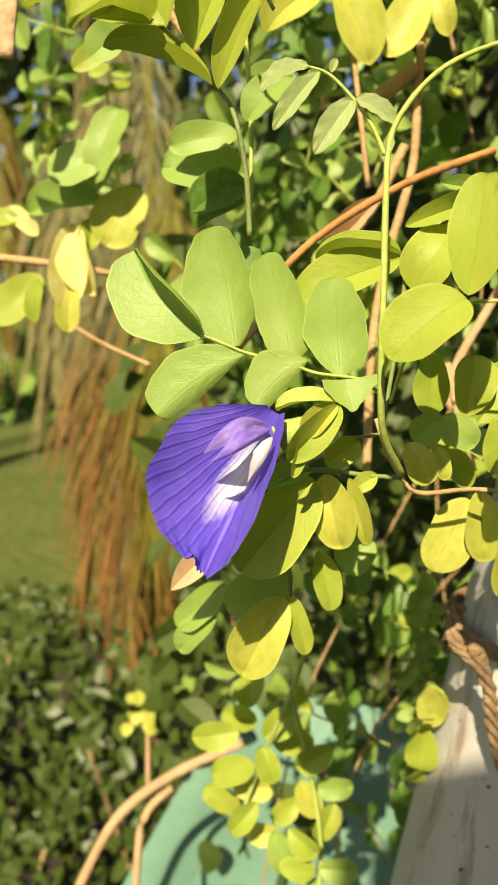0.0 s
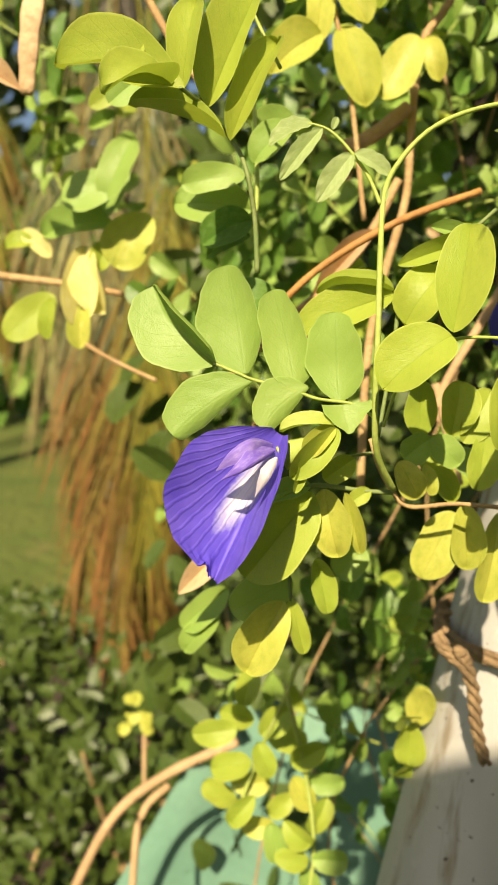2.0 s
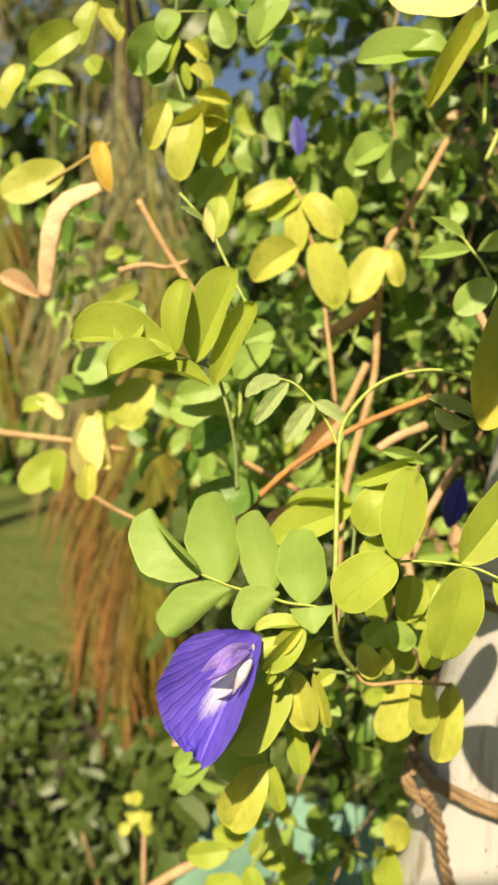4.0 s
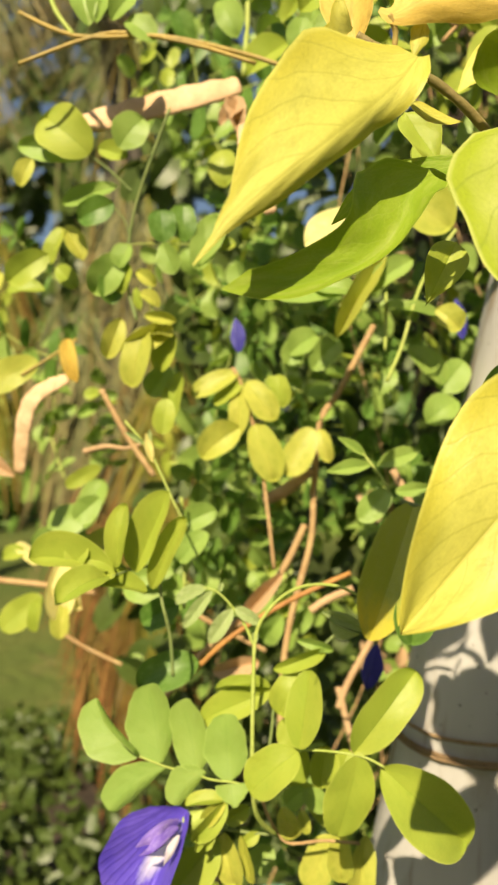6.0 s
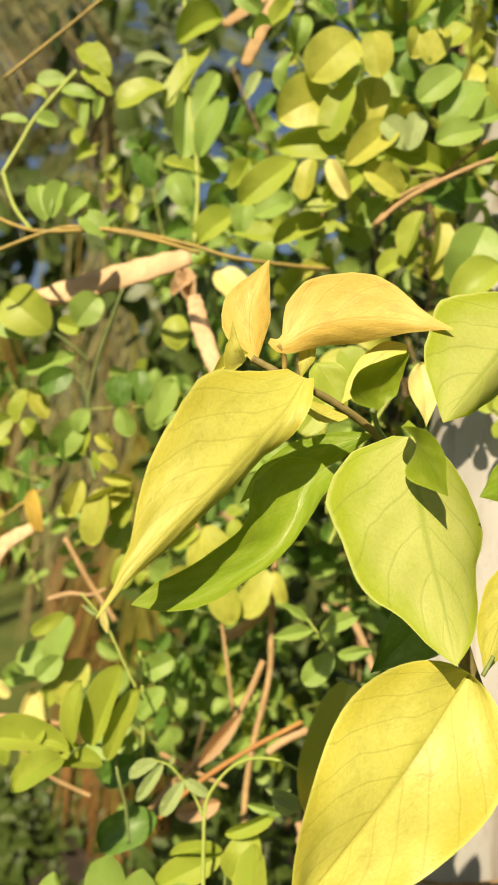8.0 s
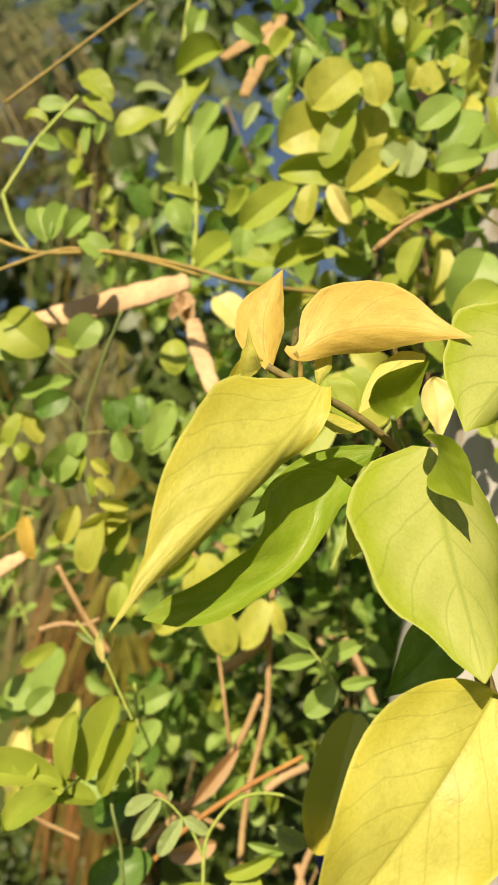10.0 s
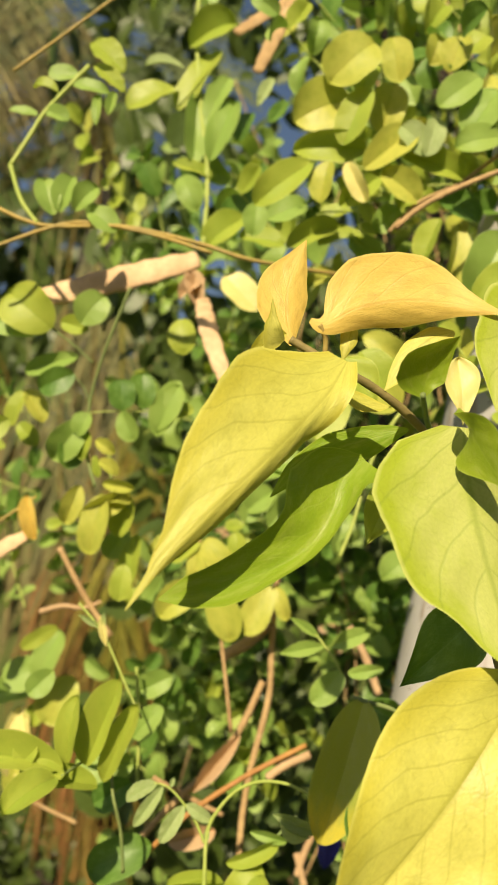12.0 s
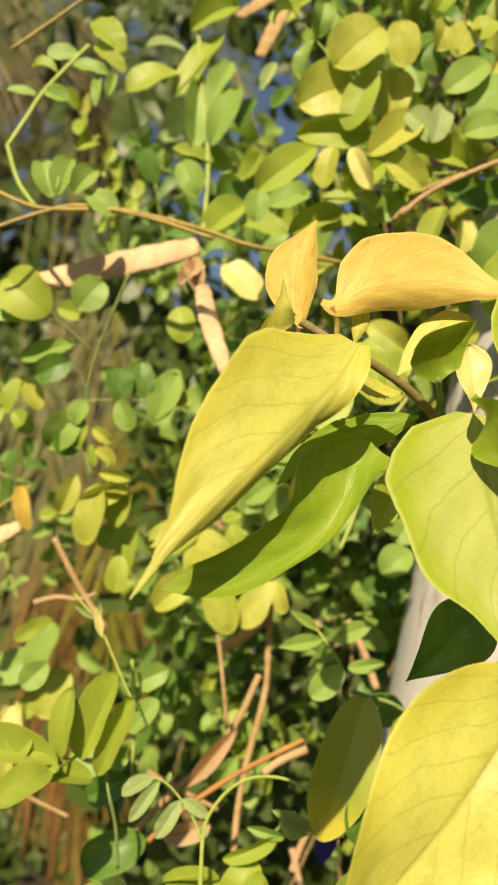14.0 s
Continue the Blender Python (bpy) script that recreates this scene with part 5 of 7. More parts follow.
leaf(plant, (-0.0357, 0.2226, 1.5741), (-0.0403, 0.2257, 1.5916), 0.0105, PEA, GREEN, fold=10, curl=12, roll=4)
leaf(plant, (-0.0325, 0.2228, 1.5754), (-0.0283, 0.2258, 1.5926), 0.0100, PEA, GREEN, fold=27, curl=4, roll=-5)
leaf(plant, (-0.0265, 0.2230, 1.5765), (-0.0172, 0.2250, 1.5877), 0.0096, PEA, GREEN, fold=21, curl=18, roll=11)
leaf(plant, (-0.0201, 0.2230, 1.5766), (-0.0086, 0.2214, 1.5672), 0.0115, PEA, GREEN, fold=15, curl=10, roll=2)
leaf(plant, (-0.0276, 0.2346, 1.6425), (-0.0411, 0.2347, 1.6429), 0.0083, PEA, GREEN, fold=9, curl=2, roll=-7)
leaf(plant, (-0.0362, 0.2330, 1.6331), (-0.0471, 0.2335, 1.6362), 0.0083, PEA, LIME, fold=25, curl=16, roll=9)
leaf(plant, (-0.0411, 0.2314, 1.6242), (-0.0308, 0.2306, 1.6194), 0.0072, PEA, GREEN, fold=19, curl=8, roll=0)
leaf(plant, (-0.0570, 0.2315, 1.6246), (-0.0447, 0.2310, 1.6220), 0.0073, PEA, GREEN, fold=13, curl=0, roll=-10)
leaf(plant, (-0.0301, 0.2337, 1.6374), (-0.0139, 0.2330, 1.6330), 0.0073, PEA, GREEN, fold=7, curl=14, roll=7)
leaf(plant, (-0.0217, 0.2376, 1.6592), (-0.0075, 0.2348, 1.6437), 0.0126, CRUMPLED, LIME, fold=20, curl=8, roll=0)
leaf(plant, (-0.0205, 0.2354, 1.6469), (-0.0069, 0.2331, 1.6339), 0.0083, CRUMPLED, LIME, fold=20, curl=8, roll=0)
leaf(plant, (-0.0182, 0.2329, 1.6325), (-0.0188, 0.2302, 1.6171), 0.0047, PEA, GREEN, fold=11, curl=12, roll=5)
leaf(plant, (-0.0113, 0.2331, 1.6338), (-0.0138, 0.2311, 1.6225), 0.0047, PEA, GREEN, fold=27, curl=4, roll=-4)

plant = thing('round_leaf_shoot', (-0.0224, 0.2544, 1.4702), 'vine shoot with round green leaflets in pairs', 'vine shoot', '')
leaf(plant, (0.0172, 0.2666, 1.5392), (0.0181, 0.2634, 1.5213), 0.0136, PEA, LIME, fold=6, curl=15, roll=8)
leaf(plant, (0.0160, 0.2611, 1.5083), (0.0055, 0.2565, 1.4819), 0.0128, PEA, GREEN, fold=12, curl=11, roll=4)
leaf(plant, (-0.0402, 0.2430, 1.5295), (-0.0600, 0.2430, 1.5464), 0.0220, PEA, LIME, fold=10, curl=14, roll=-18)
leaf(plant, (-0.0414, 0.2460, 1.5302), (-0.0724, 0.2460, 1.5349), 0.0106, PEA, GREEN, fold=14, curl=10, roll=-35)
leaf(plant, (-0.0271, 0.2400, 1.5315), (-0.0163, 0.2400, 1.5445), 0.0150, PEA, GREEN, fold=12, curl=6, roll=12)
leaf(plant, (-0.0373, 0.2470, 1.5334), (-0.0245, 0.2470, 1.5296), 0.0090, PEA, LIME, fold=20, curl=8, roll=10)
leaf(plant, (-0.0311, 0.2500, 1.5102), (-0.0475, 0.2500, 1.5032), 0.0125, PEA, DEEP_SHADE, fold=14, curl=14, roll=-25)
leaf(plant, (-0.0302, 0.2540, 1.5191), (-0.0551, 0.2540, 1.5116), 0.0090, PEA, GREEN, fold=18, curl=8, roll=-20)
leaf(plant, (-0.0094, 0.2520, 1.4933), (-0.0107, 0.2520, 1.5080), 0.0128, PEA, DEEP_SHADE, fold=10, curl=6, roll=10)
leaf(plant, (0.0005, 0.2560, 1.4943), (-0.0011, 0.2560, 1.5116), 0.0119, PEA, DEEP_SHADE, fold=10, curl=8, roll=-10)
leaf(plant, (-0.0096, 0.2500, 1.4928), (-0.0040, 0.2500, 1.4790), 0.0107, PEA, GREEN, fold=12, curl=6, roll=20)
leaf(plant, (0.0047, 0.2580, 1.4846), (0.0164, 0.2580, 1.5059), 0.0129, PEA, GREEN, fold=12, curl=8, roll=10)
leaf(plant, (0.0084, 0.2620, 1.4919), (0.0229, 0.2620, 1.4948), 0.0084, PEA, LIME, fold=16, curl=6, roll=0)
leaf(plant, (-0.0241, 0.2500, 1.4919), (-0.0300, 0.2500, 1.4819), 0.0097, PEA, GREEN, fold=16, curl=8, roll=15)
leaf(plant, (-0.0277, 0.2540, 1.4886), (-0.0422, 0.2540, 1.4708), 0.0145, PEA, GREEN, fold=18, curl=12, roll=-20)
leaf(plant, (-0.0255, 0.2520, 1.4838), (-0.0281, 0.2520, 1.4704), 0.0108, PEA, LIME, fold=12, curl=8, roll=20)
leaf(plant, (-0.0320, 0.2560, 1.4867), (-0.0343, 0.2560, 1.4663), 0.0120, PEA, DEEP_SHADE, fold=14, curl=8, roll=-8)
leaf(plant, (-0.0210, 0.2480, 1.4796), (-0.0125, 0.2480, 1.4734), 0.0061, PEA, YELLOW, fold=24, curl=16, roll=10)
leaf(plant, (-0.0196, 0.2470, 1.4699), (-0.0110, 0.2470, 1.4637), 0.0060, PEA, YELLOW, fold=24, curl=16, roll=-10)
leaf(plant, (-0.0174, 0.2460, 1.4598), (-0.0033, 0.2460, 1.4574), 0.0055, PEA, YELLOW, fold=28, curl=14, roll=20)
leaf(plant, (-0.0216, 0.2480, 1.4725), (-0.0198, 0.2480, 1.4625), 0.0040, PEA, LIME, fold=20, curl=8, roll=0)
leaf(plant, (-0.0167, 0.2460, 1.4551), (-0.0233, 0.2460, 1.4280), 0.0138, PEA, YELLOW, fold=12, curl=10, roll=8)
leaf(plant, (-0.0286, 0.2500, 1.4437), (-0.0056, 0.2500, 1.4556), 0.0105, PEA, YELLOW, fold=28, curl=14, roll=25)
leaf(plant, (-0.0284, 0.2500, 1.4590), (-0.0354, 0.2500, 1.4413), 0.0096, PEA, YELLOW, fold=16, curl=8, roll=-15)
leaf(plant, (-0.0050, 0.2530, 1.4527), (-0.0115, 0.2530, 1.4352), 0.0105, PEA, LIME, fold=18, curl=8, roll=15)
leaf(plant, (-0.0030, 0.2620, 1.4354), (-0.0088, 0.2620, 1.4123), 0.0108, PEA, LIME, fold=14, curl=8, roll=10)
leaf(plant, (-0.0083, 0.2640, 1.4381), (-0.0181, 0.2640, 1.4245), 0.0119, PEA, GREEN, fold=14, curl=8, roll=-10)
leaf(plant, (-0.0159, 0.2470, 1.4519), (-0.0049, 0.2470, 1.4509), 0.0074, PEA, YELLOW, fold=20, curl=16, roll=-20)
leaf(plant, (-0.0703, 0.2600, 1.5333), (-0.0767, 0.2600, 1.5212), 0.0084, PEA, YELLOW, fold=16, curl=8, roll=0)
leaf(plant, (-0.0586, 0.2700, 1.5046), (-0.0653, 0.2700, 1.4876), 0.0095, PEA, LIME, fold=16, curl=8, roll=20)
leaf(plant, (-0.0586, 0.2700, 1.5051), (-0.0499, 0.2700, 1.4891), 0.0095, PEA, YELLOW, fold=20, curl=8, roll=-15)
leaf(plant, (-0.0643, 0.2620, 1.4902), (-0.0834, 0.2620, 1.4779), 0.0135, PEA, LIME, fold=14, curl=12, roll=-20)
stem(plant, [(-0.0045, 0.2380, 1.5471), (-0.0147, 0.2440, 1.5248), (-0.0207, 0.2480, 1.5100), (-0.0247, 0.2510, 1.4945), (-0.0261, 0.2520, 1.4757), (-0.0213, 0.2480, 1.4582)], 0.00075, STEM_DARK, 'stem', taper=1.0)
stem(plant, [(-0.0411, 0.2450, 1.5303), (-0.0322, 0.2470, 1.5237), (-0.0227, 0.2490, 1.5150)], 0.00055, STEM_DARK, 'stem', taper=1.0)
stem(plant, [(-0.0330, 0.2500, 1.5107), (-0.0272, 0.2510, 1.5039), (-0.0247, 0.2510, 1.4969)], 0.0004, STEM_DARK, 'stem', taper=1.0)
stem(plant, [(-0.0252, 0.2510, 1.4921), (-0.0167, 0.2520, 1.4928), (0.0024, 0.2560, 1.4933)], 0.0003, STEM_GREEN, 'stem', taper=1.0)

plant = thing('dry_seed_pod', (0.0244, 0.2636, 1.5672), 'flat tan dried seed pod hanging from the vine', 'seed pod', 'dry pods')
pod(plant, (0.0250, 0.2637, 1.5677), (-0.0110, 0.2564, 1.5561), (-0.0522, 0.2544, 1.5451), 0.0072)

plant = thing('dry_seed_pod', (0.0259, 0.2549, 1.5479), 'pale curled dried seed pod hanging down', 'seed pod', 'dry pods')
pod(plant, (0.0272, 0.2547, 1.5464), (0.0302, 0.2519, 1.5308), (0.0388, 0.2446, 1.5041), 0.0046)
leaf(plant, (0.0210, 0.2626, 1.5614), (0.0254, 0.2594, 1.5433), 0.0095, CRUMPLED, DRY, fold=40, curl=10, roll=0)
leaf(plant, (0.0284, 0.2619, 1.5577), (0.0158, 0.2602, 1.5479), 0.0084, CRUMPLED, DRY, fold=40, curl=10, roll=0)

plant = thing('dry_seed_pod', (0.0737, 0.3140, 1.7333), 'brown dried pods hanging above the leaves', 'seed pod', 'dry pods')
pod(plant, (0.0803, 0.3146, 1.7367), (0.0664, 0.3096, 1.7081), (0.0555, 0.3053, 1.6837), 0.0042, WOOD)
pod(plant, (0.0813, 0.3291, 1.7442), (0.0609, 0.3266, 1.7297), (0.0440, 0.3244, 1.7171), 0.0042, WOOD)

plant = thing('tall_vine_shoot', (0.0273, 0.2762, 1.5785), 'upright vine shoot with smooth lime and green leaflets', 'vine shoot', '')
stem(plant, [(0.0267, 0.2759, 1.5770), (0.0289, 0.2828, 1.6159), (0.0251, 0.2902, 1.6584), (0.0228, 0.2987, 1.7061), (0.0265, 0.3049, 1.7415)], 0.00121, STEM_GREEN, 'stem', taper=1.00)
leaf(plant, (0.0137, 0.2915, 1.6654), (-0.0131, 0.2895, 1.6542), 0.0183, PEA, LIME, fold=9, curl=14, roll=7)
leaf(plant, (0.0124, 0.2894, 1.6538), (0.0348, 0.2960, 1.6912), 0.0151, PEA, LIME, fold=7, curl=6, roll=-2)
leaf(plant, (0.0237, 0.2910, 1.6624), (0.0216, 0.2840, 1.6232), 0.0135, PEA, GREEN, fold=24, curl=-2, roll=-11)
leaf(plant, (0.0299, 0.2843, 1.6249), (0.0426, 0.2904, 1.6592), 0.0149, PEA, GREEN, fold=16, curl=12, roll=5)
leaf(plant, (0.0279, 0.2884, 1.6477), (0.0400, 0.2931, 1.6747), 0.0114, PEA, GREEN, fold=14, curl=4, roll=-4)
leaf(plant, (0.0189, 0.2961, 1.6917), (0.0438, 0.2988, 1.7069), 0.0169, PEA, LIME, fold=26, curl=19, roll=12)
leaf(plant, (0.0275, 0.2999, 1.7130), (0.0326, 0.3036, 1.7341), 0.0112, PEA, GREEN, fold=20, curl=11, roll=3)
leaf(plant, (0.0109, 0.2841, 1.6235), (0.0315, 0.2830, 1.6171), 0.0077, PEA, LIME, fold=18, curl=3, roll=-6)
leaf(plant, (0.0163, 0.2938, 1.6788), (-0.0044, 0.2942, 1.6811), 0.0080, PEA, YOUNG, fold=12, curl=17, roll=10)
leaf(plant, (0.0480, 0.2789, 1.5939), (0.0273, 0.2760, 1.5779), 0.0158, PEA, LIME, fold=22, curl=9, roll=1)
leaf(plant, (0.0448, 0.2771, 1.5841), (0.0679, 0.2765, 1.5803), 0.0129, PEA, LIME, fold=16, curl=1, roll=-8)
leaf(plant, (0.0156, 0.2828, 1.6163), (0.0241, 0.2794, 1.5971), 0.0131, PEA, GREEN, fold=10, curl=15, roll=8)
leaf(plant, (0.0634, 0.2930, 1.6740), (0.0553, 0.2901, 1.6575), 0.0067, CRUMPLED, YOUNG, fold=18, curl=8, roll=0)
leaf(plant, (0.0705, 0.2906, 1.6604), (0.0610, 0.2883, 1.6474), 0.0080, PEA, DEEP_SHADE, fold=26, curl=-1, roll=-11)
leaf(plant, (0.0525, 0.3298, 1.6729), (0.0453, 0.3266, 1.6550), 0.0134, PEA, DEEP_SHADE, fold=16, curl=13, roll=6)
leaf(plant, (0.0447, 0.3222, 1.6301), (0.0538, 0.3185, 1.6090), 0.0163, PEA, DEEP_SHADE, fold=10, curl=5, roll=-3)
leaf(plant, (0.0825, 0.2733, 1.5622), (0.0688, 0.2701, 1.5441), 0.0148, PEA, LIME, fold=27, curl=-3, roll=-13)
leaf(plant, (0.0933, 0.2737, 1.5643), (0.0803, 0.2725, 1.5580), 0.0098, PEA, YELLOW, fold=21, curl=11, roll=4)
leaf(plant, (0.0376, 0.2844, 1.5656), (0.0547, 0.2811, 1.5466), 0.0178, PEA, PALE, fold=11, curl=3, roll=-5)

plant = thing('crowded_vine_shoot', (0.1056, 0.1995, 1.5631), 'crowded vine shoot with spotted yellow-green leaflets on a brown twig', 'vine shoot', '')
stem(plant, [(0.1792, 0.2054, 1.5963), (0.1498, 0.2038, 1.5876), (0.1204, 0.2014, 1.5738), (0.1060, 0.1994, 1.5623)], 0.00117, WOOD, 'stem', taper=1.00)
leaf(plant, (0.1554, 0.1962, 1.5442), (0.1355, 0.1931, 1.5267), 0.0146, PEA, LIME, fold=8, curl=19, roll=13)
leaf(plant, (0.1613, 0.2118, 1.6325), (0.1621, 0.2080, 1.6111), 0.0122, PEA, LIME, fold=21, curl=13, roll=6)
leaf(plant, (0.0857, 0.1685, 1.5072), (0.0953, 0.1662, 1.4942), 0.0125, PEA, LIME, fold=15, curl=5, roll=-3)
leaf(plant, (0.0849, 0.1923, 1.4923), (0.0718, 0.1896, 1.4769), 0.0115, PEA, LIME, fold=11, curl=-3, roll=-12)
closed_bud(plant, (0.0240, 0.2711, 1.4451), (0.0225, 0.2741, 1.4620), 0.0070)
closed_bud(plant, (0.0789, 0.2266, 1.2977), (0.0840, 0.2300, 1.3168), 0.0085)
closed_bud(plant, (0.1329, 0.2775, 1.4516), (0.1304, 0.2812, 1.4723), 0.0065)
leaf(plant, (0.1554, 0.2001, 1.5879), (0.1706, 0.2062, 1.5837), 0.0120, PEA, LIME, fold=34, curl=-5, roll=-41)
leaf(plant, (0.1038, 0.2250, 1.6538), (0.0833, 0.2250, 1.6363), 0.0229, PEA, YELLOW, fold=14, curl=10, roll=-15)
leaf(plant, (0.1125, 0.2280, 1.6583), (0.1153, 0.2280, 1.6370), 0.0143, PEA, YELLOW, fold=18, curl=6, roll=12)
leaf(plant, (0.1060, 0.2350, 1.6493), (0.0993, 0.2350, 1.6360), 0.0131, PEA, LIME, fold=20, curl=8, roll=20)
leaf(plant, (0.0949, 0.2380, 1.6345), (0.0688, 0.2320, 1.6220), 0.0236, PEA, YELLOW, fold=12, curl=12, roll=-20)
leaf(plant, (0.1010, 0.2260, 1.6343), (0.0893, 0.2260, 1.6090), 0.0149, PEA, LIME, fold=10, curl=4, roll=10)
leaf(plant, (0.1159, 0.2400, 1.6434), (0.1095, 0.2400, 1.6200), 0.0169, PEA, YELLOW, fold=14, curl=8, roll=0)
leaf(plant, (0.1019, 0.2360, 1.6105), (0.0682, 0.2360, 1.6101), 0.0132, PEA, LIME, fold=16, curl=14, roll=-30)
leaf(plant, (0.0989, 0.2280, 1.5980), (0.1211, 0.2280, 1.6161), 0.0155, PEA, YELLOW, fold=26, curl=8, roll=15)
leaf(plant, (0.1269, 0.2220, 1.6022), (0.1148, 0.2220, 1.6159), 0.0111, PEA, YOUNG, fold=12, curl=4, roll=-10)
leaf(plant, (0.1245, 0.2200, 1.6009), (0.1298, 0.2200, 1.6180), 0.0094, PEA, YOUNG, fold=12, curl=4, roll=25)
leaf(plant, (0.0756, 0.2240, 1.5994), (0.0503, 0.2240, 1.5801), 0.0147, PEA, LIME, fold=16, curl=10, roll=-12)
leaf(plant, (0.0828, 0.2220, 1.5989), (0.0787, 0.2220, 1.5806), 0.0109, PEA, YELLOW, fold=22, curl=6, roll=20)
leaf(plant, (0.0900, 0.2180, 1.5970), (0.0984, 0.2180, 1.5796), 0.0081, PEA, PALE, fold=24, curl=8, roll=35)
leaf(plant, (0.1041, 0.2240, 1.5927), (0.0873, 0.2240, 1.5806), 0.0104, PEA, LIME, fold=30, curl=12, roll=-25)
leaf(plant, (0.1066, 0.2260, 1.5964), (0.1231, 0.2260, 1.5829), 0.0132, PEA, YELLOW, fold=20, curl=10, roll=18)
leaf(plant, (0.1160, 0.2320, 1.6071), (0.1460, 0.2320, 1.5958), 0.0125, PEA, LIME, fold=18, curl=14, roll=20)
leaf(plant, (0.1470, 0.2150, 1.6336), (0.1287, 0.2150, 1.6205), 0.0138, PEA, GREEN, fold=12, curl=8, roll=-10)
leaf(plant, (0.1554, 0.2160, 1.6286), (0.1418, 0.2160, 1.6075), 0.0178, PEA, GREEN, fold=14, curl=8, roll=15)
leaf(plant, (0.1555, 0.2120, 1.6062), (0.1347, 0.2120, 1.6015), 0.0133, PEA, GREEN, fold=12, curl=14, roll=-15)
leaf(plant, (0.1525, 0.2260, 1.6450), (0.1407, 0.2260, 1.6327), 0.0119, PEA, DEEP_SHADE, fold=14, curl=8, roll=0)
leaf(plant, (0.1345, 0.2360, 1.5884), (0.1539, 0.2360, 1.5786), 0.0148, PEA, DEEP_SHADE, fold=16, curl=12, roll=12)
leaf(plant, (0.1332, 0.2300, 1.5770), (0.1251, 0.2300, 1.5558), 0.0117, PEA, LIME, fold=28, curl=8, roll=30)
leaf(plant, (0.1429, 0.2340, 1.5750), (0.1371, 0.2340, 1.5469), 0.0130, PEA, YELLOW, fold=24, curl=10, roll=-20)
leaf(plant, (0.1565, 0.2150, 1.5657), (0.1417, 0.2150, 1.5382), 0.0226, PEA, GREEN, fold=16, curl=12, roll=-10)
leaf(plant, (0.0653, 0.2380, 1.5660), (0.0893, 0.2380, 1.5758), 0.0115, PEA, LIME, fold=22, curl=16, roll=10)
leaf(plant, (0.0801, 0.2420, 1.5684), (0.1013, 0.2420, 1.5731), 0.0100, PEA, LIME, fold=18, curl=8, roll=-30)
leaf(plant, (0.0567, 0.2460, 1.5815), (0.0756, 0.2460, 1.5890), 0.0130, PEA, GREEN, fold=14, curl=8, roll=10)
leaf(plant, (0.0530, 0.2480, 1.5903), (0.0507, 0.2480, 1.5742), 0.0114, PEA, GREEN, fold=14, curl=8, roll=0)
leaf(plant, (0.1432, 0.2240, 1.6566), (0.1363, 0.2240, 1.6403), 0.0138, PEA, YELLOW, fold=20, curl=8, roll=10)
leaf(plant, (0.1343, 0.2300, 1.6605), (0.1299, 0.2300, 1.6473), 0.0121, PEA, YELLOW, fold=16, curl=8, roll=-20)
leaf(plant, (0.1539, 0.2260, 1.6588), (0.1449, 0.2260, 1.6502), 0.0140, PEA, LIME, fold=16, curl=8, roll=0)
leaf(plant, (0.1170, 0.2400, 1.5857), (0.1063, 0.2400, 1.5741), 0.0114, PEA, GREEN, fold=14, curl=8, roll=-10)
leaf(plant, (0.1282, 0.2360, 1.5969), (0.1162, 0.2360, 1.5842), 0.0126, PEA, LIME, fold=22, curl=8, roll=10)
leaf(plant, (0.0966, 0.2440, 1.5850), (0.0805, 0.2440, 1.5801), 0.0108, PEA, LIME, fold=18, curl=8, roll=20)
leaf(plant, (0.1136, 0.2400, 1.5517), (0.1269, 0.2400, 1.5605), 0.0110, PEA, LIME, fold=20, curl=8, roll=0)
leaf(plant, (0.1507, 0.2250, 1.5442), (0.1578, 0.2250, 1.5264), 0.0151, PEA, LIME, fold=16, curl=10, roll=20)
stem(plant, [(0.1102, 0.2300, 1.5707), (0.1231, 0.2260, 1.5829), (0.1385, 0.2220, 1.5889), (0.1493, 0.2160, 1.5960), (0.1578, 0.2120, 1.6013)], 0.0009, WOOD, 'stem', taper=1.0)
stem(plant, [(0.0676, 0.2280, 1.6024), (0.0833, 0.2260, 1.6006), (0.1024, 0.2280, 1.5974), (0.1231, 0.2260, 1.5829)], 0.0005, STEM_GREEN, 'stem', taper=1.0)
stem(plant, [(0.1050, 0.2320, 1.6574), (0.1109, 0.2440, 1.6483), (0.1059, 0.2460, 1.6282), (0.1017, 0.2400, 1.6018)], 0.0003, STEM_GREEN, 'stem', taper=1.0)

plant = thing('woody_vine_stem', (0.0444, 0.2747, 1.2859), 'old woody vine stems twisted together', 'vine stem', '')
stem(plant, [(0.0943, 0.3057, 1.4617), (0.0753, 0.2996, 1.4269), (0.0654, 0.2968, 1.4110), (0.0617, 0.2908, 1.3770), (0.0597, 0.2863, 1.3513), (0.0497, 0.2800, 1.3158), (0.0449, 0.2747, 1.2859), (0.0429, 0.2661, 1.2371)], 0.00168, WOOD, 'stem', taper=1.00)
stem(plant, [(0.0569, 0.2877, 1.3595), (0.0446, 0.2836, 1.3360), (0.0267, 0.2800, 1.3157), (0.0063, 0.2769, 1.2982), (-0.0188, 0.2721, 1.2709)], 0.00179, WOOD, 'stem', taper=1.00)
stem(plant, [(0.0024, 0.2800, 1.3156), (0.0165, 0.2787, 1.3082), (0.0368, 0.2769, 1.2983)], 0.00127, WOOD, 'stem', taper=1.00)
stem(plant, [(0.0726, 0.2327, 1.3468), (0.0446, 0.2255, 1.3360), (0.0190, 0.2227, 1.3204), (0.0010, 0.2247, 1.3019)], 0.00118, RUST, 'stem', taper=1.00)
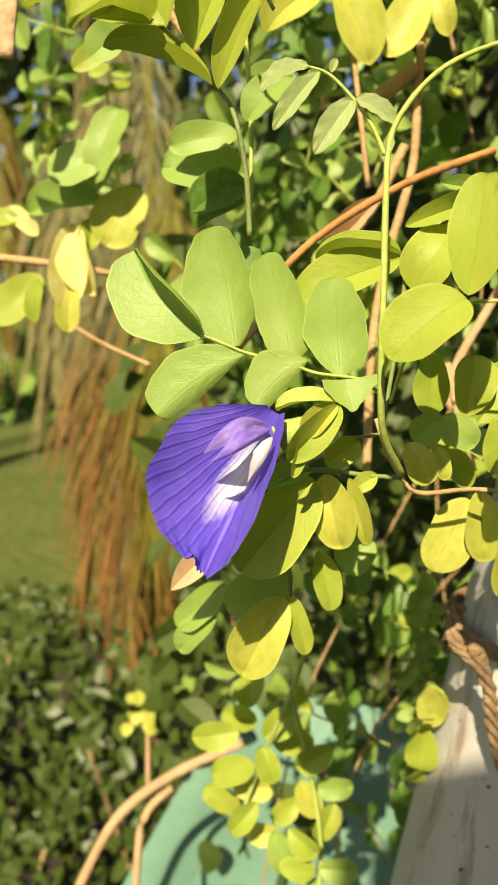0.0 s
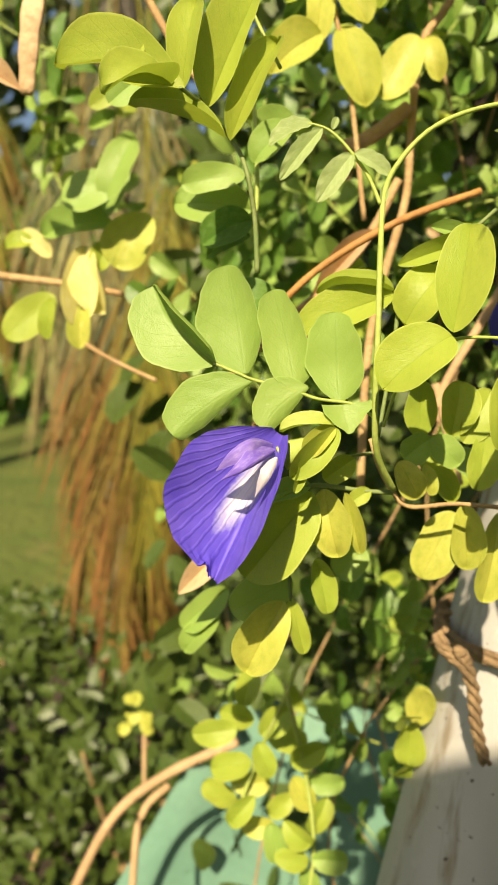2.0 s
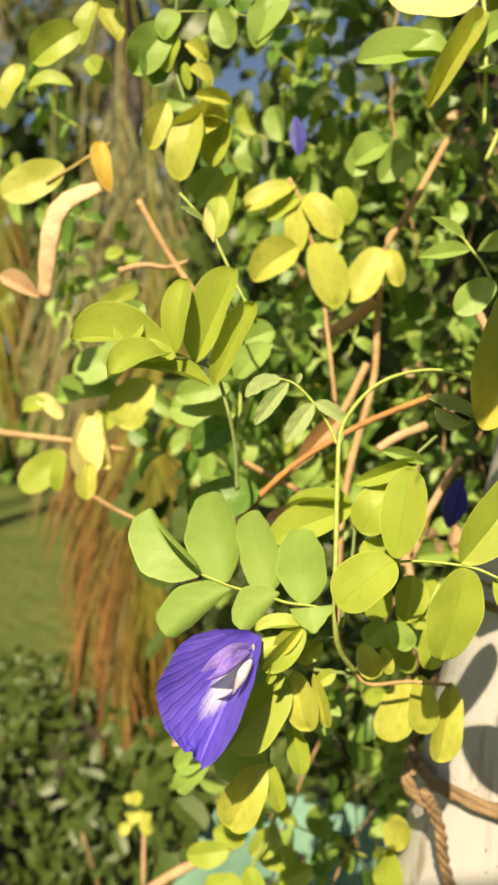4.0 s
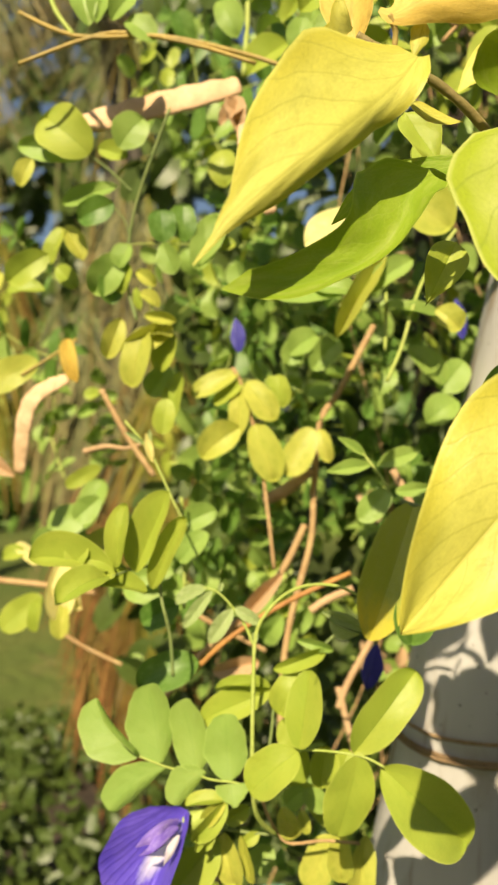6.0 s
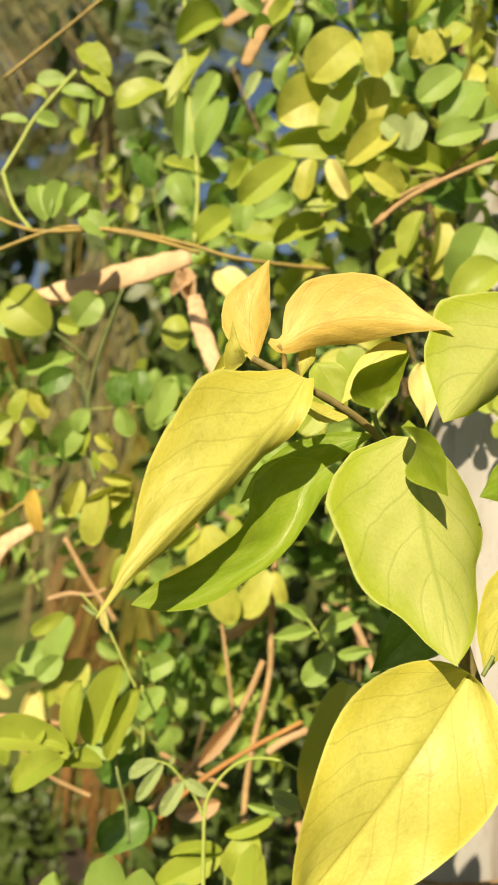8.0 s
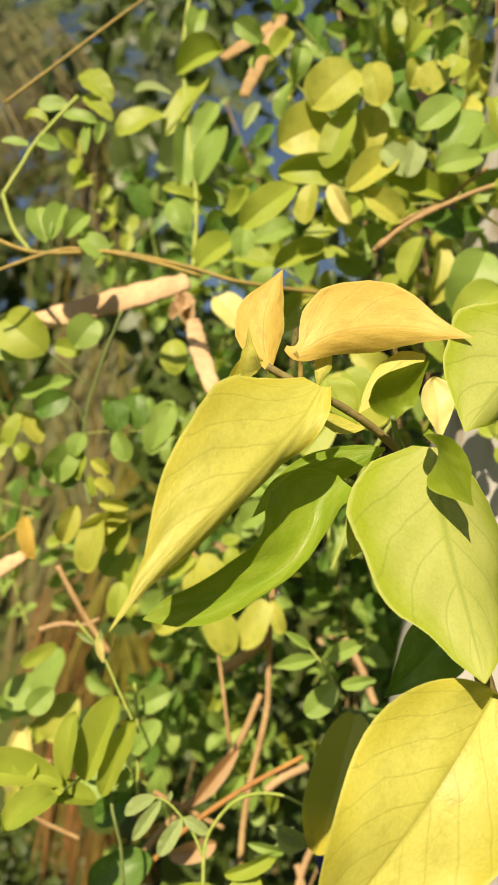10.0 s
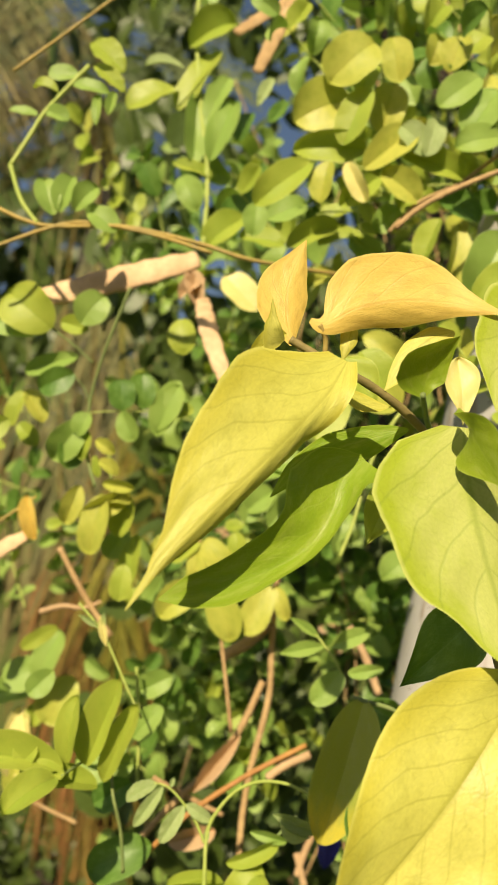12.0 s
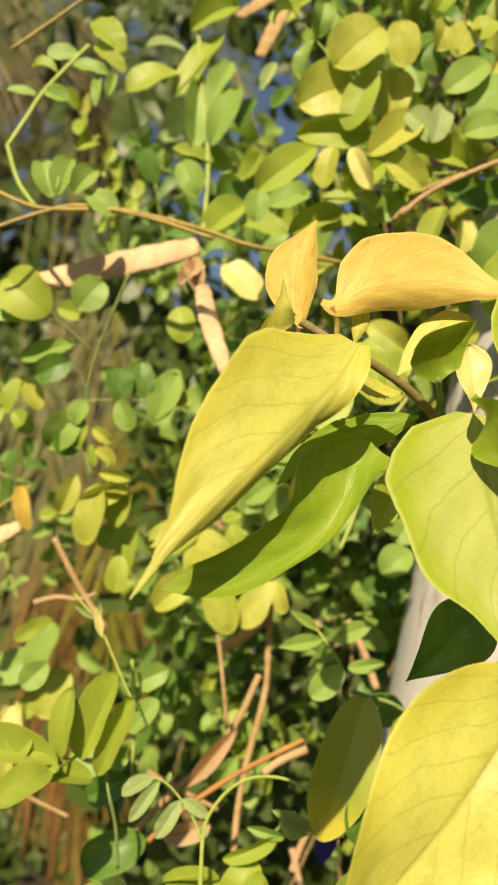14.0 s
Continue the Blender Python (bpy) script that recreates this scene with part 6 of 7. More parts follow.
stem(plant, [(0.0358, 0.2899, 1.3717), (0.0475, 0.2908, 1.3770), (0.0605, 0.2926, 1.3874)], 0.00311, STRAW, 'stem', taper=1.00)
stem(plant, [(0.0772, 0.2568, 1.3341), (0.0653, 0.2560, 1.3294), (0.0570, 0.2551, 1.3242)], 0.00189, STRAW, 'stem', taper=1.00)
stem(plant, [(0.0982, 0.2805, 1.3185), (0.0877, 0.2774, 1.3010), (0.0773, 0.2743, 1.2836), (0.0721, 0.2721, 1.2713)], 0.00178, STRAW, 'stem', taper=1.00)
stem(plant, [(0.0722, 0.2739, 1.2811), (0.0770, 0.2704, 1.2615), (0.0818, 0.2670, 1.2421)], 0.00176, STRAW, 'stem', taper=1.00)
stem(plant, [(0.0995, 0.2795, 1.3880), (0.1068, 0.2771, 1.3740), (0.1128, 0.2739, 1.3562)], 0.00201, STRAW, 'stem', taper=1.00)
leaf(plant, (0.0453, 0.2708, 1.3385), (0.0223, 0.2664, 1.3134), 0.0084, LANCE, DRY, fold=40, curl=8, roll=0)
leaf(plant, (0.0259, 0.2627, 1.2927), (0.0161, 0.2633, 1.2962), 0.0089, PEA, DRY, fold=30, curl=-1, roll=-11)
leaf(plant, (0.0112, 0.2627, 1.2926), (0.0332, 0.2636, 1.2975), 0.0088, PEA, DRY, fold=30, curl=13, roll=5)
leaf(plant, (-0.0078, 0.2254, 1.2309), (-0.0245, 0.2224, 1.2137), 0.0088, LANCE, DRY, fold=25, curl=8, roll=0)

plant = thing('budding_shoot', (0.0037, 0.1951, 1.3735), 'slender shoot tip with a silvery bud', 'vine shoot', '')
stem(plant, [(0.0059, 0.1948, 1.3714), (0.0003, 0.1966, 1.3821), (-0.0054, 0.1988, 1.3941), (-0.0100, 0.2003, 1.4029), (-0.0193, 0.2022, 1.4136)], 0.00050, STEM_GREEN, 'stem', taper=1.00)
leaf(plant, (-0.0081, 0.1993, 1.3974), (-0.0109, 0.2014, 1.4089), 0.0032, LANCE, PALE, fold=30, curl=6, roll=0)
leaf(plant, (-0.0109, 0.2005, 1.4041), (-0.0192, 0.2014, 1.4092), 0.0023, LANCE, YOUNG, fold=30, curl=6, roll=0)
leaf(plant, (-0.0091, 0.2005, 1.4040), (-0.0096, 0.2016, 1.4102), 0.0018, LANCE, YOUNG, fold=30, curl=6, roll=0)
# ---- the bougainvillea twig ----

plant = thing('bougainvillea_twig', (0.0978, 0.0656, 1.4624), 'bougainvillea twig with broad pointed yellow and lime leaves', 'shrub twig', '')
stem(plant, [(0.0514, 0.0640, 1.4922), (0.0562, 0.0640, 1.4893), (0.0610, 0.0640, 1.4866), (0.0685, 0.0650, 1.4826), (0.0765, 0.0680, 1.4774), (0.0872, 0.0750, 1.4688)], 0.00098, STEM_OLIVE, 'stem', taper=1.0)
stem(plant, [(0.0766, 0.0520, 1.4791), (0.0794, 0.0600, 1.4747), (0.0832, 0.0680, 1.4716)], 0.0006, STEM_DARK, 'stem', taper=1.0)
stem(plant, [(0.0585, 0.0630, 1.4873), (0.0587, 0.0620, 1.4919), (0.0573, 0.0610, 1.4948)], 0.0006, STEM_OCHRE, 'stem', taper=1.0)
stem(plant, [(0.0870, 0.0750, 1.4690), (0.0951, 0.0800, 1.4555), (0.1009, 0.0830, 1.4293), (0.1115, 0.0870, 1.4003), (0.1354, 0.0920, 1.3858), (0.2200, 0.1000, 1.2200), (0.2700, 0.1200, 0.8000), (0.2800, 0.1300, -0.0400)], 0.0011, STEM_OLIVE, "cane", taper=4.0)
shaped_leaf(plant, [(0.0874, 0.0600, 1.4731), (0.0868, 0.0570, 1.4650), (0.0871, 0.0540, 1.4566), (0.0879, 0.0500, 1.4474), (0.0893, 0.0470, 1.4385), (0.0902, 0.0420, 1.4271)], (0.0050, 0.0152, 0.0190, 0.0210, 0.0209, 0.0192, 0.0167, 0.0139, 0.0093, 0.0053, 0.0001), (0.0030, 0.0116, 0.0172, 0.0195, 0.0193, 0.0175, 0.0147, 0.0114, 0.0087, 0.0054, 0.0001), (4, 8, 10, 10, 10, 10, 8, 6, 4, 2, 0), (-14, -24, -28, -30, -30, -30, -30, -28, -24, -16, 0), BROADLIME, ripple=0.8)
leaf(plant, (0.0955, 0.0507, 1.4227), (0.0565, 0.0428, 1.3778), 0.0328, BROAD, GOLD, fold=12, curl=8, roll=0)
leaf(plant, (0.0505, 0.0631, 1.4933), (0.0421, 0.0623, 1.4887), 0.0042, BOUG, GOLD, fold=35, curl=4, roll=0)
leaf(plant, (0.0992, 0.1003, 1.4943), (0.0991, 0.0971, 1.4761), 0.0091, BOUG, PALE, fold=14, curl=6, roll=0)
# this leaf's shade is painted by its deep green colour
leaf(plant, (0.1044, 0.1016, 1.4271), (0.0821, 0.0984, 1.4090), 0.0166, BOUG, DEEP_SHADE, fold=12, curl=8, roll=0)
leaf(plant, (0.0835, 0.1076, 1.4610), (0.0749, 0.1046, 1.4443), 0.0109, BOUG, LIME, fold=18, curl=8, roll=0)
leaf(plant, (0.0709, 0.1138, 1.4964), (0.0798, 0.1111, 1.4808), 0.0113, BOUG, LIME, fold=14, curl=8, roll=0)
stem(plant, [(0.1008, 0.0513, 1.4262), (0.0981, 0.0506, 1.4223)], 0.00048, STEM_DARK, 'stem', taper=1.00)
shaped_leaf(plant, [(0.0633, 0.0620, 1.4872), (0.0586, 0.0560, 1.4800), (0.0523, 0.0510, 1.4732), (0.0443, 0.0450, 1.4654), (0.0350, 0.0400, 1.4570), (0.0274, 0.0360, 1.4495), (0.0240, 0.0340, 1.4451), (0.0208, 0.0320, 1.4408)], (0.0046, 0.0118, 0.0162, 0.0178, 0.0176, 0.0155, 0.0122, 0.0082, 0.0034, 0.0009, 0.0001), (0.0021, 0.0046, 0.0048, 0.0042, 0.0048, 0.0048, 0.0042, 0.0034, 0.0021, 0.0008, 0.0001), (6, 10, 12, 14, 14, 12, 10, 8, 6, 4, 0), (25, 20, -20, -50, -55, -55, -50, -45, -40, -30, 0), GOLD, ripple=0.5)
shaped_leaf(plant, [(0.0684, 0.0700, 1.4666), (0.0633, 0.0680, 1.4624), (0.0605, 0.0650, 1.4558), (0.0559, 0.0620, 1.4494), (0.0486, 0.0590, 1.4448), (0.0372, 0.0540, 1.4410), (0.0248, 0.0490, 1.4397)], (0.0014, 0.0092, 0.0132, 0.0125, 0.0108, 0.0089, 0.0075, 0.0061, 0.0051, 0.0038, 0.0002), (0.0040, 0.0078, 0.0068, 0.0049, 0.0042, 0.0045, 0.0047, 0.0049, 0.0045, 0.0031, 0.0001), (10, 20, 26, 28, 28, 26, 24, 20, 16, 10, 0), (20, 34, 42, 44, 44, 42, 40, 34, 28, 20, 10), BROADGREEN, ripple=0.8)
shaped_leaf(plant, [(0.0816, 0.0840, 1.4742), (0.0721, 0.0830, 1.4719), (0.0624, 0.0810, 1.4689), (0.0542, 0.0790, 1.4643), (0.0478, 0.0770, 1.4582)], (0.0004, 0.0019, 0.0029, 0.0037, 0.0040, 0.0040, 0.0037, 0.0032, 0.0024, 0.0012, 0.0001), (0.0004, 0.0021, 0.0035, 0.0045, 0.0051, 0.0051, 0.0045, 0.0037, 0.0027, 0.0013, 0.0001), 10, -15, BROADGREEN)
shaped_leaf(plant, [(0.0554, 0.0610, 1.4958), (0.0582, 0.0610, 1.4948), (0.0655, 0.0620, 1.4985), (0.0754, 0.0630, 1.5005), (0.0851, 0.0630, 1.5001), (0.0908, 0.0620, 1.4989), (0.0970, 0.0610, 1.4973)], (0.0007, 0.0027, 0.0040, 0.0050, 0.0057, 0.0057, 0.0050, 0.0040, 0.0025, 0.0012, 0.0001), (0.0006, 0.0025, 0.0077, 0.0106, 0.0114, 0.0115, 0.0104, 0.0079, 0.0040, 0.0017, 0.0001), (-10, -20, -32, -36, -36, -36, -34, -30, -25, -20, 0), (0, 4, 8, 10, 10, 10, 8, 6, 4, 2, 0), OCHRE, ripple=0.3)
shaped_leaf(plant, [(0.0523, 0.0700, 1.4919), (0.0513, 0.0710, 1.4986), (0.0518, 0.0730, 1.5060), (0.0541, 0.0750, 1.5124), (0.0565, 0.0770, 1.5179)], (0.0005, 0.0021, 0.0036, 0.0047, 0.0052, 0.0052, 0.0047, 0.0038, 0.0025, 0.0012, 0.0001), (0.0005, 0.0026, 0.0052, 0.0068, 0.0073, 0.0068, 0.0056, 0.0042, 0.0026, 0.0012, 0.0001), -22, 10, OCHRE)
shaped_leaf(plant, [(0.0496, 0.0600, 1.4910), (0.0485, 0.0580, 1.4934), (0.0477, 0.0580, 1.4962), (0.0473, 0.0580, 1.4997)], (0.0007, 0.0009, 0.0011, 0.0009, 0.0008, 0.0007, 0.0006, 0.0005, 0.0004, 0.0002, 0.0001), (0.0012, 0.0045, 0.0059, 0.0052, 0.0037, 0.0026, 0.0016, 0.0011, 0.0007, 0.0004, 0.0001), -20, 18, GOLD)
shaped_leaf(plant, [(0.0794, 0.0620, 1.4795), (0.0797, 0.0610, 1.4829), (0.0821, 0.0600, 1.4871), (0.0868, 0.0600, 1.4923)], (0.0002, 0.0017, 0.0029, 0.0037, 0.0038, 0.0037, 0.0033, 0.0027, 0.0018, 0.0010, 0.0001), (0.0004, 0.0044, 0.0073, 0.0086, 0.0086, 0.0076, 0.0064, 0.0049, 0.0032, 0.0015, 0.0001), 10, 10, BROADGREEN, face=(-0.1, -0.52, -0.85))
shaped_leaf(plant, [(0.0881, 0.0680, 1.4948), (0.0825, 0.0670, 1.4931), (0.0763, 0.0660, 1.4879), (0.0718, 0.0650, 1.4814)], (0.0004, 0.0018, 0.0028, 0.0030, 0.0030, 0.0028, 0.0024, 0.0019, 0.0013, 0.0006, 0.0001), (0.0004, 0.0033, 0.0056, 0.0068, 0.0073, 0.0071, 0.0063, 0.0051, 0.0033, 0.0015, 0.0001), -10, 10, GOLD)
shaped_leaf(plant, [(0.0653, 0.0660, 1.4964), (0.0646, 0.0650, 1.4935), (0.0635, 0.0640, 1.4905), (0.0625, 0.0640, 1.4875)], (0.0002, 0.0010, 0.0017, 0.0021, 0.0022, 0.0021, 0.0018, 0.0015, 0.0010, 0.0005, 0.0001), (0.0002, 0.0010, 0.0016, 0.0018, 0.0020, 0.0018, 0.0016, 0.0012, 0.0009, 0.0005, 0.0001), 10, -20, GOLD)
shaped_leaf(plant, [(0.0625, 0.0700, 1.4822), (0.0672, 0.0710, 1.4796), (0.0714, 0.0720, 1.4787), (0.0752, 0.0730, 1.4786)], (0.0003, 0.0010, 0.0017, 0.0020, 0.0023, 0.0023, 0.0020, 0.0017, 0.0011, 0.0005, 0.0001), (0.0003, 0.0013, 0.0020, 0.0025, 0.0028, 0.0028, 0.0024, 0.0019, 0.0013, 0.0006, 0.0001), 10, -10, GOLD)
shaped_leaf(plant, [(0.0852, 0.0560, 1.4768), (0.0853, 0.0510, 1.4724), (0.0874, 0.0480, 1.4669), (0.0906, 0.0460, 1.4607)], (0.0002, 0.0021, 0.0041, 0.0060, 0.0069, 0.0071, 0.0067, 0.0055, 0.0037, 0.0017, 0.0001), (0.0002, 0.0014, 0.0030, 0.0046, 0.0057, 0.0060, 0.0055, 0.0044, 0.0028, 0.0013, 0.0001), 10, -8, BROADGREEN, face=(-0.1, -0.52, -0.85))
shaped_leaf(plant, [(0.1194, 0.0680, 1.5030), (0.1127, 0.0650, 1.4967), (0.1056, 0.0620, 1.4893), (0.0987, 0.0590, 1.4822), (0.0927, 0.0560, 1.4762)], (0.0018, 0.0087, 0.0131, 0.0162, 0.0175, 0.0175, 0.0162, 0.0141, 0.0105, 0.0054, 0.0001), (0.0016, 0.0064, 0.0093, 0.0106, 0.0109, 0.0103, 0.0090, 0.0071, 0.0048, 0.0022, 0.0002), (4, 8, 8, 8, 8, 8, 8, 8, 6, 4, 0), (-25, -42, -50, -52, -52, -50, -48, -44, -36, -24, 0), BROADLIME, ripple=0.7)
shaped_leaf(plant, [(0.1173, 0.0620, 1.4691), (0.1119, 0.0600, 1.4655), (0.1060, 0.0580, 1.4620), (0.1003, 0.0560, 1.4597)], (0.0006, 0.0025, 0.0038, 0.0045, 0.0048, 0.0048, 0.0045, 0.0038, 0.0028, 0.0014, 0.0001), (0.0006, 0.0025, 0.0038, 0.0045, 0.0048, 0.0048, 0.0045, 0.0038, 0.0028, 0.0014, 0.0001), 12, -18, BROADGREEN, ripple=0.6)
shaped_leaf(plant, [(0.1107, 0.0600, 1.4459), (0.1069, 0.0570, 1.4384), (0.1025, 0.0540, 1.4306), (0.0989, 0.0520, 1.4222)], (0.0006, 0.0029, 0.0046, 0.0055, 0.0059, 0.0059, 0.0054, 0.0044, 0.0032, 0.0015, 0.0001), (0.0006, 0.0029, 0.0046, 0.0055, 0.0059, 0.0059, 0.0054, 0.0044, 0.0032, 0.0015, 0.0001), 10, -14, GOLD, ripple=0.5)

plant = thing('low_vine_shoot', (0.0081, 0.2997, 1.1281), 'low vine shoot with pale lime leaflets above the green sheet', 'vine shoot', '')
stem(plant, [(0.0246, 0.2695, 1.1815), (0.0174, 0.2890, 1.1421), (0.0059, 0.3033, 1.1035), (-0.0044, 0.3030, 1.0720)], 0.00099, STEM_GREEN, 'stem', taper=1.00)
stem(plant, [(0.0174, 0.2890, 1.1421), (0.0271, 0.3076, 1.0980), (0.0325, 0.3012, 1.0617), (0.0300, 0.2957, 1.0305)], 0.00103, STEM_GREEN, 'stem', taper=1.00)
leaf(plant, (0.0026, 0.3020, 1.1004), (-0.0167, 0.3015, 1.0973), 0.0127, PEA, LIME, fold=17, curl=17, roll=11)
leaf(plant, (-0.0074, 0.3113, 1.0835), (0.0118, 0.3114, 1.0840), 0.0121, PEA, YELLOW, fold=11, curl=9, roll=1)
leaf(plant, (-0.0046, 0.3195, 1.0654), (-0.0210, 0.3215, 1.0772), 0.0130, PEA, LIME, fold=6, curl=1, roll=-8)
leaf(plant, (0.0038, 0.2885, 1.0925), (-0.0076, 0.2863, 1.0801), 0.0099, PEA, LIME, fold=22, curl=15, roll=9)
leaf(plant, (0.0113, 0.2879, 1.1021), (0.0047, 0.2906, 1.1174), 0.0101, PEA, LIME, fold=16, curl=7, roll=-1)
leaf(plant, (0.0097, 0.3265, 1.1025), (0.0308, 0.3250, 1.0943), 0.0141, PEA, LIME, fold=10, curl=-1, roll=-10)
leaf(plant, (0.0380, 0.3090, 1.1047), (0.0215, 0.3075, 1.0962), 0.0119, PEA, LIME, fold=26, curl=14, roll=7)
leaf(plant, (0.0068, 0.3104, 1.1092), (0.0210, 0.3127, 1.1221), 0.0130, PEA, LIME, fold=20, curl=6, roll=-3)
leaf(plant, (0.0142, 0.3001, 1.0680), (-0.0020, 0.3002, 1.0686), 0.0104, PEA, YELLOW, fold=14, curl=-2, roll=-12)
leaf(plant, (0.0239, 0.3205, 1.0715), (0.0114, 0.3185, 1.0605), 0.0108, PEA, LIME, fold=8, curl=12, roll=4)
leaf(plant, (0.0324, 0.3084, 1.0712), (0.0228, 0.3112, 1.0867), 0.0110, PEA, YELLOW, fold=24, curl=4, roll=-5)
leaf(plant, (0.0168, 0.2849, 1.0830), (0.0292, 0.2831, 1.0725), 0.0099, PEA, LIME, fold=18, curl=18, roll=12)
leaf(plant, (0.0316, 0.3065, 1.0600), (0.0398, 0.3095, 1.0767), 0.0116, PEA, LIME, fold=12, curl=10, roll=2)
leaf(plant, (0.0131, 0.2874, 1.0634), (0.0289, 0.2867, 1.0591), 0.0103, PEA, LIME, fold=6, curl=2, roll=-7)
leaf(plant, (0.0329, 0.2986, 1.0314), (0.0274, 0.3012, 1.0464), 0.0096, PEA, GREEN, fold=22, curl=16, roll=10)
leaf(plant, (0.0150, 0.2904, 1.0569), (0.0121, 0.2936, 1.0749), 0.0110, PEA, GREEN, fold=16, curl=8, roll=0)
leaf(plant, (-0.0043, 0.3077, 1.1139), (-0.0257, 0.3071, 1.1107), 0.0134, PEA, LIME, fold=10, curl=0, roll=-9)
leaf(plant, (0.0038, 0.3244, 1.1082), (-0.0131, 0.3253, 1.1134), 0.0115, PEA, LIME, fold=27, curl=14, roll=7)
leaf(plant, (0.0303, 0.2872, 1.0616), (0.0471, 0.2871, 1.0609), 0.0109, PEA, GREEN, fold=21, curl=6, roll=-2)
leaf(plant, (-0.0019, 0.3282, 1.1135), (0.0035, 0.3315, 1.1324), 0.0118, PEA, LIME, fold=15, curl=-2, roll=-11)
leaf(plant, (0.0294, 0.3181, 1.0791), (0.0491, 0.3181, 1.0794), 0.0109, PEA, GREEN, fold=9, curl=12, roll=5)

# ---- things below ----
sheet = thing("shade_sheet", Vector((-0.0163, 0.5492, 0.9708)), "faded teal green plastic sheet leaning below the vine", "plastic sheet")
bm = bmesh.new()
cells = [[bm.verts.new(Vector((-0.0163, 0.5492, 0.9708)) + Vector((-0.50 + 0.42 * i / 12 + 0.50 * j / 14, 0.012 * math.sin(i * 0.7) + 0.03 * j / 14, -0.9 + 0.905 * j / 14 - 0.10 * (i / 12) ** 2 * j / 14))) for i in range(13)] for j in range(15)]
for a, b in zip(cells, cells[1:]):
    for k in range(12):
        bm.faces.new((a[k], a[k + 1], b[k + 1], b[k]))
ob = part("sheet", bm, CLOTH, sheet)
md = ob.modifiers.new("thick", "SOLIDIFY")
md.thickness = 0.002


plant = thing('dry_arching_stem', (-0.1125, 0.4356, 0.9257), 'pair of dry straw-coloured stems arching from the ground', 'dry stem', '')
stem(plant, [(-0.1424, 0.4232, 0.8551), (-0.1087, 0.4368, 0.9324), (-0.0844, 0.4439, 0.9728), (-0.0489, 0.4485, 0.9986), (-0.0041, 0.4520, 1.0188)], 0.00336, STRAW, 'stem', taper=1.00)
stem(plant, [(-0.0770, 0.4212, 0.8440), (-0.0751, 0.4348, 0.9213), (-0.0695, 0.4433, 0.9692), (-0.0508, 0.4469, 0.9894)], 0.00262, STRAW, 'stem', taper=1.00)
stem(plant, [(-0.0810, 0.5405, 0.9218), (-0.0810, 0.5500, 0.9752)], 0.00181, STRAW, 'stem', taper=1.00)
leaf(plant, (-0.0752, 0.5263, 0.9910), (-0.0772, 0.5274, 0.9968), 0.0095, PEA, YELLOW, fold=15, curl=9, roll=1)
leaf(plant, (-0.0905, 0.5260, 0.9893), (-0.0837, 0.5271, 0.9951), 0.0096, PEA, YELLOW, fold=9, curl=1, roll=-8)
leaf(plant, (-0.0728, 0.5257, 0.9874), (-0.0843, 0.5274, 0.9973), 0.0096, PEA, YELLOW, fold=6, curl=15, roll=8)
leaf(plant, (-0.0883, 0.5271, 0.9951), (-0.0917, 0.5266, 0.9926), 0.0095, PEA, YELLOW, fold=19, curl=7, roll=-1)
leaf(plant, (-0.0883, 0.5286, 1.0036), (-0.0910, 0.5300, 1.0118), 0.0097, PEA, YELLOW, fold=13, curl=-1, roll=-11)
leaf(plant, (-0.0800, 0.5264, 0.9913), (-0.0723, 0.5245, 0.9808), 0.0096, PEA, YELLOW, fold=7, curl=13, roll=6)
leaf(plant, (-0.0763, 0.5261, 0.9898), (-0.0767, 0.5271, 0.9955), 0.0095, PEA, YELLOW, fold=24, curl=5, roll=-3)
leaf(plant, (-0.0864, 0.5284, 1.0026), (-0.0825, 0.5302, 1.0128), 0.0098, PEA, YELLOW, fold=18, curl=-3, roll=-13)
leaf(plant, (-0.0885, 0.5256, 0.9871), (-0.0982, 0.5248, 0.9822), 0.0095, PEA, YELLOW, fold=12, curl=11, roll=4)


# ---- the mass of vine behind ----
def small_shoot(label, seed, colours, pairs=5, size=0.0185):
    """A short pinnate vine shoot with a stalk, pairs of leaflets and an end leaflet."""
    r = random.Random(seed)
    shoot = thing("vine_sprig", (0, 0, 0), label, "vine sprig", "sprigs of the vine")
    ln = size * 0.75 * (pairs + 1)
    line = [(0, 0, 0), (0.15 * ln, -0.1 * ln, 0.5 * ln), (0.4 * ln, -0.25 * ln, 0.95 * ln)]
    stem(shoot, line, 0.0007, STEM_GREEN, "stalk", 0.6)
    pts = smooth_line(line, 8)
    for k in range(pairs):
        p = pts[int((k + 1) / (pairs + 0.5) * (len(pts) - 1))]
        for s in (-1, 1):
            d = Vector((s * r.uniform(0.6, 1.0), r.uniform(-0.35, 0.2), r.uniform(-0.5, 0.45))).normalized()
            z = size * r.uniform(0.65, 1.2)
            leaf(shoot, p, p + d * z, z * r.uniform(0.48, 0.72), r.choice((PEA, PEA, OVAL)), r.choice(colours), r.choice((8, 22, 36)), r.choice((-10, 8, 24)), r.choice((-40, -20, 0, 18, 38)), "leaflet")
    p = pts[-1]
    leaf(shoot, p, p + Vector((0.3, -0.3, 0.9)).normalized() * size, size * 0.62, PEA, colours[0], 14, 8, 0, "leaflet")
    return shoot


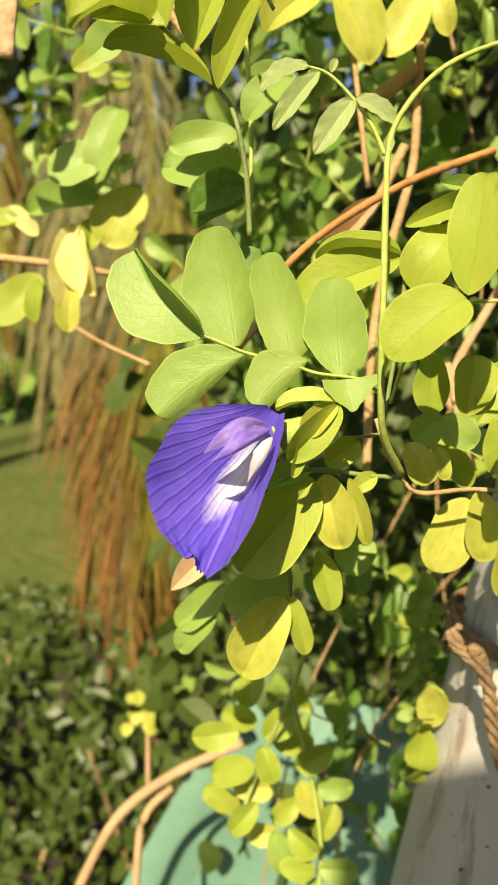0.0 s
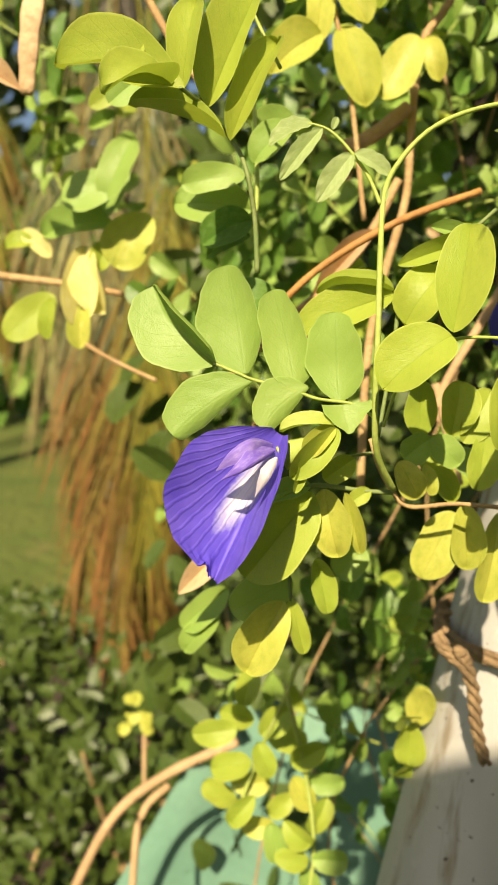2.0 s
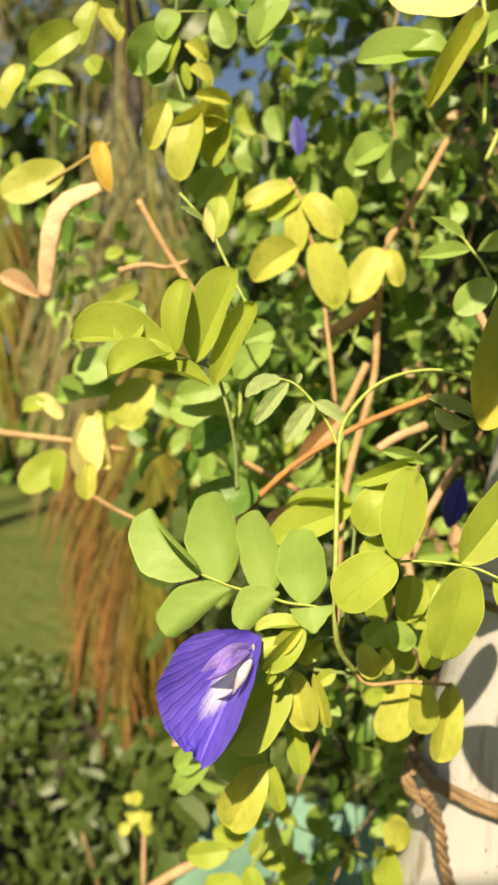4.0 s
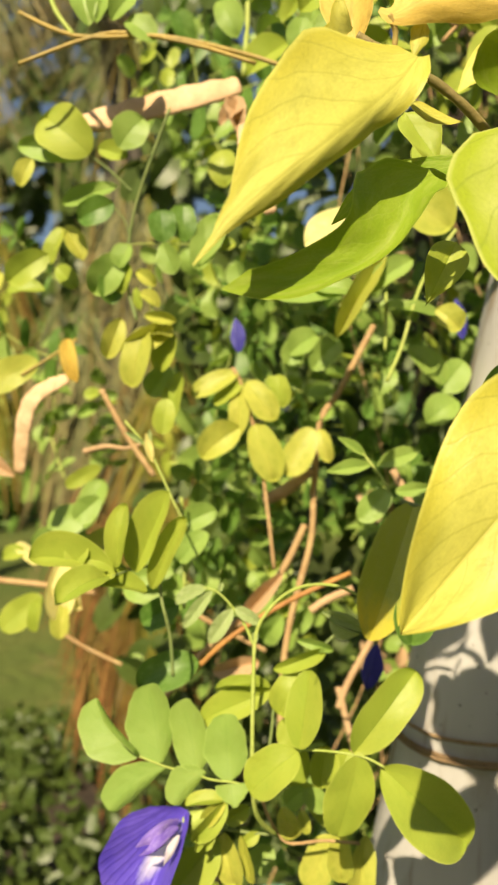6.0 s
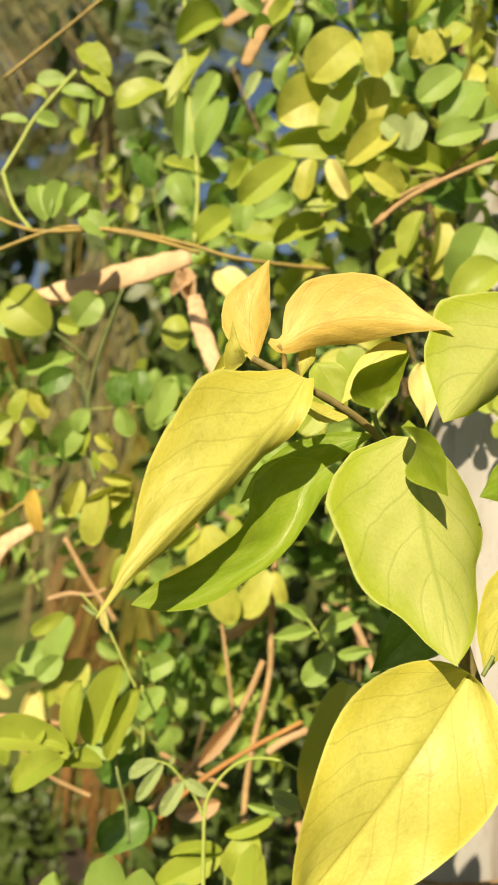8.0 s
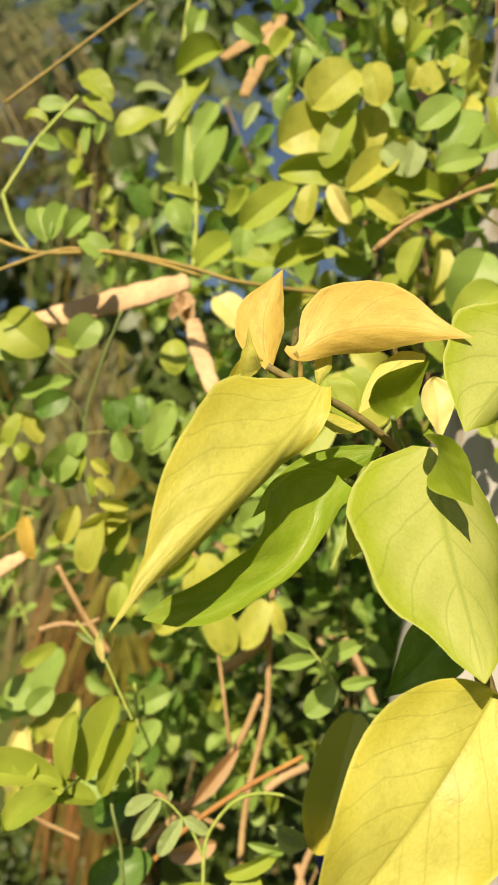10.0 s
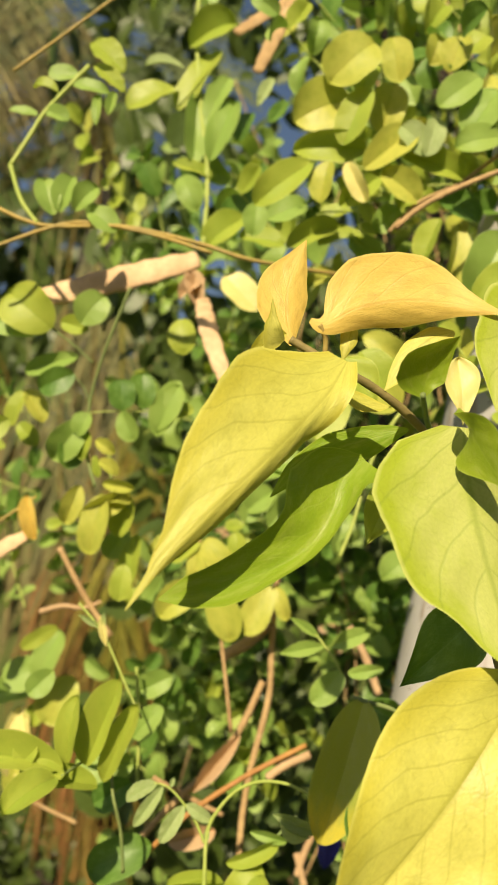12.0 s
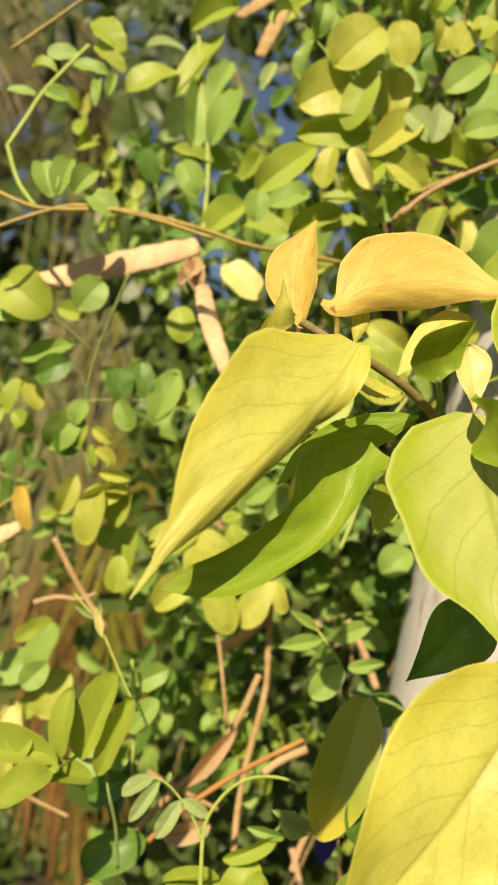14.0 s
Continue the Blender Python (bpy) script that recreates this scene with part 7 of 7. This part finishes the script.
protos = [
    small_shoot("vine sprig with paired green leaflets", 1, [GREEN, GREEN, LIME]),
    small_shoot("vine sprig with leaflets coloured deep green for shade", 2, [DEEP_SHADE, DEEP_SHADE, GREEN], 4, 0.019),
    small_shoot("vine sprig with yellow-green leaflets in the sun", 3, [LIME, YELLOW, LIME], 5, 0.0165),
    small_shoot("vine sprig with small deep green leaflets", 4, [DEEP_SHADE, GREEN, DEEP_SHADE], 4, 0.018),
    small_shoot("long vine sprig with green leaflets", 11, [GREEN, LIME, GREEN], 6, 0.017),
    small_shoot("vine sprig with broad deep green leaflets", 12, [DEEP_SHADE, GREEN, DEEP_SHADE], 3, 0.022),
    small_shoot("vine sprig with yellowing leaflets", 13, [YELLOW, LIME, LIME], 4, 0.018),
    small_shoot("vine sprig with few green leaflets", 14, [GREEN, DEEP_SHADE, GREEN], 3, 0.020),
    small_shoot("withered vine sprig with curled tan leaflets", 19, [DRY, DRY, STRAW], 3, 0.014),
]
rng = random.Random(77)


# openings in the leaves where the sky shows through: x and z at y = 0.39, and how they go on with y
GAPS = ((0.037, 0.0, 1.740, 0.57, 1.5), (-0.002, -0.097, 1.741, 0.565, 0.6), (-0.111, -0.318, 1.628, 0.336, 0.5), (-0.093, -0.265, 1.737, 0.563, 1.0), (0.061, 0.086, 1.547, 0.338, 0.45))


def in_gap(p, r):
    for x0, kx, z0, kz, part_of in GAPS:
        d = p[1] - 0.39
        if math.hypot(p[0] - x0 - kx * d, p[2] - z0 - kz * d) < r * part_of:
            return True
    return False


def clear_box(*box):
    inner = in_box(*box)

    def spot(r):
        q = inner(r)
        while in_gap(q, 0.045):
            q = inner(r)
        w = noise.noise_vector((q[0] * 5, q[1] * 5, q[2] * 4))
        return (q[0] + 0.07 * w[0], q[1] + 0.09 * w[1], q[2] + 0.10 * w[2])
    return spot


def fill(count, x, y, z, weights):
    made = 0
    while made < count:
        p = Vector((rng.uniform(*x), rng.uniform(*y), rng.uniform(*z)))
        if in_gap(p, 0.05):
            continue
        m = Matrix.Translation(p) @ Euler((rng.uniform(-1.3, 0.8), rng.uniform(-1.6, 1.6), rng.uniform(-1.1, 1.1))).to_matrix().to_4x4() @ Matrix.Scale(rng.uniform(0.8, 1.15), 4)
        k = rng.choices(range(9), weights * 2 + (1.5,))[0]
        ob = copy_thing(protos[k], m)
        made += 1


fill(54, (0.06, 0.34), (0.33, 0.50), (0.85, 1.30), (3, 4, 1, 5))
fill(70, (0.00, 0.22), (0.36, 0.52), (1.26, 1.50), (2, 5, 1, 5))
fill(60, (0.06, 0.34), (0.33, 0.52), (1.48, 1.88), (3, 4, 3, 4))
fill(20, (-0.03, 0.08), (0.40, 0.54), (1.46, 1.72), (3, 4, 2, 4))
fill(12, (-0.22, -0.06), (0.40, 0.54), (1.36, 1.62), (3, 3, 3, 3))
fill(26, (0.10, 0.28), (0.27, 0.34), (1.58, 1.78), (3, 3, 4, 3))
fill(12, (0.07, 0.20), (0.25, 0.31), (1.56, 1.70), (3, 1, 5, 1))
fill(16, (0.18, 0.28), (0.22, 0.28), (1.36, 1.58), (2, 3, 2, 3))
fill(14, (0.05, 0.12), (0.32, 0.38), (1.00, 1.16), (4, 2, 3, 2))
for q in protos:
    q.matrix_basis = Matrix.Translation((0.12 + 0.03 * protos.index(q), 0.42, 1.2))

# long stems that carry the sprigs
net = thing("vine_tangle", (0.1, 0.42, 0), "tangle of thin brown vine stems rising from the ground", "vine stems")
for k in range(16):
    x, y = rng.uniform(0.06, 0.38), rng.uniform(0.38, 0.56)
    pts = [(x + 0.05 * math.sin(k), y, -0.03)]
    for j in range(1, 8):
        pts.append((x + rng.uniform(-0.11, 0.11), y + rng.uniform(-0.04, 0.04), 0.26 * j))
    stem(net, pts, rng.uniform(0.0006, 0.0013), WOOD, "stem", 0.6)
# deep shade behind the sprigs comes from the dark leaf colour
thicket = thing("vine_thicket", (0.2, 0.7, 0), "dense vine leaves behind the sprigs, coloured dark for shade", "vine leaves")
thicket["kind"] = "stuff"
loose_leaves("leaves", rng, 4800, clear_box(-0.06, 0.64, 0.56, 0.85, 0.4, 2.05), 0.034, PEA, SHADE_LEAF, thicket, 0.62)
loose_leaves("light_leaves", rng, 330, clear_box(-0.04, 0.62, 0.56, 0.85, 0.9, 2.1), 0.028, PEA, GREEN, thicket, 0.62)
